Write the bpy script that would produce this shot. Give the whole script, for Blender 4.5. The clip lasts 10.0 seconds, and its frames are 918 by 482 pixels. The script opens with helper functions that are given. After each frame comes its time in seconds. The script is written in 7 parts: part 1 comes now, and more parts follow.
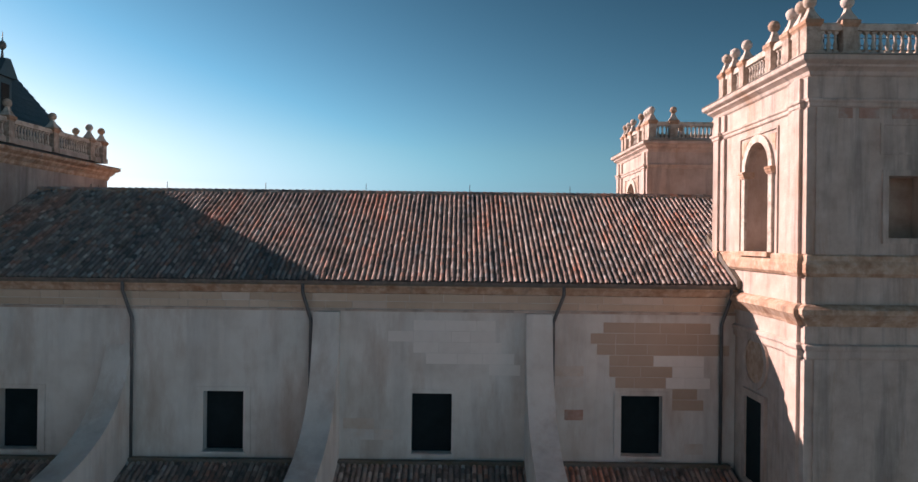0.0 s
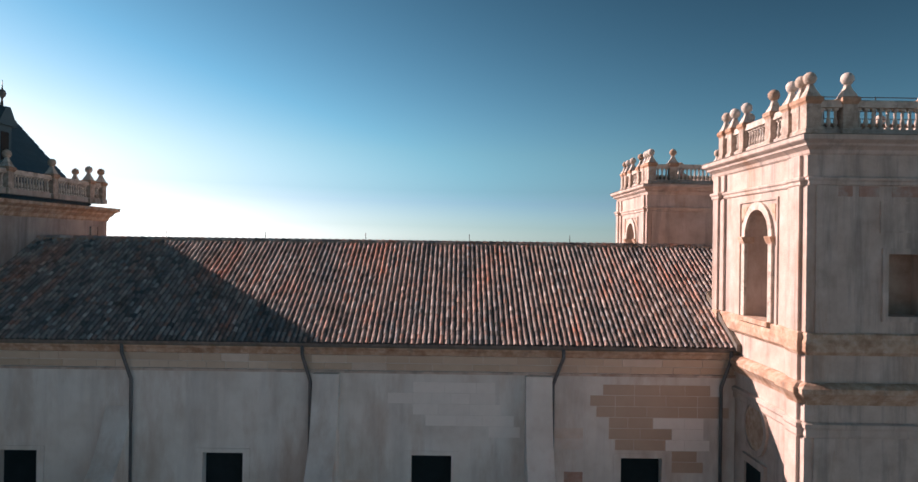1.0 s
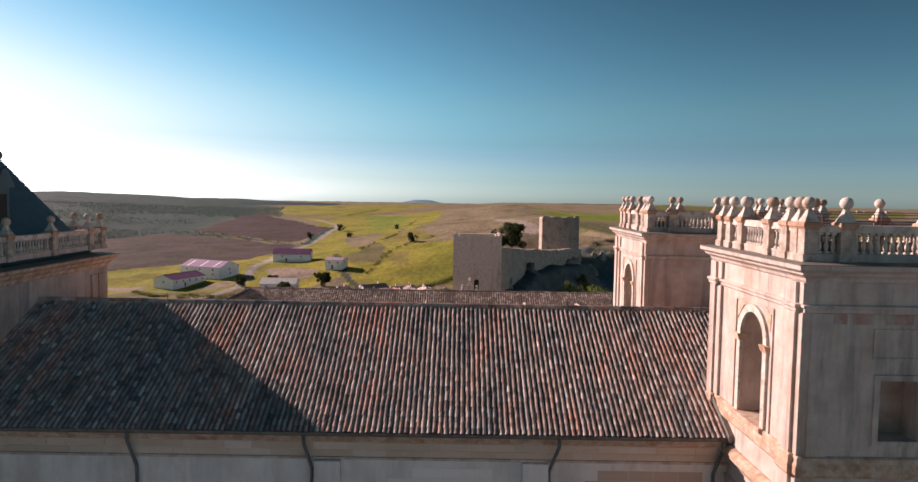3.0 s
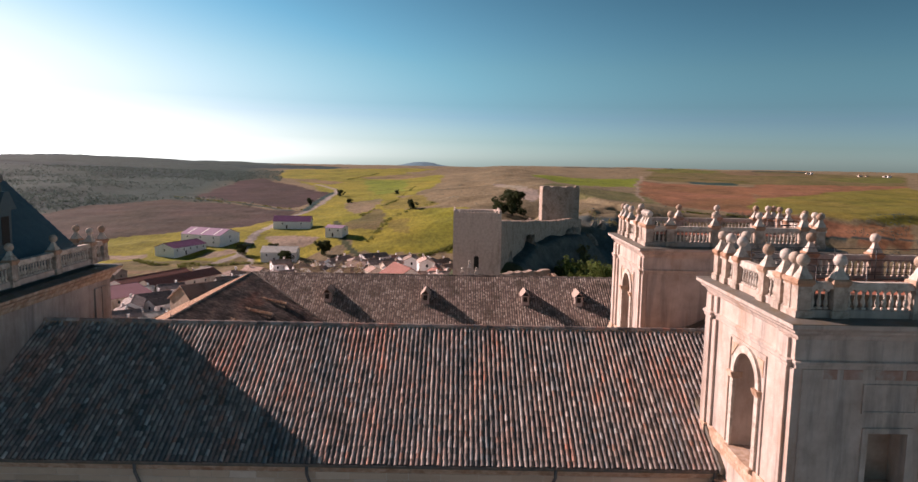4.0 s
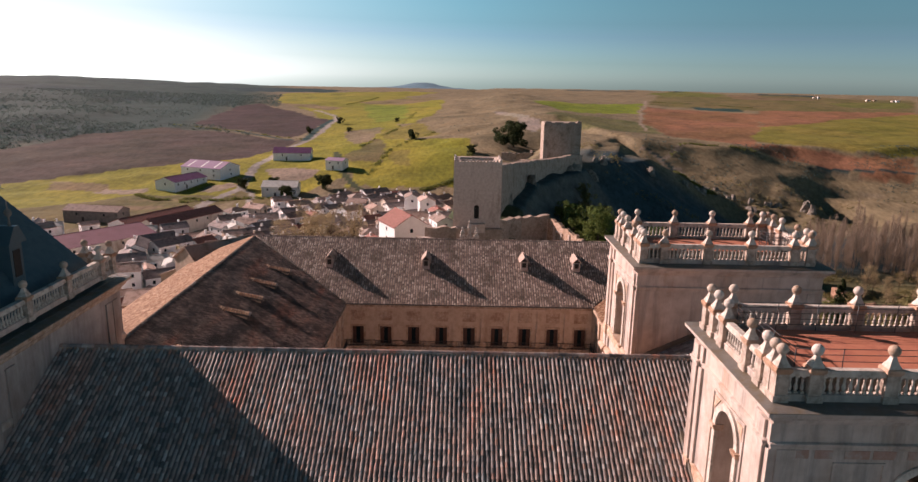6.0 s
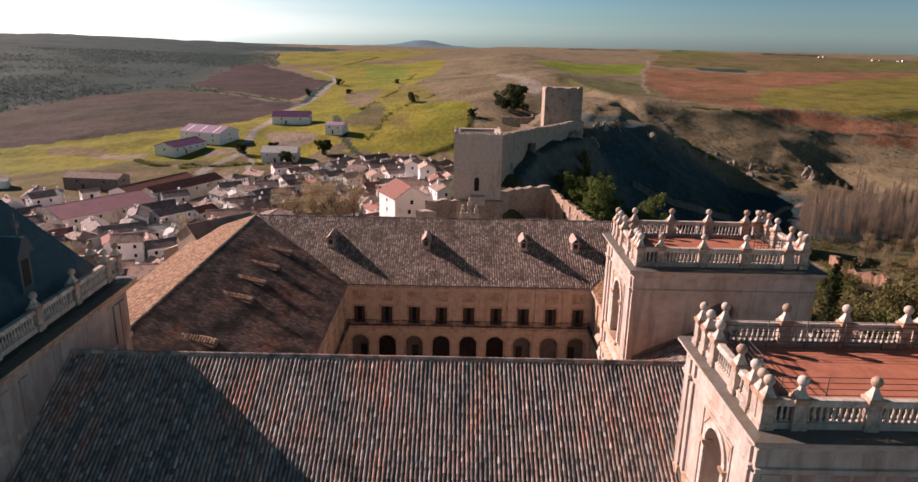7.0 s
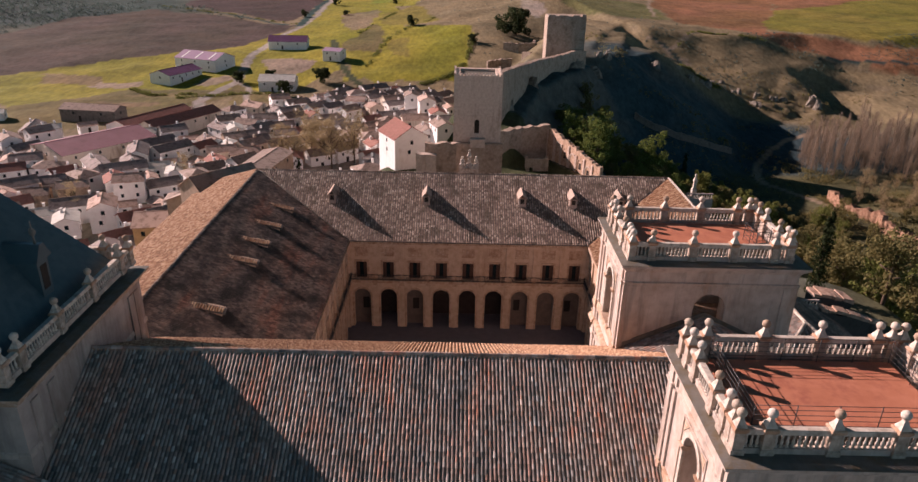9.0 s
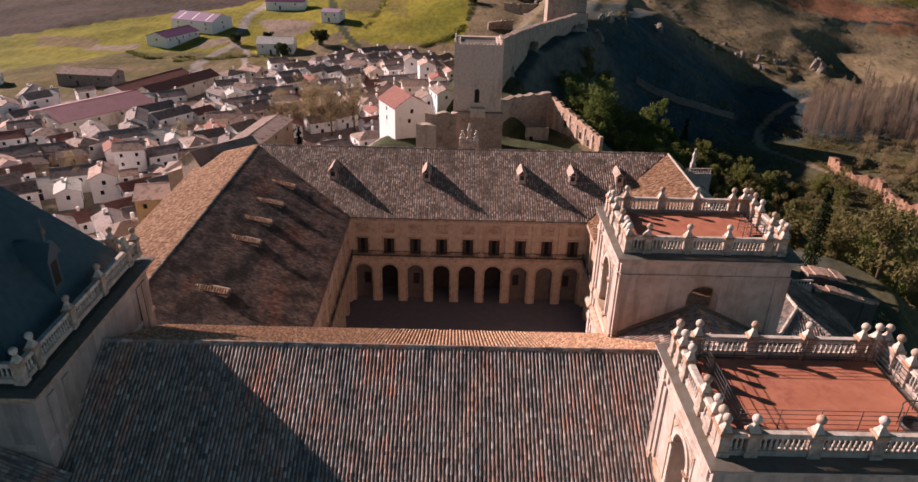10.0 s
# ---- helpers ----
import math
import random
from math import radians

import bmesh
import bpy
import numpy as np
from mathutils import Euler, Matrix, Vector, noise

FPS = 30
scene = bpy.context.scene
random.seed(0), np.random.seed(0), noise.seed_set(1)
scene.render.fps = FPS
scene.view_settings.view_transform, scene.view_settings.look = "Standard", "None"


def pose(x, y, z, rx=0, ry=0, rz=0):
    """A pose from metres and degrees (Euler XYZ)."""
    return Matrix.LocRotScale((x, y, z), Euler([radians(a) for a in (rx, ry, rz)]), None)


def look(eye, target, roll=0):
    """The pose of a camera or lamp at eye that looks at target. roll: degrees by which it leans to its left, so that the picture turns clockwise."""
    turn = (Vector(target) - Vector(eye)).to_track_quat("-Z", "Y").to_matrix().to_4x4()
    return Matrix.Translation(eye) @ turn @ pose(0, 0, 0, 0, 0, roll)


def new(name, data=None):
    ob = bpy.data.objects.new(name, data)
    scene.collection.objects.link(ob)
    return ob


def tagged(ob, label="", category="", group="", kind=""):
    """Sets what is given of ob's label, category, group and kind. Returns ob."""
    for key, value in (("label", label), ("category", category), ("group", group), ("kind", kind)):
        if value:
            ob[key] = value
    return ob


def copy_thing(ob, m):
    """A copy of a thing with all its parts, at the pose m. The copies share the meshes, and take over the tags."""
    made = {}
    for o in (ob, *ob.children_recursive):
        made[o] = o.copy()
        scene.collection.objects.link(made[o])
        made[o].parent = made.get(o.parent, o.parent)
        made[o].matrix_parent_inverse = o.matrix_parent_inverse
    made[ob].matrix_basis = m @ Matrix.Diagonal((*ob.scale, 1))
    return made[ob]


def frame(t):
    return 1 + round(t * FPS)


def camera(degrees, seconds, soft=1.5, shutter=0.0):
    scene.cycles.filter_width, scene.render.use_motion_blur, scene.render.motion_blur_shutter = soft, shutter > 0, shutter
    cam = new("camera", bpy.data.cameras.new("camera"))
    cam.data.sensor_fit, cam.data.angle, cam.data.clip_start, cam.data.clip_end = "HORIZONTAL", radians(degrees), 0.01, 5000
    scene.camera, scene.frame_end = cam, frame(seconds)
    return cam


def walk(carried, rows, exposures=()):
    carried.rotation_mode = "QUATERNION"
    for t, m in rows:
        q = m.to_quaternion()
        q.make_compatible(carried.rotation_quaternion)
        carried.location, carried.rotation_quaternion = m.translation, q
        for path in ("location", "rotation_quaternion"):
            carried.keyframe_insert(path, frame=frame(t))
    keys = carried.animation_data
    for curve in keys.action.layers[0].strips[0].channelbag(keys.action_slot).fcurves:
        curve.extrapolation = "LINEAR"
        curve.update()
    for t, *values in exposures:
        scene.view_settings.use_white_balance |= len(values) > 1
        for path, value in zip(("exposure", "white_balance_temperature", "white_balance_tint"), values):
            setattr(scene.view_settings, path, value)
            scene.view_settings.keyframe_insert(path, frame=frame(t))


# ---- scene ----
cam = camera(67.0, 10.0)
METRES, EYE, TILT, LEAN, TURN = 32.0, 12.0, 0.0, -0.7, 0.0
ROWS = [
    (0.0, 0.0, 0.0, 0.0, -0.0, 0.0, -0.0),
    (0.5, -0.0004, 0.0002, 0.0435, -0.04, 0.05, -0.05),
    (1.0, -0.0008, 0.0003, 0.09, -0.06, 0.09, -0.1),
    (1.5, -0.0008, 0.001, 0.1358, -0.07, -0.16, -0.13),
    (2.0, -0.0008, 0.0009, 0.1892, -0.09, -1.19, -0.17),
    (2.5, 0.0001, 0.0009, 0.24, -0.07, -2.35, -0.2),
    (4.0, 0.0022, 0.0, 0.4097, -0.03, -6.88, -0.31),
    (4.5, 0.003, -0.0001, 0.4644, -0.0, -8.44, -0.34),
    (5.0, 0.0038, -0.0002, 0.5238, 0.02, -10.13, -0.38),
    (6.5, 0.0059, 0.0011, 0.6756, 0.09, -14.97, -0.42),
    (7.0, 0.0062, 0.0016, 0.7282, 0.11, -16.66, -0.45),
    (7.5, 0.0068, 0.0028, 0.7727, 0.12, -18.21, -0.46),
    (8.0, 0.0062, 0.0036, 0.8208, 0.13, -19.92, -0.5),
    (8.5, 0.0066, 0.0048, 0.8643, 0.15, -21.51, -0.53),
    (9.0, 0.0067, 0.0058, 0.9118, 0.16, -23.25, -0.56),
    (9.5, 0.0073, 0.007, 0.955, 0.19, -24.85, -0.58),
    (10.0, 0.0071, 0.0079, 0.9998, 0.2, -26.58, -0.6),
]
EXPOSURES = [(0.0, 0.96), (2.0, 0.92), (4.5, 0.82), (10.0, 0.80)]
walk(cam, [(t, pose(0, 0, EYE, TILT, LEAN, TURN) @ pose(METRES * x, METRES * y, METRES * z, 90 + pitch, roll, yaw)) for t, x, y, z, yaw, pitch, roll in ROWS], EXPOSURES)

# ---- light ----
SUN_WAY = Vector((2.05, -1.2, -1.09)).normalized()      # the way the sunlight travels
SUN_LIFT = math.asin(-SUN_WAY.z)
world = bpy.data.worlds.new("sky")
scene.world = world
world.use_nodes = True
wt = world.node_tree
sky = wt.nodes.new("ShaderNodeTexSky")
sky.sky_type = "NISHITA"
sky.sun_disc = False
sky.sun_elevation = SUN_LIFT
sky.sun_rotation = math.atan2(-SUN_WAY.x, -SUN_WAY.y)
sky.altitude = 900
sky.air_density, sky.dust_density, sky.ozone_density = 1.0, 0.4, 1.0
deep = wt.nodes.new("ShaderNodeGamma")
deep.inputs[1].default_value = 2.68
tint = wt.nodes.new("ShaderNodeMix")
tint.data_type, tint.blend_type = "RGBA", "MULTIPLY"
tint.inputs[0].default_value = 1.0
# high sky is deep teal, the low sky pale blue: told apart by how blue the clear sky is
parts = wt.nodes.new("ShaderNodeSeparateColor")
blue = wt.nodes.new("ShaderNodeMath")
blue.operation = "DIVIDE"
hue = wt.nodes.new("ShaderNodeValToRGB")
hue.color_ramp.elements[0].position, hue.color_ramp.elements[0].color = 0.35, (0.44, 0.955, 1.05, 1)
hue.color_ramp.elements[1].position, hue.color_ramp.elements[1].color = 0.92, (0.48, 0.675, 0.955, 1)
middle = hue.color_ramp.elements.new(0.58)
middle.color = (0.545, 0.88, 0.945, 1)
wt.links.new(sky.outputs[0], parts.inputs[0])
wt.links.new(parts.outputs[0], blue.inputs[0])
wt.links.new(parts.outputs[2], blue.inputs[1])
wt.links.new(blue.outputs[0], hue.inputs[0])
wt.links.new(hue.outputs[0], tint.inputs[7])
soft = wt.nodes.new("ShaderNodeHueSaturation")
soft.inputs["Saturation"].default_value = 0.4
wt.links.new(sky.outputs[0], soft.inputs["Color"])
wt.links.new(soft.outputs[0], deep.inputs[0])
wt.links.new(deep.outputs[0], tint.inputs[6])
light = wt.nodes.new("ShaderNodeRGBToBW")
pale = wt.nodes.new("ShaderNodeMapRange")
pale.inputs["From Min"].default_value, pale.inputs["From Max"].default_value = 110.0, 250.0
pale.inputs["To Min"].default_value, pale.inputs["To Max"].default_value = 0.0, 0.72
milk = wt.nodes.new("ShaderNodeMix")
milk.data_type = "RGBA"
wt.links.new(tint.outputs[2], light.inputs[0])
wt.links.new(light.outputs[0], pale.inputs["Value"])
wt.links.new(pale.outputs[0], milk.inputs[0])
wt.links.new(tint.outputs[2], milk.inputs[6])
wt.links.new(light.outputs[0], milk.inputs[7])
wt.links.new(milk.outputs[2], wt.nodes["Background"].inputs[0])
wt.nodes["Background"].inputs[1].default_value = 0.00222
sun = new("sun", bpy.data.lights.new("sun", "SUN"))
sun.data.energy, sun.data.angle, sun.data.color = 4.7, radians(0.55), (1.0, 0.72, 0.67)
sun.matrix_world = look((0, 0, 200), Vector((0, 0, 200)) + SUN_WAY)

# ---- materials ----
def node(nt, kind, **values):
    n = nt.nodes.new(kind)
    for key, value in values.items():
        n.inputs[key.replace("_", " ")].default_value = value
    return n


def ramp(nt, fac, stops):
    n = nt.nodes.new("ShaderNodeValToRGB")
    while len(n.color_ramp.elements) < len(stops):
        n.color_ramp.elements.new(0.5)
    for e, (p, c) in zip(n.color_ramp.elements, stops):
        e.position, e.color = p, (*c, 1)
    nt.links.new(fac, n.inputs[0])
    return n.outputs[0]


def blend(nt, fac, a, b, kind="MIX"):
    n = nt.nodes.new("ShaderNodeMix")
    n.data_type, n.blend_type = "RGBA", kind
    for slot, v in ((0, fac), (6, a), (7, b)):
        if isinstance(v, (int, float)):
            n.inputs[slot].default_value = v
        elif isinstance(v, tuple):
            n.inputs[slot].default_value = (*v, 1)
        else:
            nt.links.new(v, n.inputs[slot])
    return n.outputs[2]


def coords(nt, stretch=(1, 1, 1)):
    geo = nt.nodes.new("ShaderNodeNewGeometry")
    m = nt.nodes.new("ShaderNodeMapping")
    m.inputs["Scale"].default_value = stretch
    nt.links.new(geo.outputs["Position"], m.inputs[0])
    return m.outputs[0]


def grain(nt, where, size, detail=4, rough=0.6):
    n = node(nt, "ShaderNodeTexNoise", Scale=1.0 / size, Detail=detail, Roughness=rough)
    nt.links.new(where, n.inputs["Vector"])
    return n.outputs[0]


def surface(name, colours, size=1.0, rough=0.85, metal=0.0, stains=None, stain_size=3.0, stain_bias=(0.5, 0.68), bump=0.3, bump_size=None, pick=None, pick_mix=0.5, streaks=False, spec=0.3, drips=None, zones=None):
    """A weathered surface: colours by a fine noise (or by piece), stains by a coarse one, relief by a third."""
    m = bpy.data.materials.new(name)
    m.use_nodes = True
    nt = m.node_tree
    b = nt.nodes["Principled BSDF"]
    b.inputs["Roughness"].default_value, b.inputs["Metallic"].default_value = rough, metal
    b.inputs["Specular IOR Level"].default_value = spec
    w = coords(nt)
    steps = [(0.28 + 0.44 * i / max(1, len(colours) - 1), c) for i, c in enumerate(colours)]
    col = ramp(nt, grain(nt, w, size), steps)
    if pick:
        if pick == "island":
            r = nt.nodes.new("ShaderNodeNewGeometry").outputs["Random Per Island"]
        else:
            r = nt.nodes.new("ShaderNodeObjectInfo").outputs["Random"]
        col = blend(nt, pick_mix, col, ramp(nt, r, [(i / max(1, len(colours) - 1), c) for i, c in enumerate(colours)]))
    if stains:
        s = coords(nt, (1, 1, 0.25)) if streaks else w
        mask = ramp(nt, grain(nt, s, stain_size, 6, 0.7), [(stain_bias[0], (0, 0, 0)), (stain_bias[1], (1, 1, 1))])
        col = blend(nt, mask, col, stains)
    if drips:       # colour, size, from, to: run-off marks, long and narrow
        mask = ramp(nt, grain(nt, coords(nt, (1, 1, 0.10)), drips[1], 5, 0.65), [(drips[2], (0, 0, 0)), (drips[3], (0.75, 0.75, 0.75))])
        col = blend(nt, mask, col, drips[0])
    if zones:       # patches of other batches and lichen, a few courses wide
        col = blend(nt, 1.0, col, ramp(nt, grain(nt, coords(nt, (1, 0.22, 0.22)), zones, 3, 0.55), [(0.34, (0.60, 0.68, 0.72)), (0.45, (0.92, 0.94, 0.94)), (0.55, (1.08, 1.02, 0.98)), (0.66, (1.30, 0.92, 0.80))]), "MULTIPLY")
    nt.links.new(col, b.inputs["Base Color"])
    if bump:
        bn = node(nt, "ShaderNodeBump", Strength=bump, Distance=0.05)
        nt.links.new(grain(nt, w, bump_size or size * 0.3, 6), bn.inputs["Height"])
        nt.links.new(bn.outputs[0], b.inputs["Normal"])
    return m


STONE = surface("limestone", [(0.435, 0.352, 0.298), (0.54, 0.45, 0.39), (0.63, 0.54, 0.485)], 0.9, stains=(0.36, 0.23, 0.15), stain_size=1.7, stain_bias=(0.54, 0.80), streaks=True, drips=((0.22, 0.195, 0.175), 0.7, 0.50, 0.72), bump=0.6)
STONE_WORN = surface("worn_limestone", [(0.40, 0.27, 0.185), (0.54, 0.39, 0.285), (0.64, 0.52, 0.43)], 0.35, stains=(0.30, 0.17, 0.105), stain_size=0.9, stain_bias=(0.48, 0.70), drips=((0.22, 0.19, 0.165), 0.5, 0.56, 0.75), bump=0.5)
STONE_PALE = surface("pale_limestone", [(0.46, 0.40, 0.34), (0.60, 0.54, 0.47), (0.70, 0.64, 0.57)], 0.4, stains=(0.27, 0.21, 0.165), stain_size=0.6, stain_bias=(0.50, 0.70))
STONE_POST = surface("weathered_pedestal_stone", [(0.36, 0.285, 0.23), (0.50, 0.41, 0.34), (0.62, 0.54, 0.465)], 0.35, stains=(0.21, 0.165, 0.13), stain_size=0.8, stain_bias=(0.46, 0.68), drips=((0.18, 0.155, 0.135), 0.4, 0.54, 0.74), bump=0.5)
STONE_CAP = surface("ochre_lichened_cap_stone", [(0.36, 0.20, 0.12), (0.47, 0.29, 0.19), (0.58, 0.44, 0.34)], 0.3, pick="object", pick_mix=0.5, stains=(0.24, 0.15, 0.10), stain_size=0.4, stain_bias=(0.50, 0.72), bump=0.5)
STONE_BALL = surface("lichened_stone_ball", [(0.30, 0.19, 0.12), (0.42, 0.30, 0.21), (0.56, 0.48, 0.40), (0.66, 0.60, 0.53), (0.68, 0.63, 0.57)], 0.15, pick="object", pick_mix=0.75, stains=(0.22, 0.16, 0.12), stain_size=0.25, stain_bias=(0.56, 0.75), bump=0.5)
RED_STAIN = surface("red_washed_stone", [(0.34, 0.19, 0.145), (0.42, 0.26, 0.205), (0.50, 0.36, 0.305)], 0.3, pick="object", pick_mix=0.3, stains=(0.45, 0.38, 0.33), stain_size=0.7, stain_bias=(0.5, 0.66))
OCHRE_ASHLAR = surface("ochre_wall_blocks", [(0.45, 0.345, 0.265), (0.49, 0.385, 0.305), (0.53, 0.42, 0.335)], 1.2, pick="object", pick_mix=0.3, bump=0.25)
PALE_ASHLAR = surface("pale_wall_blocks", [(0.70, 0.66, 0.62), (0.78, 0.75, 0.71), (0.82, 0.78, 0.74)], 0.5, pick="object", pick_mix=0.5, bump=0.2)
PLASTER = surface("old_lime_render", [(0.61, 0.575, 0.53), (0.71, 0.688, 0.648), (0.77, 0.755, 0.722)], 1.6, stains=(0.53, 0.46, 0.405), stain_size=2.5, streaks=True, drips=((0.42, 0.41, 0.40), 1.5, 0.50, 0.80), bump=0.25)
ASHLAR = surface("ashlar_blocks", [(0.58, 0.47, 0.38), (0.64, 0.56, 0.49), (0.66, 0.63, 0.60), (0.76, 0.715, 0.67), (0.69, 0.54, 0.44)], 0.6, pick="object", pick_mix=0.55, bump=0.25)
PALE_BAND = surface("pale_frieze_blocks", [(0.58, 0.48, 0.40), (0.65, 0.56, 0.475), (0.70, 0.61, 0.53)], 0.5, pick="object", pick_mix=0.5, bump=0.25)
BAND = surface("ochre_ashlar", [(0.50, 0.38, 0.28), (0.56, 0.45, 0.35), (0.60, 0.48, 0.37), (0.70, 0.60, 0.50)], 0.5, pick="object", pick_mix=0.65, bump=0.25)
CLAYS = [(0.105, 0.115, 0.12), (0.225, 0.212, 0.206), (0.32, 0.26, 0.235), (0.45, 0.37, 0.33), (0.40, 0.415, 0.42), (0.46, 0.265, 0.20), (0.58, 0.535, 0.49), (0.40, 0.335, 0.305), (0.245, 0.212, 0.197), (0.80, 0.775, 0.74)]
TILE = surface("clay_tiles", CLAYS, 0.16, rough=0.8, spec=0.08, pick="island", pick_mix=0.76, zones=1.3, stains=(0.10, 0.085, 0.07), stain_size=1.6, stain_bias=(0.55, 0.75))
TILE_ONE = surface("clay_tile", CLAYS, 0.16, rough=0.8, spec=0.08, pick="object", pick_mix=0.76, zones=1.3, stains=(0.10, 0.085, 0.07), stain_size=1.6, stain_bias=(0.55, 0.75))
TILE_PALE = surface("relaid_pale_tiles", [(0.20, 0.17, 0.155), (0.34, 0.29, 0.26), (0.46, 0.41, 0.375), (0.58, 0.54, 0.50)], 0.16, rough=0.6, pick="island", pick_mix=0.75)
TILE_FAR = surface("old_clay_tiles", [(0.13, 0.10, 0.085), (0.26, 0.19, 0.155), (0.42, 0.32, 0.26), (0.52, 0.41, 0.34), (0.78, 0.68, 0.59)], 0.3, rough=0.7, pick="island", pick_mix=0.8, stains=(0.13, 0.095, 0.07), stain_size=3.0)
# lit copy of the clay tiles: sunlight put into a warm tone
TILE_BACK = surface("sunlit_tone_clay_tiles", [(0.17, 0.095, 0.06), (0.32, 0.18, 0.11), (0.42, 0.265, 0.165), (0.60, 0.43, 0.29)], 0.2, rough=0.8, spec=0.12, pick="island", pick_mix=0.85)
TILE_BED = surface("tile_bed", [(0.12, 0.115, 0.11), (0.20, 0.175, 0.16), (0.28, 0.24, 0.215)], 0.25, rough=0.8)
# shaded copy of the clay tiles: shade in the dark tone, mossy mottling
TILE_WEST = surface("shaded_mossy_clay_tiles", [(0.085, 0.068, 0.066), (0.19, 0.142, 0.122), (0.31, 0.225, 0.185), (0.44, 0.33, 0.275)], 0.6, rough=0.9, pick="island", pick_mix=0.6, stains=(0.085, 0.07, 0.062), stain_size=3.4, stain_bias=(0.44, 0.60), zones=2.4)
SLATE = surface("slate", [(0.045, 0.085, 0.105), (0.075, 0.12, 0.14)], 0.5, rough=0.4, pick="island", pick_mix=0.6)
DECK = surface("red_membrane", [(0.40, 0.15, 0.09), (0.47, 0.19, 0.115), (0.52, 0.22, 0.14)], 1.5, rough=0.7, stains=(0.35, 0.125, 0.085), stain_size=1.2, bump=0.1)
LEAD = surface("lead_sheet", [(0.125, 0.125, 0.115), (0.20, 0.19, 0.17)], 0.5, rough=0.6, stains=(0.15, 0.12, 0.075), stain_size=0.9, stain_bias=(0.45, 0.65))
IRON = surface("painted_iron", [(0.05, 0.05, 0.055), (0.08, 0.08, 0.08)], 0.3, rough=0.5, metal=0.4, bump=0)
ZINC = surface("zinc_pipe", [(0.10, 0.105, 0.11), (0.16, 0.165, 0.17)], 0.5, rough=0.5, metal=0.3, bump=0)
# timber of doors; as sheets it also paints the shade inside openings
DARK = surface("dark_timber_and_unlit_openings", [(0.02, 0.018, 0.016), (0.035, 0.03, 0.026)], 0.4, rough=0.7)
GLASS = surface("dark_glazing", [(0.010, 0.019, 0.023), (0.016, 0.028, 0.033)], 0.8, rough=0.45, bump=0, spec=0.04)
# infill colour kept dark to hold the shade inside the arches
INFILL = surface("shade_dim_infill_render", [(0.125, 0.10, 0.09), (0.19, 0.15, 0.13)], 0.8)
INNER = surface("inner_plaster", [(0.36, 0.29, 0.22), (0.44, 0.36, 0.28)], 1.0)
CLOISTER = surface("cloister_stone", [(0.50, 0.365, 0.265), (0.60, 0.455, 0.345), (0.67, 0.53, 0.42)], 0.8, stains=(0.40, 0.26, 0.175), stain_size=2.0, stain_bias=(0.55, 0.75), streaks=True)
# near-black colour carries the shade of the unlit gallery
GALLERY = surface("shade_dark_gallery_wall", [(0.045, 0.036, 0.034), (0.08, 0.06, 0.054)], 0.8)
SHUTTER = surface("brown_shutters", [(0.07, 0.035, 0.025), (0.11, 0.055, 0.04)], 0.3, rough=0.6)
COURT = surface("courtyard_paving", [(0.145, 0.145, 0.175), (0.21, 0.205, 0.235)], 1.2, pick="object", pick_mix=0.3)
# weathered limestone, darkened to hold the crossing tower's deep shade
STONE_GREY = surface("shaded_weathered_limestone", [(0.36, 0.30, 0.27), (0.45, 0.375, 0.335), (0.52, 0.44, 0.395)], 1.2, stains=(0.25, 0.19, 0.16), stain_size=2.4, stain_bias=(0.48, 0.72), streaks=True, drips=((0.20, 0.17, 0.155), 1.0, 0.52, 0.72))
RUIN_PALE = surface("pale_rubble_masonry", [(0.50, 0.40, 0.33), (0.62, 0.51, 0.44), (0.70, 0.60, 0.53)], 0.6, stains=(0.38, 0.29, 0.23), stain_size=2.0, streaks=True, bump=0.8, bump_size=0.4)
RUIN = surface("rubble_masonry", [(0.30, 0.23, 0.18), (0.41, 0.32, 0.26), (0.49, 0.40, 0.33)], 0.7, stains=(0.22, 0.165, 0.125), stain_size=2.5, bump=0.8, bump_size=0.5)

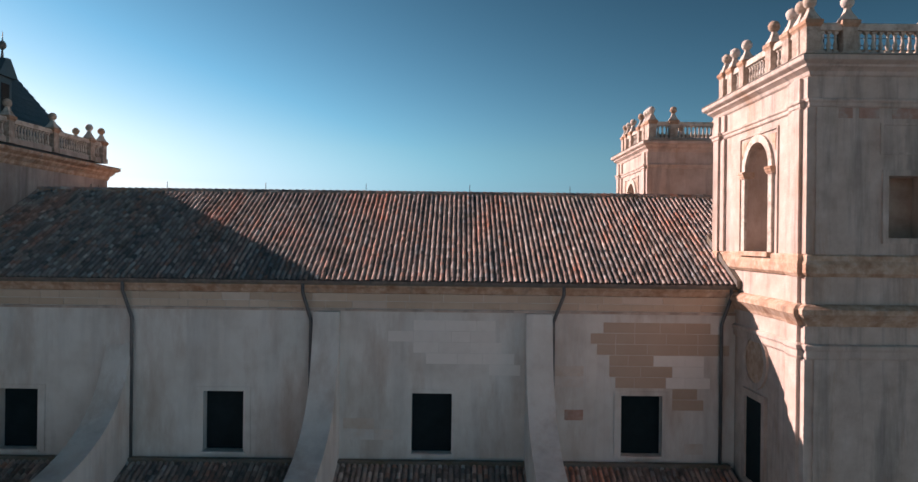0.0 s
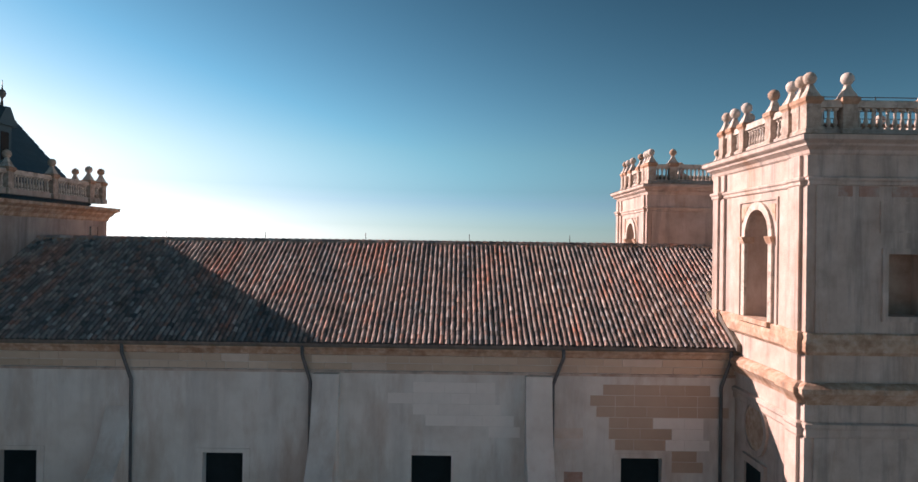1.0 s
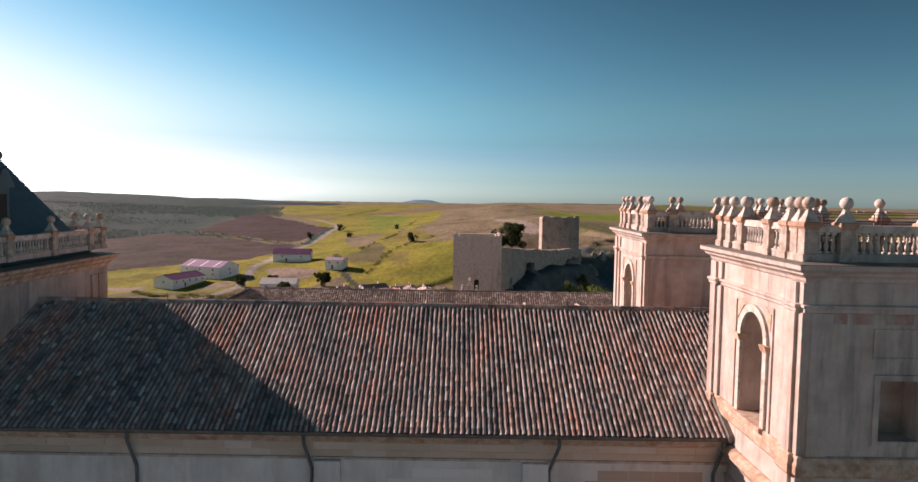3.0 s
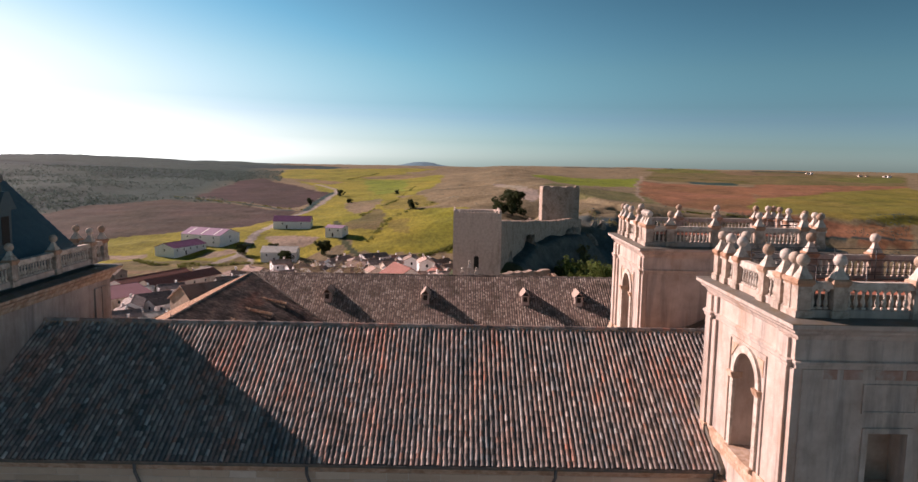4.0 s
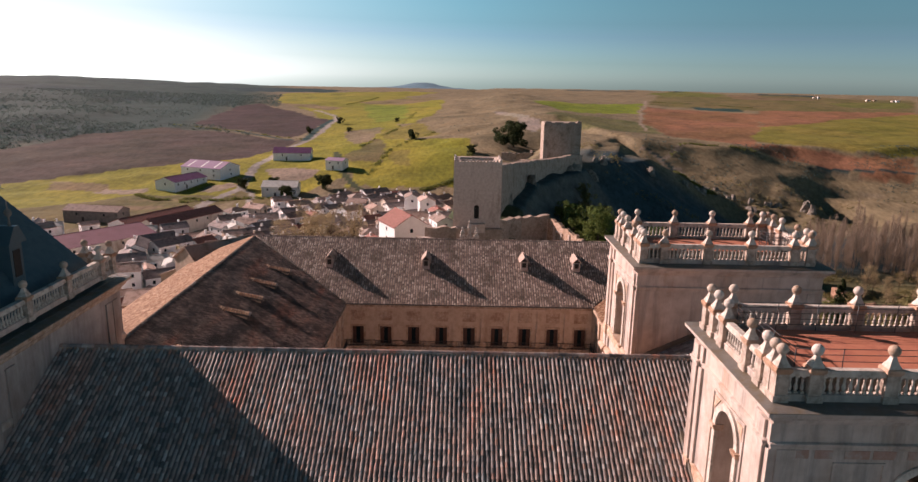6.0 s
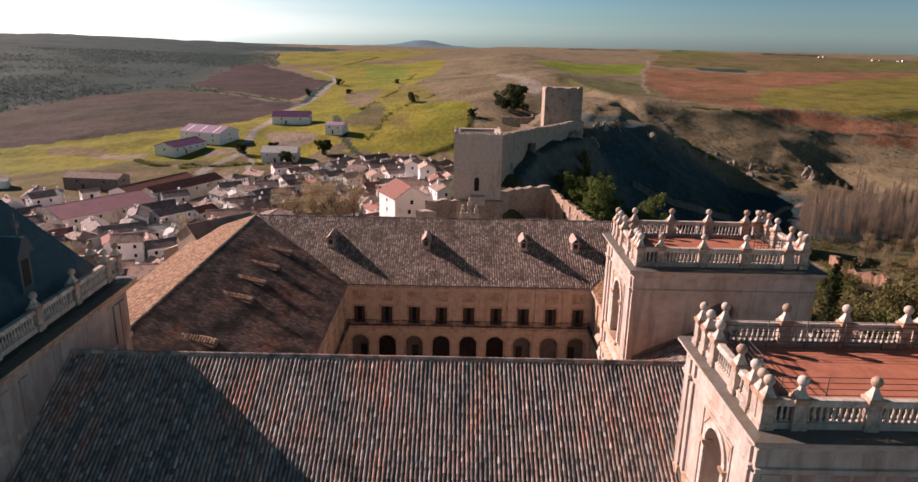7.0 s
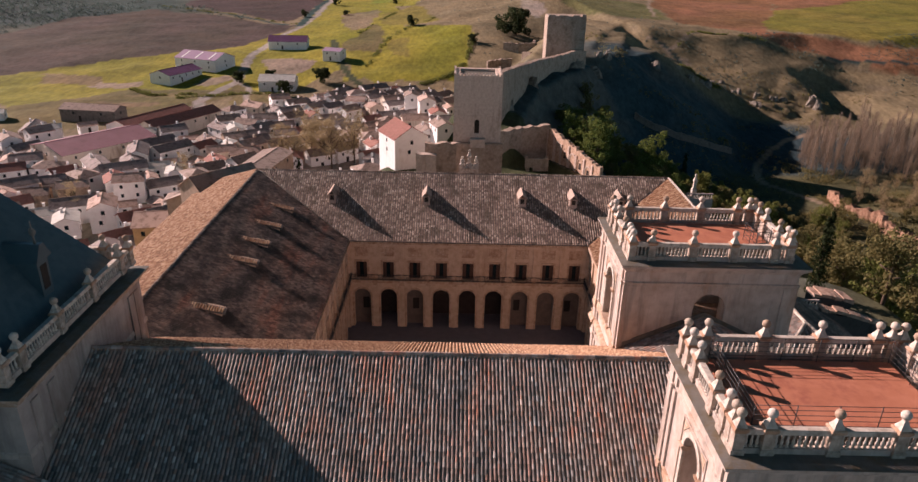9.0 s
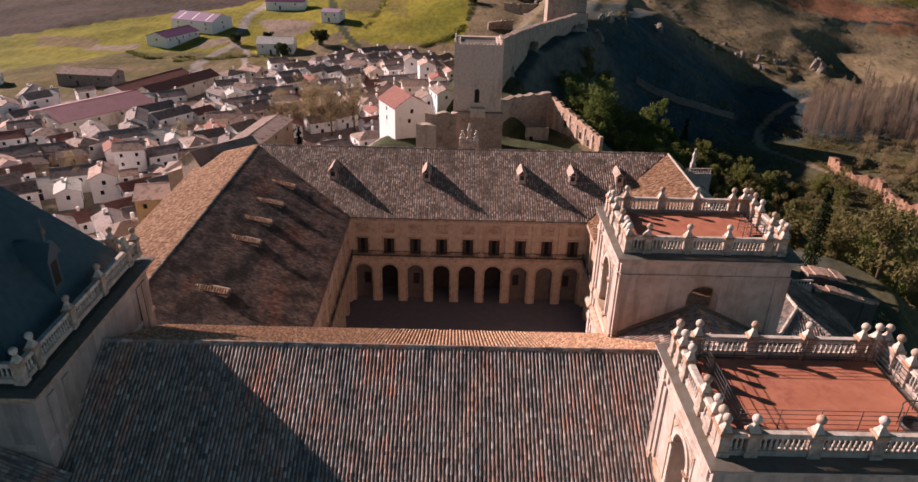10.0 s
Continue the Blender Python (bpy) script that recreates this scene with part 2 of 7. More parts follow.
# ---- building blocks ----
class Geo:
    """Collects boxes, prisms and turned shapes for one mesh."""

    def __init__(self):
        self.v, self.f, self.s = [], [], []

    def add(self, verts, faces, smooth=False):
        n = len(self.v)
        self.v += [tuple(p) for p in verts]
        self.f += [tuple(i + n for i in f) for f in faces]
        self.s += [smooth] * len(faces)
        return self

    def box(self, x0, x1, y0, y1, z0, z1):
        v = [(x, y, z) for z in (z0, z1) for y in (y0, y1) for x in (x0, x1)]
        return self.add(v, [(0, 2, 3, 1), (4, 5, 7, 6), (0, 1, 5, 4), (2, 6, 7, 3), (0, 4, 6, 2), (1, 3, 7, 5)])

    def block(self, x0, x1, y0, y1, z0, z1, e=0.03):
        """A box whose upper and side edges are worn off."""
        v = []
        for z, k in ((z0, 0), (z1 - e, 0), (z1, e)):
            v += [(x0 + k, y0 + k, z), (x1 - k, y0 + k, z), (x1 - k, y1 - k, z), (x0 + k, y1 - k, z)]
        f = [(3, 2, 1, 0), (8, 9, 10, 11)]
        for r in (0, 4):
            f += [(r + i, r + (i + 1) % 4, r + 4 + (i + 1) % 4, r + 4 + i) for i in range(4)]
        return self.add(v, f)

    def prism(self, poly, axis, lo, hi):
        """poly: outline in the two other axes (in order x, y, z), drawn out along axis."""
        n = len(poly)
        put = {"x": lambda a, b, t: (t, a, b), "y": lambda a, b, t: (a, t, b), "z": lambda a, b, t: (a, b, t)}[axis]
        v = [put(a, b, t) for t in (lo, hi) for a, b in poly]
        area = sum(poly[i][0] * poly[(i + 1) % n][1] - poly[(i + 1) % n][0] * poly[i][1] for i in range(n))
        if axis == "y":
            area = -area
        a, b = tuple(range(n)), tuple(range(n, 2 * n))
        sides = [(i, (i + 1) % n, n + (i + 1) % n, n + i) for i in range(n)]
        faces = [a[::-1], b] + sides
        if area < 0:
            faces = [f[::-1] for f in faces]
        return self.add(v, faces)

    def lathe(self, profile, cx=0, cy=0, cz=0, n=12, smooth=True):
        v, f = [], []
        for r, z in profile:
            v += [(cx + r * math.cos(2 * math.pi * i / n), cy + r * math.sin(2 * math.pi * i / n), cz + z) for i in range(n)]
        for k in range(len(profile) - 1):
            f += [(k * n + i, k * n + (i + 1) % n, (k + 1) * n + (i + 1) % n, (k + 1) * n + i) for i in range(n)]
        f += [tuple(range(n))[::-1], tuple(range((len(profile) - 1) * n, len(profile) * n))]
        return self.add(v, f, smooth)

    def square(self, profile, cx=0, cy=0, cz=0):
        """A square pier: half-widths and heights from bottom to top."""
        v, f = [], []
        for r, z in profile:
            v += [(cx - r, cy - r, cz + z), (cx + r, cy - r, cz + z), (cx + r, cy + r, cz + z), (cx - r, cy + r, cz + z)]
        for k in range(len(profile) - 1):
            f += [(k * 4 + i, k * 4 + (i + 1) % 4, k * 4 + 4 + (i + 1) % 4, k * 4 + 4 + i) for i in range(4)]
        n = len(profile) * 4 - 4
        return self.add(v, f + [(3, 2, 1, 0), (n, n + 1, n + 2, n + 3)])

    def ring(self, x0, x1, y0, y1, profile):
        """A moulding run round a rectangle: profile of (overhang, z) from bottom to top."""
        v, f = [], []
        for o, z in profile:
            v += [(x0 - o, y0 - o, z), (x1 + o, y0 - o, z), (x1 + o, y1 + o, z), (x0 - o, y1 + o, z)]
        for k in range(len(profile) - 1):
            f += [(k * 4 + i, k * 4 + (i + 1) % 4, k * 4 + 4 + (i + 1) % 4, k * 4 + 4 + i) for i in range(4)]
        n = len(profile) * 4 - 4
        return self.add(v, f + [(3, 2, 1, 0), (n, n + 1, n + 2, n + 3)])

    def tube(self, points, r, n=8):
        """A round bar along a polyline."""
        v, f = [], []
        P = [Vector(p) for p in points]
        for k, p in enumerate(P):
            d = (P[min(k + 1, len(P) - 1)] - P[max(k - 1, 0)]).normalized()
            a = d.orthogonal().normalized() if abs(d.z) < 0.99 else Vector((1, 0, 0))
            if k:
                a = (keep - d * keep.dot(d)).normalized()
            keep = a
            b = d.cross(a)
            v += [tuple(p + r * (a * math.cos(2 * math.pi * i / n) + b * math.sin(2 * math.pi * i / n))) for i in range(n)]
        for k in range(len(P) - 1):
            f += [(k * n + i, k * n + (i + 1) % n, (k + 1) * n + (i + 1) % n, (k + 1) * n + i) for i in range(n)]
        f += [tuple(range(n))[::-1], tuple(range(len(P) * n - n, len(P) * n))]
        return self.add(v, f, True)

    def wall(self, axis, pos, thick, u0, u1, z0, z1, openings=(), segs=10):
        """A wall along x or y, its outer face at pos, with openings (centre, half width, sill, spring or top, arched)."""
        def slab(poly):
            lo, hi = min(pos, pos + thick), max(pos, pos + thick)
            self.prism(poly, "y" if axis == "x" else "x", lo, hi)
        at = u0
        for c, w, sill, top, arched in sorted(openings):
            slab([(at, z0), (c - w, z0), (c - w, z1), (at, z1)])
            if sill > z0:
                slab([(c - w, z0), (c + w, z0), (c + w, sill), (c - w, sill)])
            if arched:
                arc = [(c - w * math.cos(math.pi * i / segs), top + w * math.sin(math.pi * i / segs)) for i in range(segs + 1)]
                for p, q in zip(arc, arc[1:]):
                    slab([p, q, (q[0], z1), (p[0], z1)])
            else:
                slab([(c - w, top), (c + w, top), (c + w, z1), (c - w, z1)])
            at = c + w
        slab([(at, z0), (u1, z0), (u1, z1), (at, z1)])
        return self

    def archivolt(self, axis, pos, depth, c, w, band, sill, spring, segs=14):
        """The raised band round an arched opening."""
        lo, hi = min(pos, pos + depth), max(pos, pos + depth)
        ax = "y" if axis == "x" else "x"
        for i in range(segs):
            a, b = math.pi * i / segs, math.pi * (i + 1) / segs
            pts = [(c - r * math.cos(t), spring + r * math.sin(t)) for r, t in ((w, a), (w, b), (w + band, b), (w + band, a))]
            self.prism(pts, ax, lo, hi)
        for s in (-1, 1):
            self.prism([(c + s * w, sill), (c + s * (w + band), sill), (c + s * (w + band), spring), (c + s * w, spring)], ax, lo, hi)
        return self

    def mesh(self, name, material):
        me = bpy.data.meshes.new(name)
        v, f = self.v, self.f
        if "wall" in name:      # blocks that butt share their corners
            seat, order = {}, []
            for p in v:
                k = tuple(round(c, 3) for c in p)
                order.append(seat.setdefault(k, len(seat)))
            v, f = list(seat), [tuple(order[i] for i in q) for q in f]
        me.from_pydata(v, [], f)
        me.polygons.foreach_set("use_smooth", self.s)
        me.materials.append(material)
        me.update()
        return me


def part(name, geo, material, parent=None, label="", kind=""):
    ob = new(name, geo.mesh(name, material) if isinstance(geo, Geo) else geo)
    ob.parent = parent
    return tagged(ob, label, kind=kind)


def thing(name, label, category, group="", kind="", at=(0, 0, 0)):
    ob = new(name)
    ob.location = at
    ob.empty_display_size = 0.5
    return tagged(ob, label, category, group, kind)


def tile_shape(width=0.2, length=0.45, segs=4):
    """A tapered half-round tile: axis along +y (up the slope), crown along +z, its low end at the origin."""
    v, f = [], []
    for y, r, lift in ((0.0, width / 2, 0.016), (length, width * 0.45, 0.0)):
        for i in range(segs + 1):
            a = math.pi * i / segs
            v.append((-r * math.cos(a), y, lift + r * 1.15 * math.sin(a)))
    f = [(i, i + 1, segs + 2 + i, segs + 1 + i) for i in range(segs)]
    return np.array(v), f


def tile_grid(p0, along, up, pitch, row, inside):
    """Places of tiles on a slope: p0 a low corner, along and up as vectors; inside(u, v) picks."""
    p0, along, up = Vector(p0), Vector(along), Vector(up)
    length, height = along.length, up.length
    a, b = along.normalized(), up.normalized()
    n = a.cross(b).normalized()
    if n.z < 0:
        n = -n
    out = []
    for i in range(int(length / pitch)):
        for k in range(int(height / row)):
            u, v = (i + 0.5) * pitch, k * row
            if inside is None or inside(u, v):
                out.append((p0 + a * u + b * v, i, k))
    return out, Matrix((a, b, n)).transposed().to_4x4()


def tile_mesh(name, places, turn, material, width, length, segs, rng, loose=1.0):
    base, faces = tile_shape(width, length, segs)
    n = len(base)
    R = np.array(turn.to_3x3())
    P = np.array([tuple(p) for p, _, _ in places])
    k = len(P)
    j = np.zeros((k, 3))
    shift = rng.normal(0, 0.02 * (loose - 1), 4000)      # whole courses laid a little askew
    j[:, 0] = rng.normal(0, 0.008 * loose, k) + shift[[i % 4000 for _, i, _ in places]]
    j[:, 1] = rng.normal(0, 0.02, k)
    j[:, 2] = rng.normal(0, 0.008, k)
    yaw = rng.normal(0, 0.016 * loose, k)
    local = np.repeat(base[None], k, 0)
    x, y = local[..., 0].copy(), local[..., 1].copy()
    local[..., 0] = x - yaw[:, None] * y
    local += j[:, None]
    verts = (local @ R.T + P[:, None]).reshape(-1, 3)
    F = (np.array(faces)[None] + (np.arange(k) * n)[:, None, None]).reshape(-1, 4)
    me = bpy.data.meshes.new(name)
    me.vertices.add(len(verts))
    me.vertices.foreach_set("co", verts.ravel())
    me.loops.add(F.size)
    me.loops.foreach_set("vertex_index", F.ravel().astype(np.int32))
    me.polygons.add(len(F))
    me.polygons.foreach_set("loop_start", np.arange(0, F.size, 4, dtype=np.int32))
    me.polygons.foreach_set("use_smooth", np.ones(len(F), dtype=bool))
    me.materials.append(material)
    me.update()
    me.validate()
    return me


def tiled_slope(parent, p0, along, up, material, pitch=0.267, row=0.36, width=0.21, length=0.46, segs=4, inside=None, seed=1, outline=None, bed=True, loose=1.0):
    """One slope of a roof: a solid bed and, over it, its tiles as one mesh of stuff."""
    rng = np.random.default_rng(seed)
    places, turn = tile_grid(p0, along, up, pitch, row, inside)
    if bed:
        A, U = Vector(along), Vector(up)
        a, b = A.normalized(), U.normalized()
        n = Vector((turn[0][2], turn[1][2], turn[2][2]))
        poly = outline or [(0, 0), (A.length, 0), (A.length, U.length), (0, U.length)]
        g = Geo()
        top = [Vector(p0) + a * u + b * v for u, v in poly]
        m = len(poly)
        vs = [tuple(p - n * 0.18) for p in top] + [tuple(p + n * 0.01) for p in top]
        area = sum(poly[i][0] * poly[(i + 1) % m][1] - poly[(i + 1) % m][0] * poly[i][1] for i in range(m))
        fs = [tuple(range(m))[::-1], tuple(range(m, 2 * m))] + [(i, (i + 1) % m, m + (i + 1) % m, m + i) for i in range(m)]
        if (area < 0) != (a.cross(b).z < 0):
            fs = [q[::-1] for q in fs]
        g.add(vs, fs)
        part("roof_bed", g, TILE_BED, parent)
    if places:
        part("tiles", tile_mesh("tiles", places, turn, material, width, length, segs, rng, loose), material, parent, kind="stuff")


def in_poly(poly):
    def inside(u, v):
        hit = False
        for (x0, y0), (x1, y1) in zip(poly, poly[1:] + poly[:1]):
            if (y0 > v) != (y1 > v) and u < (x1 - x0) * (v - y0) / (y1 - y0) + x0:
                hit = not hit
        return hit
    return inside


def ridge_tiles(parent, a, b, material=None, r=0.15, step=0.4):
    """A line of half-round cap tiles from a to b."""
    a, b = Vector(a), Vector(b)
    d = (b - a).normalized()
    side = d.cross(Vector((0, 0, 1))).normalized()
    up = side.cross(d).normalized()
    g = Geo()
    count = int((b - a).length / step)
    for i in range(count):
        p = a + d * step * i
        v = []
        for t, rr, lift in ((0, r, 0.03), (step * 1.15, r * 0.85, 0)):
            v += [tuple(p + d * t + side * rr * math.cos(math.pi * j / 5) + up * (lift + rr * math.sin(math.pi * j / 5) - 0.03)) for j in range(6)]
        g.add(v, [(j, j + 1, 7 + j, 6 + j) for j in range(5)], True)
    return part("ridge_tiles", g, material or TILE, parent, kind="stuff")

# ---- the church ----
BALUSTER = Geo().square([(0.085, 0), (0.085, 0.07), (0.06, 0.08)]).lathe([(0.05, 0.08), (0.085, 0.2), (0.09, 0.28), (0.05, 0.45), (0.045, 0.52), (0.07, 0.56), (0.05, 0.6), (0.06, 0.7)], n=8).square([(0.06, 0.7), (0.085, 0.72), (0.085, 0.8)]).mesh("baluster", STONE_PALE)
PEDESTAL = Geo().square([(0.33, 0), (0.33, 0.30), (0.27, 0.34), (0.27, 1.27)]).mesh("pedestal", STONE_POST)
CAP = Geo().square([(0.28, 1.265), (0.30, 1.32), (0.35, 1.38), (0.355, 1.51), (0.30, 1.56)]).mesh("pedestal_cap", STONE_CAP)
FINIAL = Geo().square([(0.27, 0), (0.26, 0.06), (0.15, 0.28), (0.10, 0.42), (0.10, 0.46)]).lathe([(0.11, 0.44), (0.13, 0.47), (0.09, 0.51)], n=10).mesh("finial", STONE_PALE)
BALL = Geo().lathe([(max(0.01, 0.25 * math.sin(math.pi * i / 9)), 0.25 - 0.25 * math.cos(math.pi * i / 9)) for i in range(10)], n=16).mesh("stone_ball", STONE_BALL)


def balustrade(parent, z, sides, balls):
    """sides: (x0, y0, x1, y1, post distances along the side); balls: places of pedestals with a finial and ball."""
    rng = random.Random(7)
    for x, y in balls:
        p = part("pedestal", PEDESTAL, None, parent)
        p.location = (x, y, z)
        p.rotation_euler.z = rng.uniform(-0.015, 0.015)
        part("cap", CAP, None, p)
        f = part("finial", FINIAL, None, p)
        f.location = (0, 0, 1.555)
        b = part("ball", BALL, None, p)
        b.location = (rng.uniform(-0.012, 0.012), rng.uniform(-0.012, 0.012), 2.03)
        b.rotation_euler = (rng.uniform(-0.1, 0.1), 0, rng.uniform(0, 3))
    for x0, y0, x1, y1, stops in sides:
        length = math.hypot(x1 - x0, y1 - y0)
        ux, uy = (x1 - x0) / length, (y1 - y0) / length
        for name, lo, hi, half in (("plinth", 0.0, 0.34, 0.17), ("handrail", 1.16, 1.44, 0.19)):
            g = Geo()
            nx, ny = -uy * half, ux * half
            e = 0.035
            v = []
            for h, k in ((lo, 1.0), (hi - e, 1.0), (hi, 1 - e / half)):
                v += [(x0 + nx * k, y0 + ny * k, z + h), (x0 - nx * k, y0 - ny * k, z + h), (x1 - nx * k, y1 - ny * k, z + h), (x1 + nx * k, y1 + ny * k, z + h)]
            f = [(0, 1, 2, 3)[::-1], (8, 9, 10, 11)]
            for r in (0, 4):
                f += [(r + i, r + (i + 1) % 4, r + 4 + (i + 1) % 4, r + 4 + i) for i in range(4)]
            g.add(v, f)
            part(name, g, STONE_PALE if name == "handrail" else STONE, parent)
        marks = [0.0, *stops, length]
        for a, b in zip(marks, marks[1:]):
            gap = b - a - 0.62
            if gap < 0.25:
                continue
            count = max(1, round(gap / 0.29))
            for i in range(count):
                d = a + 0.31 + gap * (i + 0.5) / count
                q = part("baluster", BALUSTER, None, parent)
                q.location = (x0 + ux * d, y0 + uy * d, z + 0.35)
                q.rotation_euler.z = math.atan2(uy, ux)


def railing(parent, x0, x1, y0, y1, z):
    """The thin steel guard rail that stands inside a terrace."""
    for ax, ay, bx, by in ((x0, y0, x1, y0), (x1, y0, x1, y1), (x1, y1, x0, y1), (x0, y1, x0, y0)):
        n = max(2, round(math.hypot(bx - ax, by - ay) / 2.2))
        for i in range(n):
            px, py = ax + (bx - ax) * i / n, ay + (by - ay) * i / n
            part("post", Geo().tube([(px, py, z), (px, py, z + 1.55)], 0.025, 6), IRON, parent)
        for h in (0.35, 0.65, 0.95, 1.25, 1.52):
            part("rail", Geo().tube([(ax, ay, z + h), (bx, by, z + h)], 0.018, 5), IRON, parent)


def terrace_tower(name, label, x0, x1, y0, y1, foot, balls, sides, flip=False):
    t = thing(name, label, "tower", "twin corner towers")
    yc, xc = (y0 + y1) / 2 - (0 if flip else 0.37), 19.85
    top = 18.55
    # walls, hollow, with the tall arched openings on every side
    side_open = [(yc, 1.2, 11.68, 15.3, True)]
    spring = 15.3 if flip else 15.0
    niches = () if flip else (16.9, 22.8)
    front_open = [(xc, 1.25, 11.9, spring, True)] + [(c, 0.78, 12.3, 14.65, False) for c in niches]
    g = Geo()
    g.wall("y", x0, 1.3, y0, y1, foot, top, side_open)
    g.wall("y", x1, -1.3, y0, y1, foot, top, [(yc, 1.2, 11.68, 15.3, True)])
    g.wall("x", y0, 1.3, x0 + 1.3, x1 - 1.3, foot, top, front_open)
    g.wall("x", y1, -1.3, x0 + 1.3, x1 - 1.3, foot, top, [(xc, 1.25, 11.9, 15.0, True)])
    part("wall", g, STONE, t)
    part("inner_floor", Geo().box(x0 + 1.3, x1 - 1.3, y0 + 1.3, y1 - 1.3, 11.3, 11.6), INNER, t)
    # niche backs behind the square openings, recess shade put into darker stone
    for c in niches:
        part("niche_back", Geo().box(c - 0.78, c + 0.78, y0 + 1.0, y0 + 1.15, 12.3, 14.65), RUIN, t, "square recess back, darkened for its shade")
        fr = Geo()
        for a, b, lo, hi in ((c - 1.0, c - 0.78, 12.1, 14.87), (c + 0.78, c + 1.0, 12.1, 14.87), (c - 0.78, c + 0.78, 14.65, 14.87), (c - 0.78, c + 0.78, 12.1, 12.3)):
            fr.box(a, b, y0 - 0.07, y0 + 0.02, lo, hi)
        part("niche_frame", fr, STONE, t)
        pf = Geo()
        for a, b, lo, hi in ((c - 1.1, c + 1.1, 16.55, 16.63), (c - 1.1, c + 1.1, 15.45, 15.53), (c - 1.1, c - 1.02, 15.53, 16.55), (c + 1.02, c + 1.1, 15.53, 16.55)):
            pf.box(a, b, y0 - 0.06, y0 + 0.02, lo, hi)
        part("panel_frame", pf, STONE, t)
    # mouldings that run all round
    part("cornice", Geo().ring(x0, x1, y0, y1, [(0.02, 18.36), (0.08, 18.42), (0.12, 18.54), (0.28, 18.66), (0.32, 18.68), (0.34, 18.76), (0.50, 18.86), (0.53, 18.9), (0.53, 19.06)]), STONE, t)
    part("cornice_lead", Geo().ring(x0, x1, y0, y1, [(0.56, 19.06), (0.56, 19.085), (0.1, 19.13)]), LEAD, t)
    part("architrave", Geo().ring(x0, x1, y0, y1, [(0.03, 17.2), (0.08, 17.25), (0.08, 17.36), (0.14, 17.42), (0.14, 17.5), (0.03, 17.54)]), STONE, t)
    part("storey_base", Geo().ring(x0, x1, y0, y1, [(0.08, 10.82), (0.20, 10.95), (0.20, 11.28), (0.14, 11.42), (0.14, 11.6), (0.06, 11.66)]), STONE_WORN, t)
    part("middle_cornice", Geo().ring(x0, x1, y0, y1, [(0.06, 8.95), (0.14, 9.1), (0.36, 9.35), (0.42, 9.42), (0.42, 9.6), (0.25, 9.72), (0.1, 9.78)]), STONE_WORN, t)
    part("lower_architrave", Geo().ring(x0, x1, y0, y1, [(0.05, 7.7), (0.10, 7.78), (0.10, 8.0), (0.16, 8.1), (0.16, 8.22), (0.04, 8.28)]), STONE, t)
    # pilasters in pairs at the corners, both storeys
    for lo, hi in ((11.66, 17.2), (foot, 7.7)):
        for a, w, proud in ((0.0, 0.36, 0.11), (0.36, 0.62, 0.24), (1.0, 0.5, 0.13)):
            for ya in (y0 + a, y1 - a - w):
                for px, d in ((x0, -proud), (x1, proud)):
                    part("pilaster", Geo().block(min(px, px + d), max(px, px + d), ya, ya + w, lo, hi, 0.01), STONE, t)
        for a in (0.22,):
            for xa in (x0 + a, x1 - a - 0.8):
                part("pilaster", Geo().block(xa, xa + 0.8, y0 - 0.08, y0, lo, hi, 0.01), STONE, t)
    for lo, hi in ((9.78, 10.82), (8.28, 8.95), (17.54, 18.36)):
        for a, w, proud in ((0.0, 0.36, 0.11), (0.36, 0.66, 0.24), (1.02, 0.5, 0.13)):
            for ya in (y0 + a, y1 - a - w):
                part("pedestal_block", Geo().block(x0 - proud, x0, ya, ya + w, lo, hi, 0.01), STONE, t)
    # the entablatures and plinths break forward over the paired pilasters
    for ya, yb in ((y0 + 0.3, y0 + 1.08), (y1 - 1.08, y1 - 0.3)):
        part("architrave_break", Geo().ring(x0 - 0.2, x0 + 0.3, ya, yb, [(0.03, 17.19), (0.08, 17.24), (0.08, 17.35), (0.14, 17.41), (0.14, 17.51), (0.03, 17.55)]), STONE, t)
        part("plinth_break", Geo().ring(x0 - 0.2, x0 + 0.3, ya, yb, [(0.08, 10.81), (0.16, 10.95), (0.16, 11.29), (0.12, 11.43), (0.12, 11.61), (0.05, 11.67)]), STONE_WORN, t)
        part("cornice_break", Geo().ring(x0 - 0.2, x0 + 0.3, ya, yb, [(0.06, 8.94), (0.14, 9.1), (0.33, 9.35), (0.38, 9.42), (0.38, 9.61), (0.22, 9.73), (0.1, 9.79)]), STONE_WORN, t)
        part("lower_architrave_break", Geo().ring(x0 - 0.2, x0 + 0.3, ya, yb, [(0.05, 7.69), (0.10, 7.78), (0.10, 8.01), (0.15, 8.1), (0.15, 8.23), (0.04, 8.29)]), STONE, t)
    # red-washed blocks under the front architrave
    for xa, xb in () if flip else ((14.2, 14.75), (15.0, 15.75), (16.25, 17.3), (17.45, 18.4), (18.9, 20.2), (20.4, 21.3), (21.9, 23.6), (24.3, 25.2)):
        part("stained_block", Geo().block(xa, xb, y0 - 0.02, y0 + 0.05, 16.8, 17.19, 0.015), RED_STAIN, t)
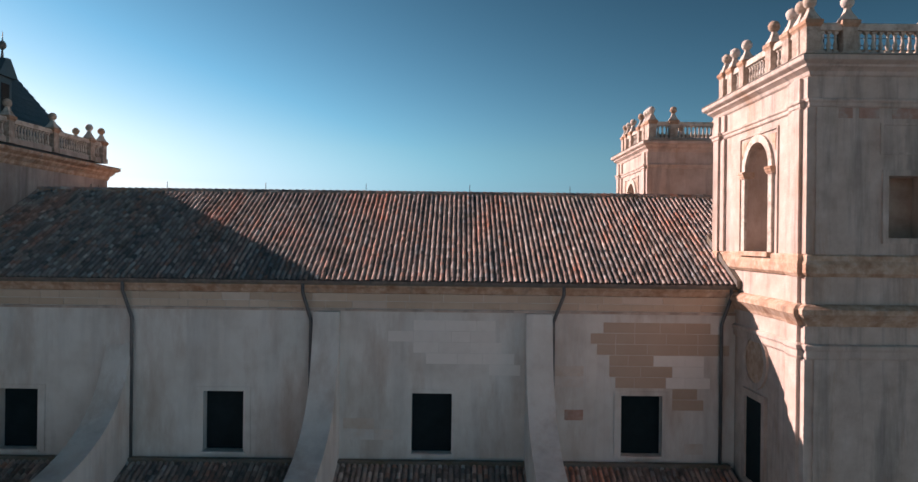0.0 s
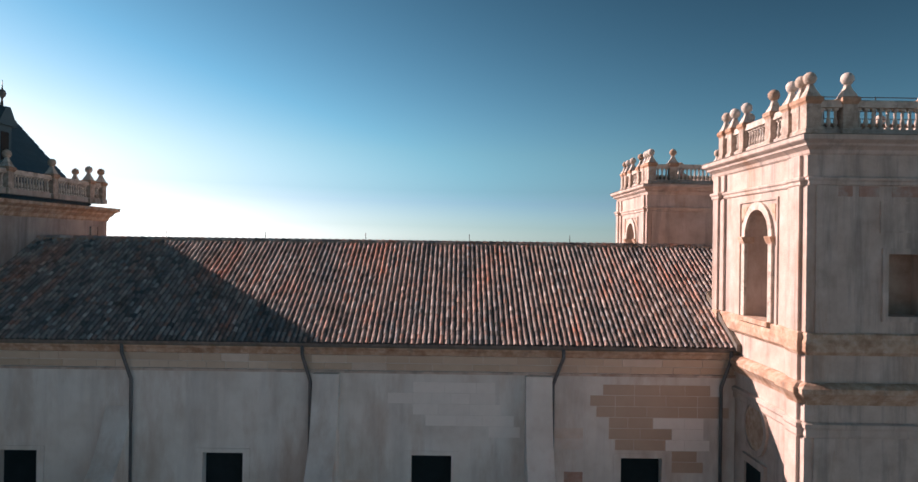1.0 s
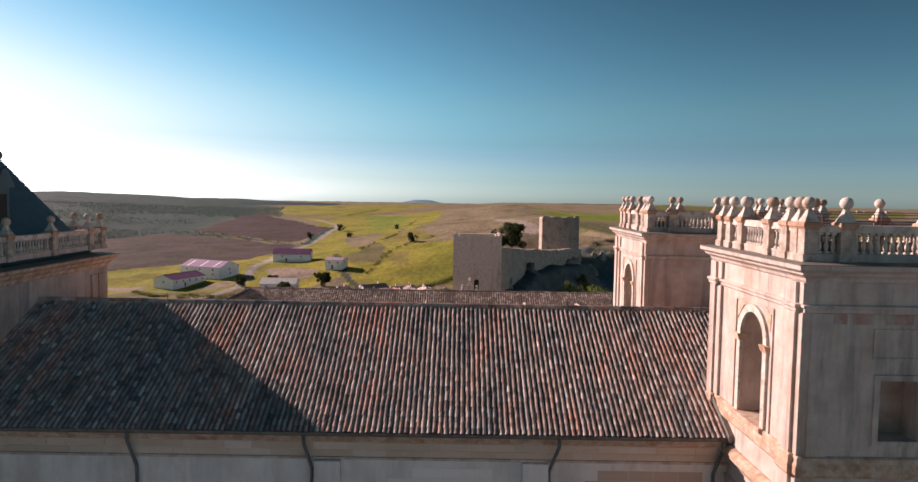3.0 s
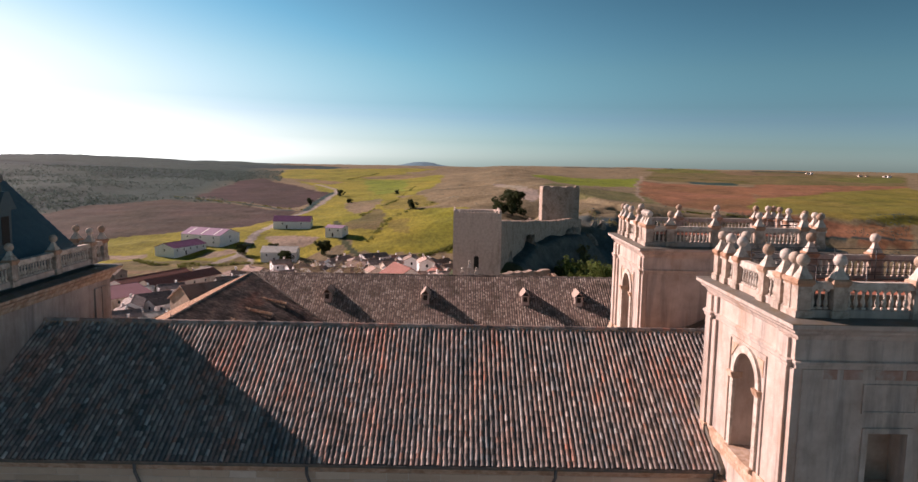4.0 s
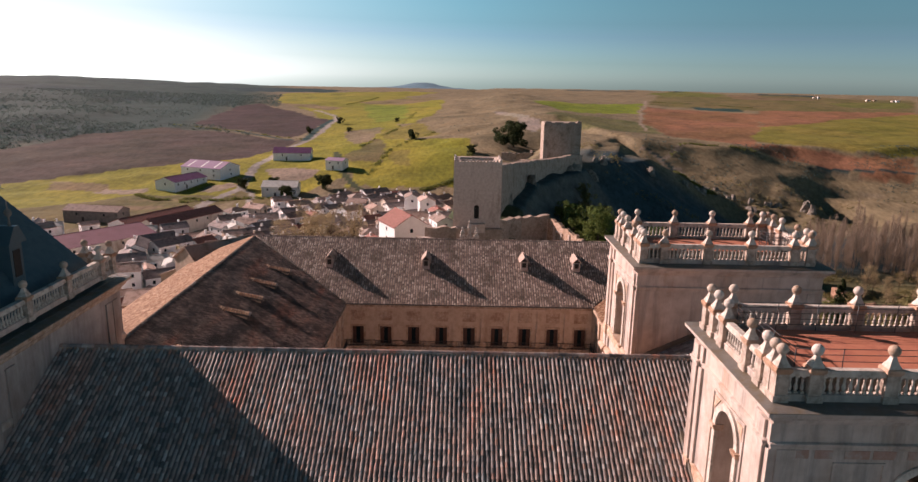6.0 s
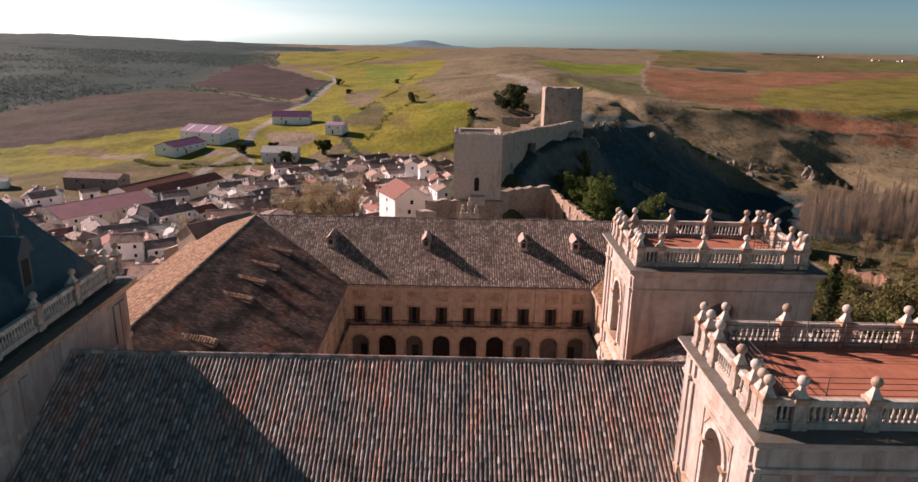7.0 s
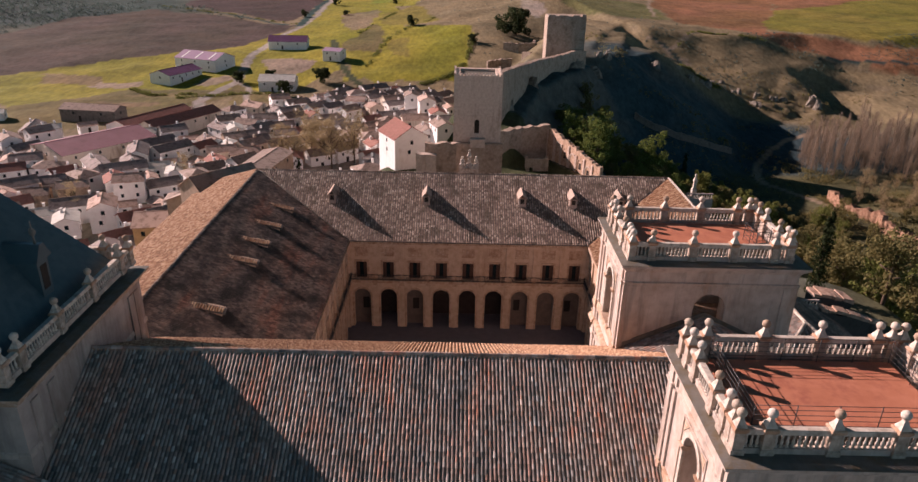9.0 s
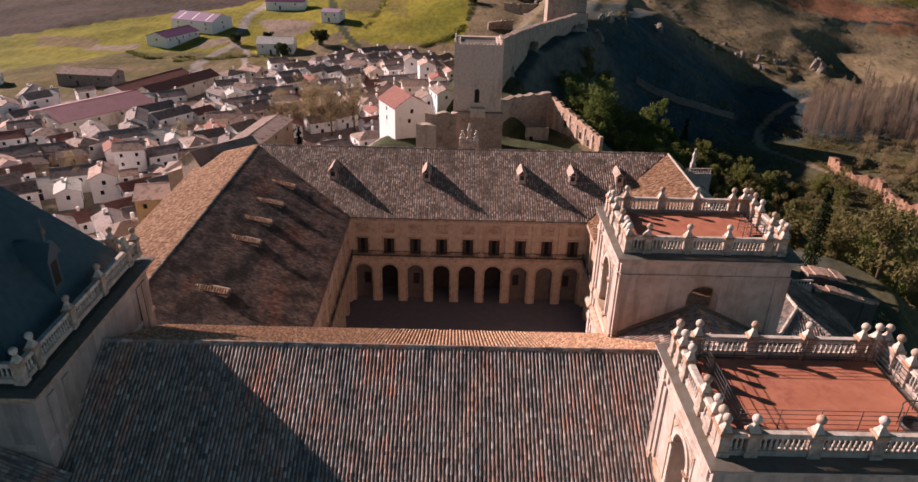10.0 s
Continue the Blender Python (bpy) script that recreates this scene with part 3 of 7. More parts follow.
    # dressed arch surrounds
    for axis, pos, d, c, w, sill, rise in (("y", x0, -0.12, yc, 1.2, 11.68, 15.3), *(() if flip else (("x", y0, -0.1, xc, 1.25, 11.9, spring),)), ("x", y1, 0.1, xc, 1.25, 11.9, 15.0)):
        part("arch_surround", Geo().archivolt(axis, pos, d, c, w, 0.34, sill, rise), STONE_PALE, t)
        for s in (-1, 1):
            imp = Geo()
            u0, u1 = sorted((c + s * (w - 0.08), c + s * (w + 0.48)))
            for k, lo, hi in ((0.17, rise - 0.3, rise - 0.22), (0.22, rise - 0.22, rise - 0.1), (0.26, rise - 0.1, rise)):
                kk = pos + (k if d > 0 else -k)
                a, b = sorted((pos - 0.3 * (1 if d > 0 else -1), kk))
                if axis == "y":
                    imp.box(a, b, u0, u1, lo, hi)
                else:
                    imp.box(u0, u1, a, b, lo, hi)
            part("impost", imp, STONE_WORN, t)
    ax = Geo()
    w = 1.95
    for a, b, lo, hi in ((yc - w, yc - w + 0.1, 11.66, 16.95), (yc + w - 0.1, yc + w, 11.66, 16.95), (yc - w + 0.1, yc + w - 0.1, 16.85, 16.95)):
        ax.box(x0 - 0.07, x0, a, b, lo, hi)
    part("panel_frame", ax, STONE, t)
    for s in (-1, 1):
        part("spandrel_panel", Geo().prism([(yc + s * 1.72, 16.68), (yc + s * 1.05, 16.68), (yc + s * 1.72, 15.95)], "x", x0 - 0.05, x0), STONE_WORN, t)
    part("sill", Geo().block(x0 - 0.28, x0 + 0.6, yc - 1.5, yc + 1.5, 11.5, 11.70, 0.03), STONE_WORN, t)
    # roof terrace
    part("terrace", Geo().box(x0 + 0.1, x1 - 0.1, y0 + 0.1, y1 - 0.1, 18.75, 19.0), LEAD, t)
    part("deck", Geo().block(14.45, 25.15, min(s[1] for s in sides) + 1.05, max(s[1] for s in sides) - 0.75, 19.0, 19.42, 0.03), DECK, t, "brick-red waterproofed terrace floor")
    front = min(s[1] for s in sides)
    # kerb added to fill the gaps between front balusters with dark
    part("gutter_kerb", Geo().block(14.1, 25.3, front + 0.93, front + 1.05, 19.0, 19.85, 0.02), LEAD, t, "dark lead-faced kerb added behind the front balusters")
    balustrade(t, 19.1, sides, balls)
    return t


NY0, NY1 = 26.1, 35.75
near_balls = [(13.45, 26.76), (13.45, 27.38), (14.87, 26.76), (18.03, 26.76), (21.15, 26.76), (24.3, 26.76), (25.6, 26.76), (26.1, 27.3), (26.1, 28.5), (26.1, 30.0), (26.1, 32.6), (26.1, 34.0), (26.05, 35.1), (25.45, 35.15),
              (24.6, 35.15), (21.28, 35.15), (17.97, 35.15), (14.67, 35.15), (13.45, 35.15), (13.45, 34.07), (13.45, 32.66), (13.45, 29.82), (13.45, 28.25)]
near_sides = [(13.45, 26.76, 26.1, 26.76, (1.42, 4.58, 7.7, 10.85, 12.15)), (26.1, 26.76, 26.1, 35.15, (0.6, 1.75, 3.25, 5.85, 7.25)),
              (13.45, 35.15, 26.1, 35.15, (1.22, 4.52, 7.83, 11.15, 12.0)), (13.45, 26.76, 13.45, 35.15, (0.62, 1.49, 3.06, 5.9, 7.31))]
near_tower = terrace_tower("terrace_tower", "pale limestone tower with arched opening and balustraded red terrace", 13.16, 26.6, NY0, NY1, -19.0, near_balls, near_sides)
railing(near_tower, 14.6, 25.0, 27.95, 34.25, 19.42)
FY0, FY1 = 48.05, 57.2
far_balls = [(13.45, 48.75), (13.45, 49.35), (14.95, 48.75), (18.08, 48.75), (21.2, 48.75), (24.35, 48.75), (25.5, 48.75), (25.85, 49.3), (25.75, 50.0), (25.75, 51.45), (25.75, 54.0), (25.75, 55.5), (25.7, 56.45), (25.25, 56.5),
             (24.25, 56.5), (21.1, 56.5), (17.97, 56.5), (14.9, 56.5), (13.45, 56.5), (13.45, 55.45), (13.45, 53.9), (13.45, 51.5), (13.45, 50.1)]
far_sides = [(13.45, 48.75, 25.85, 48.75, (1.5, 4.63, 7.75, 10.9, 12.05)), (25.85, 48.75, 25.85, 56.5, (0.6, 1.25, 2.7, 5.25, 6.75)),
             (13.45, 56.5, 25.85, 56.5, (1.45, 4.52, 7.65, 10.8, 11.8)), (13.45, 48.75, 13.45, 56.5, (0.6, 1.35, 2.75, 5.15, 6.7))]
far_tower = terrace_tower("terrace_tower", "pale limestone twin tower with red terrace behind the nave", 13.08, 26.4, FY0, FY1, -19.0, far_balls, far_sides, True)
railing(far_tower, 23.4, 25.0, 49.95, 52.4, 19.42)

for x, y, owner in ((24.6, 50.6, far_tower), (24.3, 28.6, near_tower)):
    h = part("stair_hatch", Geo().lathe([(0.75, 19.4), (0.75, 19.62), (0.68, 19.66), (0.62, 19.62), (0.62, 19.44)], x, y, 0, 18), IRON, owner, "round black stair hatch with curved guard rail")
    for k in range(5):
        a = math.pi * (0.1 + 0.2 * k)
        px, py = x + 0.85 * math.cos(a), y + 0.85 * math.sin(a)
        part("baluster_bar", Geo().tube([(px, py, 19.42), (px, py, 20.5)], 0.02, 5), IRON, h)
    part("guard_rail", Geo().tube([(x + 0.85 * math.cos(math.pi * (0.05 + 0.045 * k)), y + 0.85 * math.sin(math.pi * (0.05 + 0.045 * k)), 20.5) for k in range(20)], 0.03, 6), IRON, h)

# lower storey of the near tower's side: blind roundel and window
low = near_tower
yc = 30.55
circle = [(math.cos(2 * math.pi * i / 24), math.sin(2 * math.pi * i / 24)) for i in range(24)]
rd = Geo().add([(x, yc + r * c, 6.9 + r * s) for x, r in ((13.16, 1.0), (13.04, 1.0), (13.04, 1.25), (13.16, 1.25)) for c, s in circle],
               [(k * 24 + i, k * 24 + (i + 1) % 24, k * 24 + 24 + (i + 1) % 24, k * 24 + 24 + i) for k in range(3) for i in range(24)])
part("roundel", rd, STONE, low)
part("roundel_panel", Geo().prism([(yc + 1.0 * math.cos(2 * math.pi * i / 24), 6.9 + 1.0 * math.sin(2 * math.pi * i / 24)) for i in range(24)], "x", 13.11, 13.15), STONE_WORN, low)
wf = Geo()
for a, b, lo, hi in ((yc - 1.15, yc - 0.85, 1.5, 5.5), (yc + 0.85, yc + 1.15, 1.5, 5.5), (yc - 0.85, yc + 0.85, 5.2, 5.5)):
    wf.box(13.02, 13.16, a, b, lo, hi)
part("window_frame", wf, STONE, low)
part("window", Geo().box(13.11, 13.155, yc - 0.85, yc + 0.85, 1.5, 5.2), GLASS, low, "dark window in the lower storey")

# nave
nave = thing("church_nave", "long church nave of weathered limestone with clay tile roof", "church")
X0, X1, WY = -25.2, 13.16, 32.9
wins = [(-20.8, 0.93, 1.9, 4.76, False), (-11.07, 0.95, 1.9, 4.76, False), (-1.2, 0.95, 1.9, 4.76, False), (8.75, 0.97, 1.9, 4.76, False)]
part("wall", Geo().wall("x", WY, 1.2, X0, X1, -19.0, 9.75, wins), PLASTER, nave)
part("back_wall", Geo().wall("x", 50.1, -1.0, X0, X1, -19.0, 9.75), PLASTER, nave)
part("frieze_moulding", Geo().box(X0, X1, WY - 0.10, WY, 8.62, 8.74), STONE, nave)
part("eaves_cornice", Geo().prism([(WY, 9.45), (WY - 0.12, 9.5), (WY - 0.2, 9.68), (WY - 0.34, 9.8), (WY - 0.34, 9.9), (WY, 9.9)], "x", X0, X1), STONE_WORN, nave)
for c, w, lo, hi, _ in wins:
    win = part("window", Geo().box(c - w, c + w, WY + 0.45, WY + 0.5, lo, hi), GLASS, nave, "deep dark clerestory window")
    fr = Geo()
    for a, b, p, q in ((c - w - 0.34, c - w, lo - 0.1, hi + 0.2), (c + w, c + w + 0.34, lo - 0.1, hi + 0.2), (c - w, c + w, hi, hi + 0.2)):
        fr.box(a, b, WY - 0.05, WY + 0.02, p, q)
    part("frame", fr, PLASTER, win)
    part("sill", Geo().block(c - w - 0.1, c + w + 0.1, WY - 0.1, WY + 0.3, lo - 0.14, lo - 0.004, 0.02), PLASTER, win)
for x, bow in ((-15.4, -0.35), (-6.95, -0.35), (4.5, 0.45), (12.45, 0.35)):
    part("downpipe", Geo().tube([(x + bow, WY - 0.42, 9.95), (x + bow, WY - 0.38, 9.5), (x, WY - 0.16, 8.2), (x, WY - 0.14, 1.5)], 0.085), ZINC, nave)
part("gutter", Geo().prism([(32.42, 9.96), (32.45, 9.88), (32.53, 9.86), (32.60, 9.9), (32.60, 9.97), (32.56, 9.97), (32.53, 9.91), (32.47, 9.91), (32.45, 9.96)], "x", X0, X1), LEAD, nave)
# buttresses that sweep out to the aisle roof
for x, top in ((-16.05, 6.9), (-6.2, 8.6), (3.83, 8.6)):
    sweep = []
    for i in range(17):
        t = i / 16
        a, b, c, d = (1 - t) ** 3, 3 * t * (1 - t) ** 2, 3 * t * t * (1 - t), t ** 3
        sweep.append((a * (WY - (0.3 if top > 8 else 0.03)) + b * 32.2 + c * 31.3 + d * 26.6, a * top + b * 4.9 + c * 3.0 + d * 2.3))
    n = len(sweep)
    ribs = [(xx, y, z) for xx in (x - 0.62, x + 0.62) for y, z in sweep + [(26.6, -2.0), (WY, -1.5), (WY, top)]]
    m = n + 3
    g = Geo().add(ribs, [(i, i + 1, m + i + 1, m + i) for i in range(n - 1)], True)
    g.add(ribs, [tuple(range(m))[::-1], tuple(range(m, 2 * m)), (n - 1, n, m + n, m + n - 1), (n, n + 1, m + n + 1, m + n), (n + 1, n + 2, m + n + 2, m + n + 1), (n + 2, 0, m, m + n + 2)])
    part("buttress", g, PLASTER, nave)
SLOPE = Vector((0, 41.5 - 32.4, 14.77 - 10.05))
bare = (0.0, 2.67)     # stretch of the near slope whose tiles are laid one by one
R0 = X0 - 0.3
low_v = (35.8 - 32.4) / 9.1 * SLOPE.length
near_slope = [(0, 0), (13.0 - R0, 0), (13.0 - R0, low_v), (19.5 - R0, low_v), (19.5 - R0, SLOPE.length), (0, SLOPE.length)]
on_near = in_poly(near_slope)
relaid = {int((x - R0) / 0.267) for x in (-15.2, -14.93, -10.35, -1.25, 1.9, 3.4, 6.2, -19.1)}     # courses relaid with paler tiles


def old_course(u, v):
    return on_near(u, v) and not bare[0] <= u + R0 < bare[1] and int(u / 0.267) not in relaid


def pale_course(u, v):
    return on_near(u, v) and not bare[0] <= u + R0 < bare[1] and int(u / 0.267) in relaid


tiled_slope(nave, (R0, 32.4, 10.05), (19.5 - R0, 0, 0), SLOPE, TILE, width=0.2, segs=6, loose=1.1, inside=old_course, outline=near_slope, seed=3)
tiled_slope(nave, (R0, 32.4, 10.05), (19.5 - R0, 0, 0), SLOPE, TILE_PALE, width=0.2, segs=6, loose=1.1, inside=pale_course, seed=2, bed=False)
tiled_slope(nave, (26.0, 50.6, 10.05), (X0 - 26.0, 0, 0), (0, 41.5 - 50.6, 14.77 - 10.05), TILE_BACK, seed=4, inside=lambda u, v: not (26 - u > 13.5 and 50.6 - v * 0.883 < 41.6))
ridge_tiles(nave, (X0 - 0.2, 41.5, 14.81), (19.5, 41.5, 14.81), TILE, r=0.18)
part("ridge_mortar", Geo().prism([(41.28, 14.67), (41.72, 14.67), (41.62, 14.87), (41.38, 14.87)], "x", X0, 19.4), STONE_WORN, nave)
for x in (-17.5, -11.6, -5.6, 0.6, 6.6):
    part("lightning_rod_clip", Geo().tube([(x, 41.5, 14.9), (x, 41.5, 15.35)], 0.02, 5), IRON, nave)
part("flashing", Geo().prism([(32.2, 9.95), (32.2, 10.3), (36.2, 12.5), (36.2, 12.1)], "x", 12.93, 13.16), LEAD, nave)

# narthex roof between the twin towers, its ridge across the nave's
link = thing("narthex_roof", "tiled cross roof between the twin towers", "roof")
for s, seed in ((-1, 11), (1, 12)):
    y0, y1 = 35.8, 48.0
    if s < 0:
        tiled_slope(link, (13.6, y1, 11.7), (0, y0 - y1, 0), (19.5 - 13.6, 0, 14.5 - 11.7), TILE, seed=seed)
    else:
        tiled_slope(link, (25.6, y0, 11.7), (0, y1 - y0, 0), (19.5 - 25.6, 0, 14.5 - 11.7), TILE, seed=seed)
ridge_tiles(link, (19.5, 35.8, 14.55), (19.5, 48.0, 14.55), TILE)
part("wall", Geo().box(14.2, 26.3, 35.76, 48.04, -19.0, 11.3), STONE, link)
part("flashing", Geo().prism([(13.4, 11.75), (19.5, 14.65), (25.6, 11.75), (25.6, 12.1), (19.5, 15.0), (13.4, 12.15)], "y", 47.95, 48.04), LEAD, link)

# aisle below the nave windows
aisle = thing("church_aisle", "low side aisle with mossy clay tile roof", "church")
tiled_slope(aisle, (X0, 26.0, -1.2), (13.05 - X0, 0, 0), (0, 6.75, 2.65), TILE, seed=5)
part("ledge", Geo().block(X0, 12.9, 32.55, 32.9, 1.3, 1.62, 0.03), LEAD, aisle)
part("wall", Geo().box(X0, 12.9, 26.4, 27.4, -19.0, -1.35), PLASTER, aisle)

# crossing tower with slate roof
cross = thing("crossing_tower", "square crossing tower with steep slate roof and balustrade", "tower")
CX0, CX1, CY0, CY1 = -43.4, -25.2, 33.1, 49.6
part("wall", Geo().box(CX0, CX1, CY0, CY1, -19.0, 16.3), STONE_GREY, cross)
part("cornice", Geo().ring(CX0, CX1, CY0, CY1, [(0.02, 16.0), (0.08, 16.08), (0.12, 16.25), (0.30, 16.42), (0.34, 16.46), (0.36, 16.56), (0.60, 16.7), (0.64, 16.75), (0.64, 16.9)]), STONE_WORN, cross)
part("cornice_lead", Geo().ring(CX0, CX1, CY0, CY1, [(0.67, 16.9), (0.67, 16.93), (0.1, 16.98)]), LEAD, cross)
part("string_course", Geo().ring(CX0, CX1, CY0, CY1, [(0.02, 12.2), (0.1, 12.3), (0.1, 12.6), (0.02, 12.7)]), STONE, cross)
part("terrace", Geo().box(CX0 + 0.1, CX1 - 0.1, CY0 + 0.1, CY1 - 0.1, 16.5, 17.0), LEAD, cross)
for y in (34.2, 36.0, 47.3, 48.2):
    part("pilaster", Geo().block(CX1, CX1 + 0.12, y, y + 0.8, 8.0, 15.6, 0.01), STONE_GREY, cross)
ex, wx = -25.75, -42.85
ny, fy = 33.5, 49.75
east = (33.5, 35.1, 39.4, 43.75, 48.1, 49.75)
north = (-27.6, -31.5, -35.4, -39.3, -41.2)
balustrade(cross, 17.26, [(ex, ny, ex, fy, tuple(y - ny for y in east[1:-1])), (wx, ny, wx, fy, tuple(y - ny for y in east[1:-1])),
           (wx, ny, ex, ny, tuple(sorted(x - wx for x in north))), (wx, fy, ex, fy, tuple(sorted(x - wx for x in north)))],
           [(x, y) for y in east for x in (ex, wx)] + [(x, y) for x in north for y in (ny, fy)])
apex = (-34.3, 41.55, 30.0)
base = [(-42.4, 33.75), (-26.2, 33.75), (-26.2, 49.4), (-42.4, 49.4)]
g = Geo()
for (ax, ay), (bx, by) in zip(base, base[1:] + base[:1]):
    rows, rng = 34, random.Random(int(ax * 7 + ay))
    for k in range(rows):
        s0, s1 = k / rows, (k + 1) / rows
        P = [Vector((ax, ay, 17.1)).lerp(Vector(apex), s) for s in (s0, s1)]
        Q = [Vector((bx, by, 17.1)).lerp(Vector(apex), s) for s in (s0, s1)]
        cols = max(1, int((Q[0] - P[0]).length / 0.42))
        out = (Q[0] - P[0]).cross(P[1] - P[0]).normalized()
        for c in range(cols):
            a, b = c / cols, (c + 1) / cols
            lift = out * (0.05 + rng.uniform(0, 0.012))
            v = [P[0].lerp(Q[0], a) + lift, P[0].lerp(Q[0], b - 0.03 / cols) + lift, P[1].lerp(Q[1], b - 0.03 / cols) + out * 0.01, P[1].lerp(Q[1], a) + out * 0.01]
            g.add(v, [(0, 1, 2, 3)])
part("slate_cladding", g, SLATE, cross, kind="stuff")
part("slate_roof", Geo().add([(*p, 17.0) for p in base] + [apex], [(0, 1, 4), (1, 2, 4), (2, 3, 4), (3, 0, 4), (3, 2, 1, 0)]), SLATE, cross, "steep pyramid roof of dark slate")
dorm = part("dormer", Geo().box(-31.0, -27.3, 40.95, 42.15, 18.0, 21.6), SLATE, cross, "slate dormer with ball finial")
part("dormer_roof", Geo().prism([(40.65, 21.5), (42.45, 21.5), (41.75, 22.6), (41.35, 22.6)], "x", -31.2, -27.1), SLATE, dorm)
part("dormer_opening", Geo().box(-27.31, -27.27, 41.2, 41.9, 19.4, 21.1), DARK, dorm)
part("ball_finial", Geo().lathe([(0.1, 22.5), (0.07, 22.9), (0.05, 23.1), (0.18, 23.25), (0.22, 23.4), (0.18, 23.56), (0.04, 23.68), (0.015, 24.2)], -27.5, 41.55, 0, 10), LEAD, dorm)
trans = thing("transept", "church transept with mossy clay tile roof", "church")
tiled_slope(trans, (-24.1, 17.0, 10.45), (0, 16.05, 0), (-10.2, 0, 5.4), TILE, seed=9)
tiled_slope(trans, (-44.5, 33.05, 10.45), (0, -16.05, 0), (10.2, 0, 5.4), TILE, seed=10)
part("wall", Geo().box(-44.0, -24.6, 17.4, 32.85, -19.0, 10.2), PLASTER, trans)
part("gable", Geo().prism([(-44.0, 10.2), (-24.6, 10.2), (-34.3, 15.3)], "y", 17.4, 18.4), PLASTER, trans)

# ---- the cloister ----
FLOOR = -15.5
court = tagged(part("courtyard_floor", Geo().box(-21.4, 25.4, 55.0, 101.9, FLOOR - 0.3, FLOOR), COURT), "worn stone paving of the shaded courtyard", "floor", kind="structure")
BAY = 37.0 / 9


def arcade(parent, axis, pos, u0, inward):
    """Two storeys of nine bays: arches below, balcony windows above; inward: the way out of the courtyard."""
    cs = [u0 + BAY * (i + 0.5) for i in range(9)]
    g = Geo()
    g.wall(axis, pos, inward * 0.9, u0, u0 + 37.0, FLOOR, -7.55, [(c, 1.32, FLOOR, -10.15, True) for c in cs])
    part("arcade_wall", g, CLOISTER, parent)
    g = Geo()
    g.wall(axis, pos, inward * 0.7, u0, u0 + 37.0, -7.1, -1.0, [(c, 0.85, -6.95, -4.15, False) for c in cs])
    part("upper_wall", g, CLOISTER, parent)

    def slab(name, u_lo, u_hi, out, deep, z0, z1, mat, worn=0.0, owner=parent):
        a, b = sorted((pos - inward * out, pos + inward * deep))
        q = Geo()
        if axis == "x":
            q.block(u_lo, u_hi, a, b, z0, z1, worn or 0.01)
        else:
            q.block(a, b, u_lo, u_hi, z0, z1, worn or 0.01)
        return part(name, q, mat, owner)
    slab("balcony_ledge", u0, u0 + 37.0, 0.55, 0.9, -7.55, -7.1, STONE_WORN, 0.04)
    slab("eaves_cornice", u0, u0 + 37.0, 0.45, 0.7, -1.0, -0.72, STONE_WORN, 0.04)
    slab("gallery_floor", u0, u0 + 37.0, -0.9, 5.0, -7.5, -7.2, INNER)
    # shade inside the arcade is put into these dark back walls
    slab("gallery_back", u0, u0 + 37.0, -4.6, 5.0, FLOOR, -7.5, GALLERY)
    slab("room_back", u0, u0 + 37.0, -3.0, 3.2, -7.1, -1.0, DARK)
    for i in range(10):
        u = u0 + BAY * i
        a, b = max(u0, u - 0.33), min(u0 + 37.0, u + 0.33)
        slab("pilaster", a, b, 0.24, 0, -7.1, -1.0, CLOISTER)
        slab("pilaster_base", a - (0.08 if i else 0), b + (0.08 if i < 9 else 0), 0.32, 0, -7.1, -6.2, STONE_WORN)
        slab("pilaster", a, b, 0.15, 0, FLOOR, -7.55, CLOISTER)
        slab("bracket", a, b, 0.42, 0, -8.0, -7.56, STONE_WORN, 0.03)
    for i, c in enumerate(cs):
        w = slab("window", c - 0.85, c + 0.85, -0.34, 0.4, -6.95, -4.15, GLASS)
        for lo, hi in ((c - 1.12, c - 0.85), (c + 0.85, c + 1.12)):
            slab("window_frame", lo, hi, 0.1, 0, -7.1, -3.85, STONE_WORN, owner=w)
        slab("lintel", c - 0.85, c + 0.85, 0.1, 0, -4.15, -3.85, STONE_WORN, owner=w)
        slab("relief_panel", c - 1.0, c + 1.0, 0.06, 0, -3.2, -1.7, STONE_WORN)
        for lo, hi in ((c - 0.8, c - 0.3), (c + 0.3, c + 0.8)):
            slab("shutter", lo, hi, -0.22, 0.3, -6.9, -4.2, SHUTTER, owner=w)
        bars = Geo()
        a = pos - inward * 0.46
        for k in range(15):
            u = c - 1.5 + 3.0 * k / 14
            p, q = ((u, a, -7.1), (u, a, -6.2)) if axis == "x" else ((a, u, -7.1), (a, u, -6.2))
            bars.tube([p, q], 0.03, 4)
        for z in (-6.2, -6.95):
            p, q = ((c - 1.9, a, z), (c + 1.9, a, z)) if axis == "x" else ((a, c - 1.9, z), (a, c + 1.9, z))
            bars.tube([p, q], 0.045, 4)
        part("balcony_rail", bars, IRON, parent, "wrought iron balcony railing")
        d, e = (-0.09, pos) if inward > 0 else (0.09, pos)
        part("arch_surround", Geo().archivolt(axis, pos, d, c, 1.32, 0.26, FLOOR, -10.15, 12), STONE_WORN, parent)


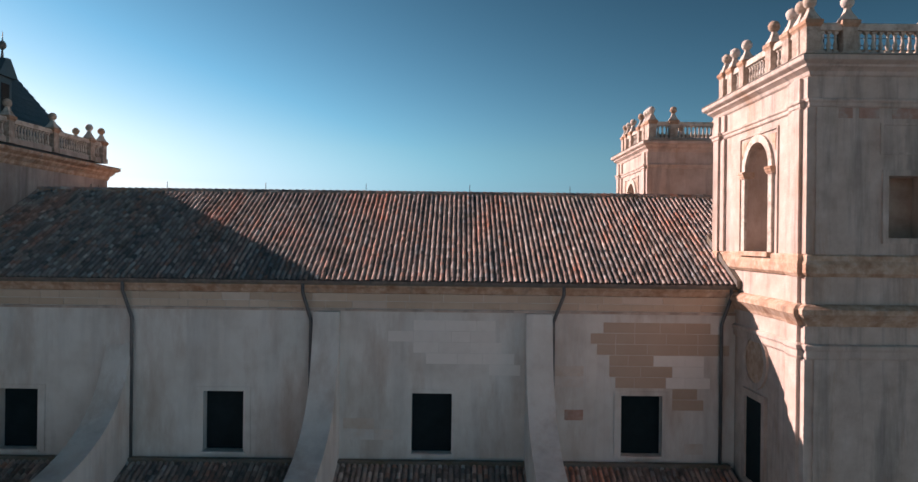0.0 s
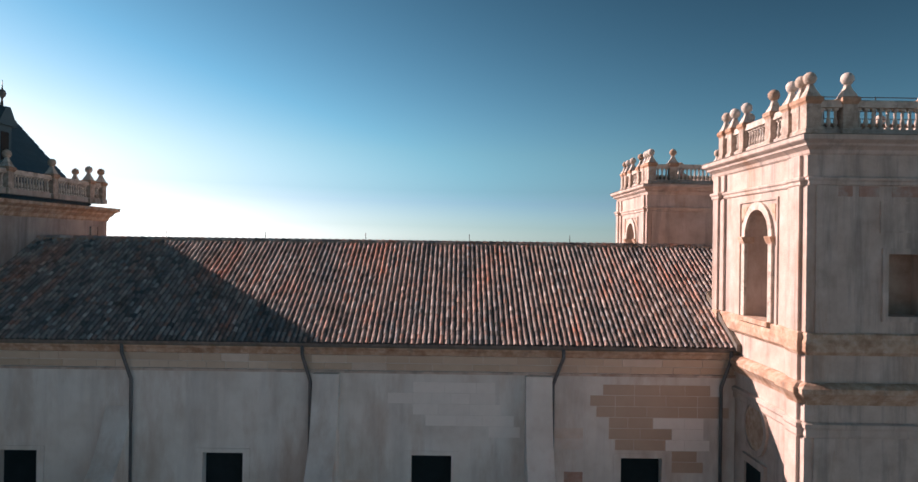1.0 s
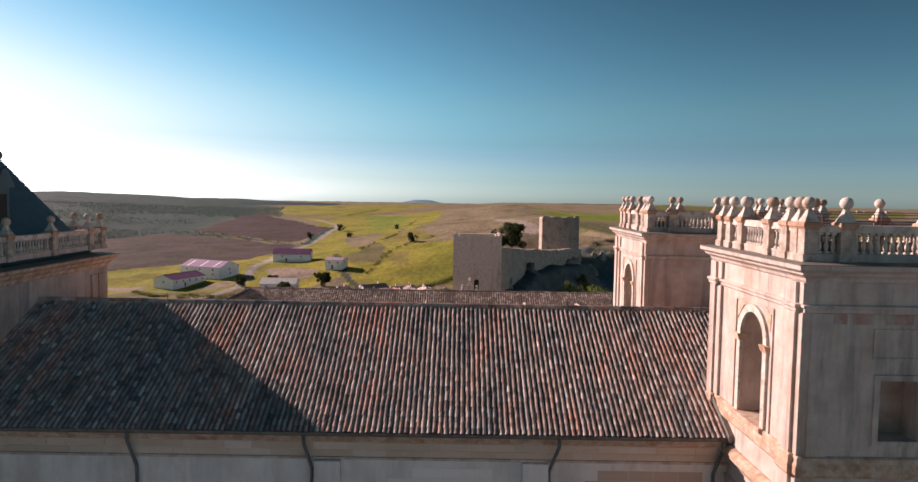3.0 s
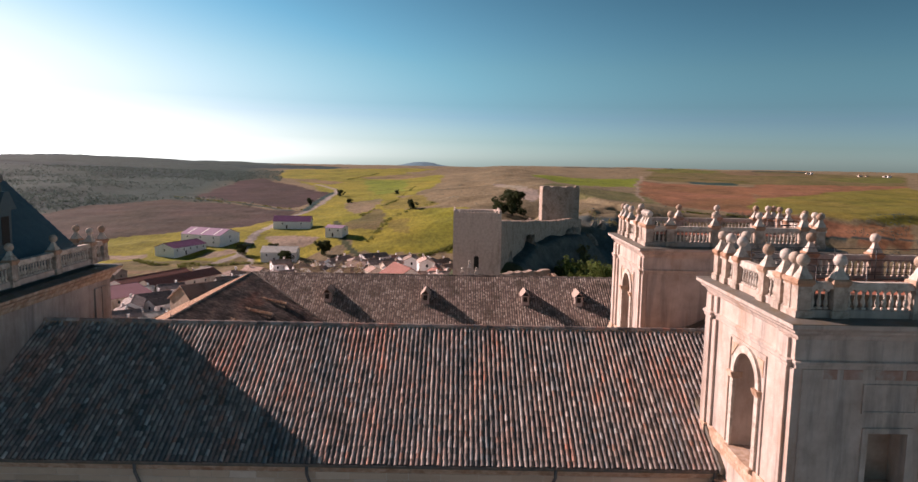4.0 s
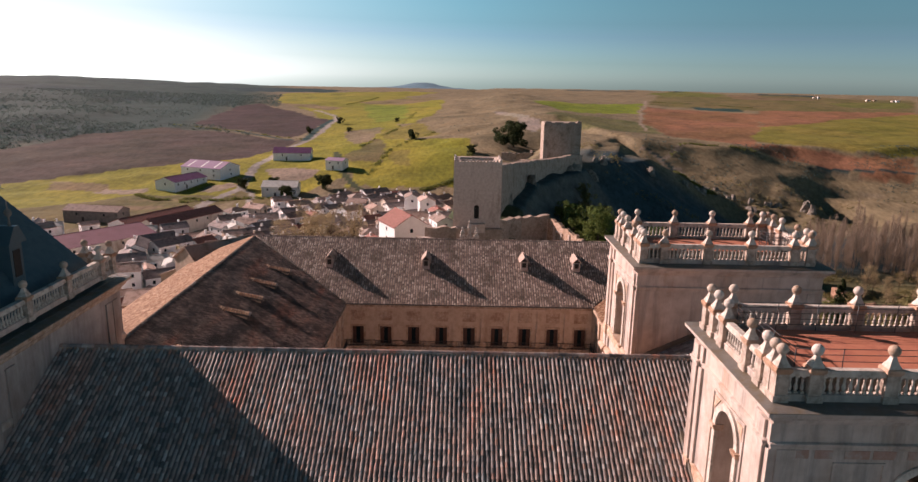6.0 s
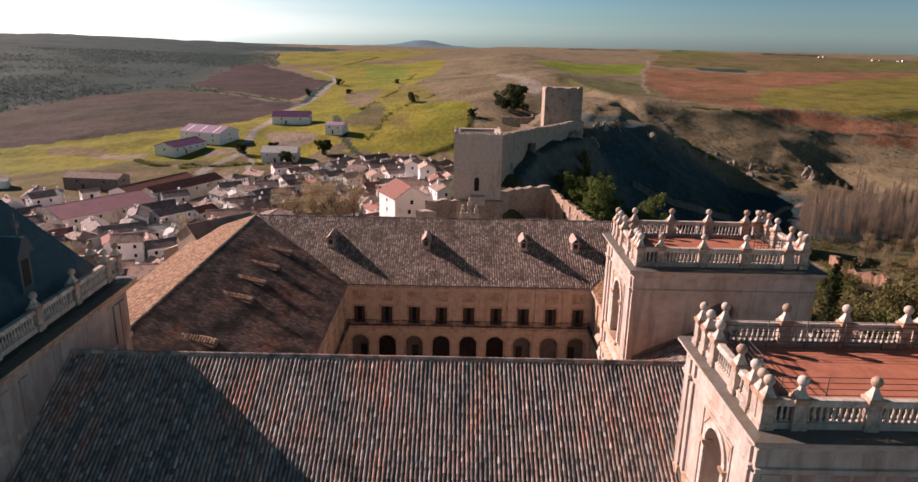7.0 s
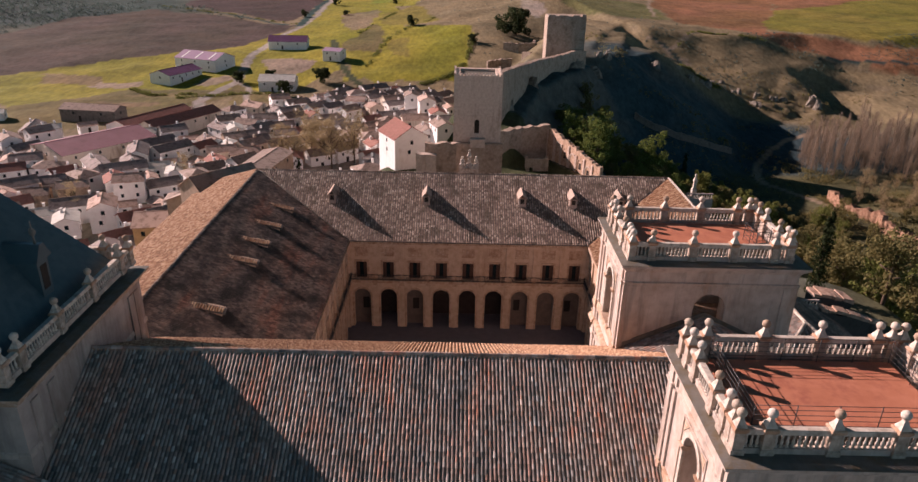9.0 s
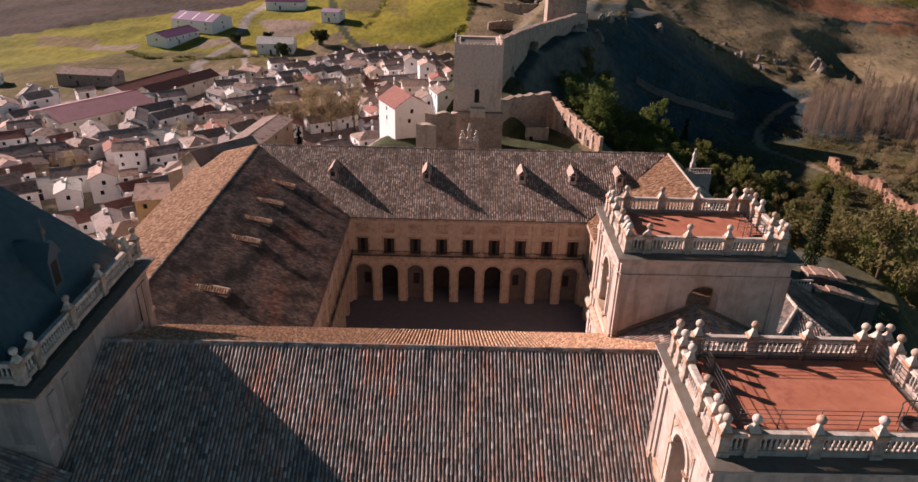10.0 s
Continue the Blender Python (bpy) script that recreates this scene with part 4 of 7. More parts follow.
EAVE, RIDGE = -0.6, 6.3
def walled_bay(parent, c, door):
    """A later wall that closes one arch, with a dark doorway in it."""
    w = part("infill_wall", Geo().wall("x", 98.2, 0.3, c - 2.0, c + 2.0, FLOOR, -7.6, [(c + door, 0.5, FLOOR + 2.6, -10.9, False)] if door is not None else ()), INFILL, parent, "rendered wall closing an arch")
    if door is not None:
        part("opening", Geo().box(c + door - 0.5, c + door + 0.5, 98.3, 98.34, FLOOR + 2.6, -10.9), DARK, w)


south = thing("cloister_wing", "far cloister wing with two arcaded storeys and tiled roof", "building", "cloister wings")
arcade(south, "x", 97.0, -16.5, 1)
for bay, door in ((0, 0.4), (2, 0.1), (6, -0.3), (7, None), (8, -0.4)):
    walled_bay(south, -16.5 + BAY * (bay + 0.5), door)
west = thing("cloister_wing", "cloister wing with brown tiled roof and five shed dormers", "building", "cloister wings")
arcade(west, "y", -16.5, 60.0, -1)
east_wing = thing("cloister_wing", "cloister wing beside the twin towers with hipped roof", "building", "cloister wings")
arcade(east_wing, "y", 20.5, 60.0, 1)

RX, RE, RY, OUT = -32.7, 34.9, 109.5, 122.6
inside_x0, inside_x1 = -16.2, 20.2
# far wing, inner slope: a trapezium from the inner eaves to the ridge
V = Vector((0, RY - 96.6, RIDGE - EAVE))
L, H = inside_x1 - inside_x0, V.length
quad = [(0, 0), (L, 0), (RE - inside_x0, H), (RX - inside_x0, H)]
shift = RX - inside_x0
tiled_slope(south, (RX, 96.6, EAVE), (RE - RX, 0, 0), V, TILE_FAR, pitch=0.36, row=0.42, width=0.25, length=0.5, segs=4, loose=1.5, inside=in_poly([(u - shift, v) for u, v in quad]), outline=[(u - shift, v) for u, v in quad], seed=21)
# far wing, outer slope and its hips
tiled_slope(south, (RE, OUT, EAVE), (RX - RE, 0, 0), (0, RY - OUT, RIDGE - EAVE), TILE_FAR, pitch=0.4, row=0.5, width=0.3, length=0.6, segs=3, seed=22)
ridge_tiles(south, (RX, RY, RIDGE + 0.05), (RE, RY, RIDGE + 0.05), TILE_FAR)
part("outer_wall", Geo().box(RX - 11, RE + 7.5, 109.5, OUT - 0.4, -20, EAVE - 0.25), CLOISTER, south)
hip = [(0, 0), (OUT - 100.0, 0), (OUT - RY, math.hypot(7.2, RIDGE - EAVE))]
tiled_slope(south, (RE + 7.2, 100.0, EAVE), (0, OUT - 100.0, 0), (-7.2, 0, RIDGE - EAVE), TILE_BACK, pitch=0.33, row=0.4, segs=3, inside=in_poly(hip[:2] + [(RY - 100.0, hip[2][1])]), outline=hip[:2] + [(RY - 100.0, hip[2][1])], seed=23)
ridge_tiles(south, (RE + 7.2, 100.0, EAVE + 0.1), (RE, RY, RIDGE + 0.1), TILE_FAR)
# west wing, inner slope up to its ridge
VW = Vector((RX - inside_x0, 0, RIDGE - EAVE))
HW = VW.length
Y_END = 52.0
wq = [(0, 0), (96.6 - Y_END, 0), (RY - Y_END, HW), (0, HW)]
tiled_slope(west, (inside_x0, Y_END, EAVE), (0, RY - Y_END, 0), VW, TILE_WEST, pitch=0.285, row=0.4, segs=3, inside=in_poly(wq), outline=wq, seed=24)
OW = -46.5
oq = [(0, 0), (OUT - Y_END, 0), (RY - Y_END, math.hypot(RX - OW, RIDGE - EAVE)), (0, math.hypot(RX - OW, RIDGE - EAVE))]
mirror = [(OUT - Y_END - u, v) for u, v in oq]
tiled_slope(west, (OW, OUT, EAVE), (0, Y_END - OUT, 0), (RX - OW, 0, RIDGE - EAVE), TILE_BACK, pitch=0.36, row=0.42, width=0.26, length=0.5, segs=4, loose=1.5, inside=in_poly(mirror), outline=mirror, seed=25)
ridge_tiles(west, (RX, Y_END, RIDGE + 0.05), (RX, RY, RIDGE + 0.05), TILE_FAR)
part("outer_wall", Geo().box(OW + 0.4, -21.6, Y_END, 122.6, -24, EAVE - 0.25), CLOISTER, west)
# valley between the two wings
part("valley_gutter", Geo().tube([(inside_x0, 96.6, EAVE + 0.05), (RX, RY, RIDGE + 0.05)], 0.09, 6), LEAD, west)
# east wing
VE = Vector((RE - inside_x1, 0, RIDGE - EAVE))
eq = [(0, 0), (96.6 - 58.0, 0), (RY - 58.0, VE.length), (0, VE.length)]
eq = [(RY - 58.0 - u, v) for u, v in eq]
ridge_tiles(east_wing, (RE, 60.0, RIDGE + 0.05), (RE, RY, RIDGE + 0.05), STONE_PALE, r=0.2)
tiled_slope(east_wing, (inside_x1, RY, EAVE), (0, 58.0 - RY, 0), VE, TILE_BACK, pitch=0.29, row=0.4, segs=3, inside=in_poly(eq), outline=eq, seed=26)
tiled_slope(east_wing, (RE + 9.0, 60.0, EAVE), (0, 42.0, 0), (-9.0, 0, RIDGE - EAVE), TILE_FAR, pitch=0.29, row=0.4, segs=3, seed=27)
part("outer_wall", Geo().box(25.6, RE + 8.5, 60.0, 122.0, -24, EAVE - 0.25), CLOISTER, east_wing)

# chimneys and dormers
for x in (-19.6, -4.75, 10.4, 18.5, 25.9):
    c = thing("chimney", "short rendered roof dormer with tiled cap on clay roof", "chimney", "chimneys on the far roof")
    y = 103.7
    zb = EAVE + (y - 96.6) * (RIDGE - EAVE) / (RY - 96.6)
    part("chimney_body", Geo().box(x - 0.55, x + 0.55, y - 0.55, y + 1.6, zb - 0.4, zb + 1.25), STONE_GREY, c)
    part("opening", Geo().box(x - 0.3, x + 0.3, y - 0.57, y - 0.54, zb + 0.35, zb + 1.1), DARK, c)
    cap = Geo().prism([(x - 0.78, zb + 1.15), (x - 0.72, zb + 1.08), (x, zb + 1.82), (x + 0.72, zb + 1.08), (x + 0.78, zb + 1.15), (x, zb + 2.0)], "y", y - 0.8, y + 2.9)
    part("cap", cap, TILE_FAR, c)
for x, y in ((-25.3, 66.2), (-25.1, 78.8), (-25.1, 84.8), (-25.0, 91.0), (-24.8, 98.2)):
    d = thing("shed_dormer", "low shed dormer with a short row of tiles on brown roof", "dormer", "dormers on the west roof")
    pitch = (RIDGE - EAVE) / (inside_x0 - RX)
    zb = EAVE + (inside_x0 - x) * pitch
    far_x = x - 3.6
    part("cheek", Geo().prism([(far_x, zb + 3.6 * pitch - 0.3), (x, zb - 0.4), (x, zb + 0.5), (far_x, zb + 1.25)], "y", y, y + 1.5), CLOISTER, d)
    part("opening", Geo().box(x, x + 0.04, y + 0.3, y + 1.2, zb - 0.05, zb + 0.46), DARK, d)
    tiled_slope(d, (far_x - 0.3, y - 0.15, zb + 1.36), (4.3, 0, -0.86), (0, 0.95, 0.22), TILE_BACK, pitch=0.3, width=0.25, seed=int(y))

# ---- the land ----
def sm(a, b, x):
    t = np.clip((x - a) / (b - a), 0, 1)
    return t * t * (3 - 2 * t)


def wave(x, y, s, k=0.0):
    return np.sin(x / s + 1.3 + k) * np.sin(y / (s * 1.17) + 0.4 + 2 * k) + 0.5 * np.sin((x + y) / (s * 0.43) + k) * np.sin((x - y) / (s * 0.61) + 1 + k)


def rim(x):
    return 470 + 122 * (1 - sm(85, 125, x)) + 28 * sm(140, 240, x) + 3 * np.sin(x / 17.0) + 60 * sm(260, 600, x)


def spur(x, y, ax, ay, bx, by, za, zb, r, slope):
    t = np.clip(((x - ax) * (bx - ax) + (y - ay) * (by - ay)) / ((bx - ax) ** 2 + (by - ay) ** 2), 0, 1)
    d = np.hypot(x - ax - t * (bx - ax), y - ay - t * (by - ay))
    return za + (zb - za) * t - slope * np.maximum(0, d - r)


TABLE = np.random.default_rng(77).uniform(-1, 1, (256, 256))


def relief(x, y, size, seed=0):
    """Smooth random relief, two octaves."""
    out = 0
    for k, amp in ((1.0, 0.7), (0.43, 0.3)):
        u, v = np.asarray(x, float) / (size * k) + 31.7 * seed, np.asarray(y, float) / (size * k) + 17.3 * seed
        i, j = np.floor(u).astype(int), np.floor(v).astype(int)
        fu, fv = u - i, v - j
        fu, fv = fu * fu * (3 - 2 * fu), fv * fv * (3 - 2 * fv)
        g = lambda p, q: TABLE[p % 256, q % 256]
        out = out + amp * ((g(i, j) * (1 - fu) + g(i + 1, j) * fu) * (1 - fv) + (g(i, j + 1) * (1 - fu) + g(i + 1, j + 1) * fu) * fv)
    return out


def height(x, y):
    """The lie of the land: valley with the village, castle spur, scarp, plateau and far hills."""
    x, y = np.asarray(x, float), np.asarray(y, float)
    west = np.interp(y, [-4000, -300, 150, 300, 360, 440, 605, 1000, 1400, 1700, 2300, 5000], [-60, -35, -29, -30, -30.5, -25, -19, -7, 2, 3, -12, -60])
    left = -x - 0.18 * y
    west = west + 12 * sm(120, 620, left) * sm(330, 800, y) * (1 - 0.9 * sm(1500, 2500, y)) + 4.5 * relief(x, y, 110, 1) * sm(60, 300, left) * sm(400, 700, y)
    plateau = np.interp(y, [200, 420, 700, 1000, 1500, 1800, 2400, 5000], [-17, -14, -9, -4, 6, 6, -10, -60]) + 2.2 * relief(x, y, 120, 2)
    floor = np.interp(y, [-4000, -200, 60, 160, 320, 420], [-80, -50, -42, -49, -50, -40]) + 26 * sm(230, 430, x)
    r = y - rim(x) + 3 * relief(x, y, 30, 3)
    wide = 96 + 142 * (1 - sm(85, 125, x))
    step = 0.03 + 0.12 * sm(225, 265, x)
    face = (1 - step) * np.clip((r + wide) / wide, 0, 1) ** 1.15 + step * sm(-13, 1, r)
    right = floor + (plateau - floor) * face
    w = sm(5, 75, x - 0.02 * y)
    z = west * (1 - w) + right * w
    hump = 15 * np.exp(-((x - 25 - 0.06 * (y - 400)) / 95.0) ** 2) * sm(330, 520, y) * (1 - sm(900, 1300, y))
    z = z + hump * (1 + 0.15 * relief(x, y, 40, 4))
    z = z + 1.6 * relief(x, y, 34, 11) * sm(105, 130, x) * sm(350, 375, y) * (1 - sm(-5, 25, r))
    # gully behind the crag and two ledges of the scarp
    gx = x - (222 - 0.18 * (y - 400)) + 3 * relief(x, y, 12, 23)
    z = z - 11 * sm(-9, -3, gx) * (1 - sm(0, 36, gx)) * sm(374, 392, y) * (1 - sm(428, 452, y))
    for foot, slant, drop in ((466, 0.30, 4.0), (446, 0.42, 3.0)):
        g = y - foot + slant * (x - 245) + 2.5 * relief(x, y, 20, 24)
        z = z - drop * (1 - sm(-3.0, 1.0, g)) * sm(-48, -12, g) * sm(222, 250, x)
    # broken rock along the upper edge of the ravine
    edge = np.exp(-((y - (372 + 0.28 * (x - 110))) / 26.0) ** 2) * sm(80, 105, x) * (1 - sm(205, 235, x))
    z = z + edge * (3.2 * np.abs(relief(x, y, 13, 25)) + 1.6 * relief(x, y, 6, 26) - 1.0)
    for s in ((11, 198, 26, 256, -9.6, -7.0, 4, 1.3), (26, 256, 56, 320, -7.0, -8.6, 3, 1.3), (-8, -40, -2, 112, -17.2, -17.2, 58, 0.7), (-2, 112, 10, 182, -17.2, -17.2, 30, 0.65), (9, 240, 32, 320, -4.0, -9.0, 4, 1.5), (44, 330, 72, 430, -9.0, -6.5, 13, 0.8), (72, 430, 98, 500, -6.5, -7.0, 14, 0.6), (60, 345, 102, 394, -8.5, -11.0, 7, 0.75), (102, 394, 133, 410, -11.0, -25.0, 7, 0.65), (133, 410, 165, 402, -25.0, -38.0, 6, 0.6), (40, 62, 62, 106, -16.0, -16.0, 14, 0.7), (66, 362, 88, 445, -8.5, -7.5, 15, 0.6), (38, 246, 62, 206, -24.0, -29.0, 8, 0.5), (62, 206, 84, 158, -29.0, -34.0, 9, 0.5)):
        q = spur(x, y, *s) + 1.2 * relief(x, y, 14, 5) * sm(150, 200, y)
        d = q - z
        z = np.where(d > 3, q, np.where(d < -3, z, z + (d + 3) ** 2 / 12))
    z = z + 0.8 * relief(x, y, 16, 6) * sm(140, 260, np.hypot(x, y))
    far = (27 * np.exp(-((x + 205) / 120.0) ** 2) + 11 * np.exp(-((x + 330) / 260.0) ** 2) + 6 * np.exp(-((x + 20) / 160.0) ** 2) + 3 * relief(x, y, 45, 18)) * np.exp(-((y - 4000) / 350.0) ** 2)
    return z + far


def ground_z(x, y):
    return float(height(x, y))


FIELDS, ROADS = [], []


def field(kind, *outline):
    """A field, yard or other patch of ground, by its outline in plan."""
    FIELDS.append((kind, list(outline)))


def way(half, kind, *line):
    """A track, lane or hedge foot along a line in plan."""
    ROADS.append((half, kind, list(line)))


field("crop", (-250, 376), (-178, 437), (-145, 502), (-118, 534), (-130, 711), (-282, 1123), (-185, 1214), (-81, 1151), (-57, 658), (-69, 574), (-65, 418), (-82, 366), (-108, 350), (-159, 358), (-183, 323), (-202, 301))
field("plough", (-420, 440), (-317, 482), (-306, 579), (-268, 638), (-217, 615), (-122, 552), (-135, 512), (-139, 469), (-178, 437), (-250, 376), (-330, 330))
field("dark_plough", (-257, 680), (-279, 878), (-272, 957), (-135, 732), (-130, 653), (-136, 576), (-201, 629))
field("crop", (-65, 418), (-69, 574), (-57, 658), (-48, 560), (-40, 509), (-47, 472), (-45, 429), (-51, 385), (-62, 372))
field("crop", (-57, 658), (-81, 1151), (-20, 1000), (-22, 760), (-40, 640))
field("green", (-123, 905), (-68, 943), (-55, 715), (-83, 693))
field("crop", (-47, 472), (-40, 509), (7, 494), (11, 467), (-1, 377), (-45, 374), (-51, 385), (-45, 429))
field("verge", (72, 600), (96, 660), (170, 670), (160, 540), (112, 527), (93, 556))
field("green", (86, 869), (277, 1074), (208, 820), (100, 694))
field("red_soil", (262, 991), (366, 858), (278, 650), (213, 503), (319, 483), (299, 449), (210, 483), (160, 525), (174, 670))
field("thin_crop", (285, 663), (603, 931), (432, 502), (320, 485), (216, 513))
field("rough", (415, 1470), (737, 1460), (861, 1337), (626, 968), (394, 925), (280, 1045))
field("red_soil", (366, 858), (394, 925), (626, 968), (603, 931), (285, 663))
field("rough", (-202, 301), (-183, 323), (-159, 358), (-104, 347), (-122, 315), (-144, 286), (-170, 251))
field("dirt", (-118, 419), (-102, 426), (-84, 418), (-92, 384), (-107, 384))
# yard soil is darkened to hold the shade of far wing and keep
field("yard", (-48, 118), (-52, 172), (-28, 200), (-22, 262), (4, 262), (26, 202), (38, 150), (20, 130), (14, 118))
field("town", (-185, 235), (-120, 120), (-62, 120), (-45, 170), (-22, 190), (-5, 240), (-8, 345), (-40, 352), (-75, 325), (-100, 300), (-140, 268))
field("rough", (-172, 300), (-160, 352), (-128, 356), (-123, 326), (-132, 300))
field("fallow", (-163, 338), (-150, 346), (-132, 345), (-134, 336))
field("tilth", (-168, 322), (-150, 326), (-136, 322), (-140, 314), (-160, 312))
field("rough", (-118, 366), (-112, 345), (-105, 318), (-88, 330), (-84, 352), (-98, 352))
field("dirt", (-138, 379), (-126, 386), (-121, 379), (-131, 364), (-139, 367))
field("dirt", (-190, 364), (-166, 370), (-162, 361), (-167, 353), (-186, 352))
field("fallow", (170, 262), (200, 268), (214, 252), (190, 240), (168, 246))
field("tilth", (206, 300), (252, 312), (262, 290), (222, 276))
field("sown", (170, 226), (205, 236), (220, 214), (180, 206))
field("fallow", (215, 255), (262, 268), (270, 240), (226, 232))
field("thicket", (-457, 1402), (-378, 1470), (-290, 1449), (-217, 1373), (-237, 1288), (-318, 1275), (-398, 1268))
field("crop", (-261, 1010), (-304, 1226), (-199, 1315), (-97, 1390), (-40, 1364), (-92, 1174), (-162, 1066), (-143, 771), (-188, 864))
field("fallow", (-240, 966), (-185, 940), (-143, 902), (-159, 862), (-215, 920))
field("crop", (-140, 758), (-162, 1066), (-82, 1043), (-67, 957), (-92, 728), (-102, 668), (-95, 590), (-115, 579), (-116, 498), (-126, 598), (-128, 667))
field("fallow", (-145, 1019), (-87, 1116), (-39, 1185), (-46, 1001), (-76, 966), (-124, 975))
field("green", (-129, 951), (-76, 948), (-65, 832), (-82, 742), (-94, 744))
field("thin_crop", (-67, 599), (-38, 640), (-14, 530), (-36, 510), (-56, 543))
field("dry", (-102, 616), (-71, 639), (-64, 532), (-80, 519))
field("rough", (-76, 466), (-63, 546), (-47, 465), (-47, 435), (-68, 444))
field("crop", (-48, 479), (-2, 471), (-2, 385), (-46, 382), (-50, 392), (-41, 422))
field("thin_crop", (-45, 469), (-31, 470), (-30, 416), (-40, 423))
field("fallow", (-227, 384), (-191, 373), (-184, 355), (-216, 361))
field("thicket", (500, 1760), (560, 1790), (552, 1700), (505, 1690))
field("thicket", (240, 1640), (400, 1600), (380, 1540), (270, 1560))
field("sown", (395, 1495), (575, 1792), (572, 1512), (494, 1362), (384, 1329))
field("tilth", (572, 1512), (634, 1429), (705, 1362), (611, 1258), (505, 1305))
field("sown", (612, 1180), (802, 1256), (698, 1090), (585, 1059))
field("scrub", (336, 1013), (389, 980), (366, 910), (320, 941))
field("thicket", (694, 1657), (781, 1560), (711, 1430), (620, 1466))
field("scree", (35, 696), (48, 676), (58, 582), (68, 577), (67, 552), (52, 513), (52, 561))
way(2.6, "lane", (-104, 290), (-116, 308), (-122, 325), (-121.5, 350), (-118, 372), (-122.5, 404), (-126, 428), (-125.7, 463), (-125, 510), (-120, 546), (-121, 617), (-127.5, 693), (-127, 733), (-140, 790), (-175, 860))
way(1.5, "lane", (-118, 372), (-108, 362), (-104, 340), (-98, 320))
way(1.6, "dirt", (150, 560), (172, 668), (210, 807), (217, 855), (262, 991), (300, 1150))
way(1.7, "dirt", (138, 430), (142, 438), (135, 443), (131, 449), (137, 454), (160, 486))
way(1.6, "dirt", (219, 364), (188, 357), (169, 347), (155, 333), (140, 311), (132, 293), (130, 281), (136, 272), (142, 260), (145, 251))
way(2.2, "scrub", (-135, 560), (-200, 622), (-270, 660))
way(3.0, "scrub", (-122, 552), (-130, 653), (-133, 735))
way(2.2, "yard", (-84, 480), (-76, 440), (-66, 404), (-56, 377), (-48, 361), (-41, 338))
way(1.0, "dirt", (121, 464), (127, 458), (131, 446), (133, 432), (128, 408), (121, 390))
way(1.3, "thicket", (126, 462), (130.5, 456), (134, 446), (136, 436))
way(1.6, "thicket", (239, 469), (262, 465), (299, 455), (340, 448))
SOIL = {"thin_crop": (0.195, 0.175, 0.04), "crop": (0.24, 0.228, 0.032), "green": (0.19, 0.235, 0.03), "plough": (0.078, 0.06, 0.05), "dark_plough": (0.066, 0.045, 0.043), "red_soil": (0.235, 0.125, 0.068),
        "rough": (0.15, 0.13, 0.055), "dirt": (0.30, 0.245, 0.185), "lane": (0.33, 0.305, 0.28), "tilth": (0.185, 0.135, 0.08), "fallow": (0.21, 0.165, 0.085), "sown": (0.135, 0.145, 0.04), "town": (0.35, 0.30, 0.26), "scrub": (0.024, 0.062, 0.060), "dry": (0.215, 0.178, 0.108), "rock": (0.20, 0.17, 0.135), "paving": (0.11, 0.095, 0.085), "meadow": (0.125, 0.115, 0.05), "far_haze": (0.145, 0.25, 0.32), "thicket": (0.020, 0.050, 0.055), "yard": (0.055, 0.07, 0.035), "bounce_ground": (0.42, 0.40, 0.385), "verge": (0.155, 0.152, 0.068), "scree": (0.30, 0.265, 0.22), "grove": (0.046, 0.078, 0.092)}


def many_inside(poly, x, y):
    hit = np.zeros(x.shape, bool)
    for (x0, y0), (x1, y1) in zip(poly, poly[1:] + poly[:1]):
        if y0 != y1:
            hit ^= ((y0 > y) != (y1 > y)) & (x < (x1 - x0) * (y - y0) / (y1 - y0) + x0)
    return hit


def line_gap(line, x, y):
    best = np.full(x.shape, 1e9)
    for (ax, ay), (bx, by) in zip(line, line[1:]):
        t = np.clip(((x - ax) * (bx - ax) + (y - ay) * (by - ay)) / ((bx - ax) ** 2 + (by - ay) ** 2), 0, 1)
        best = np.minimum(best, np.hypot(x - ax - t * (bx - ax), y - ay - t * (by - ay)))
    return best


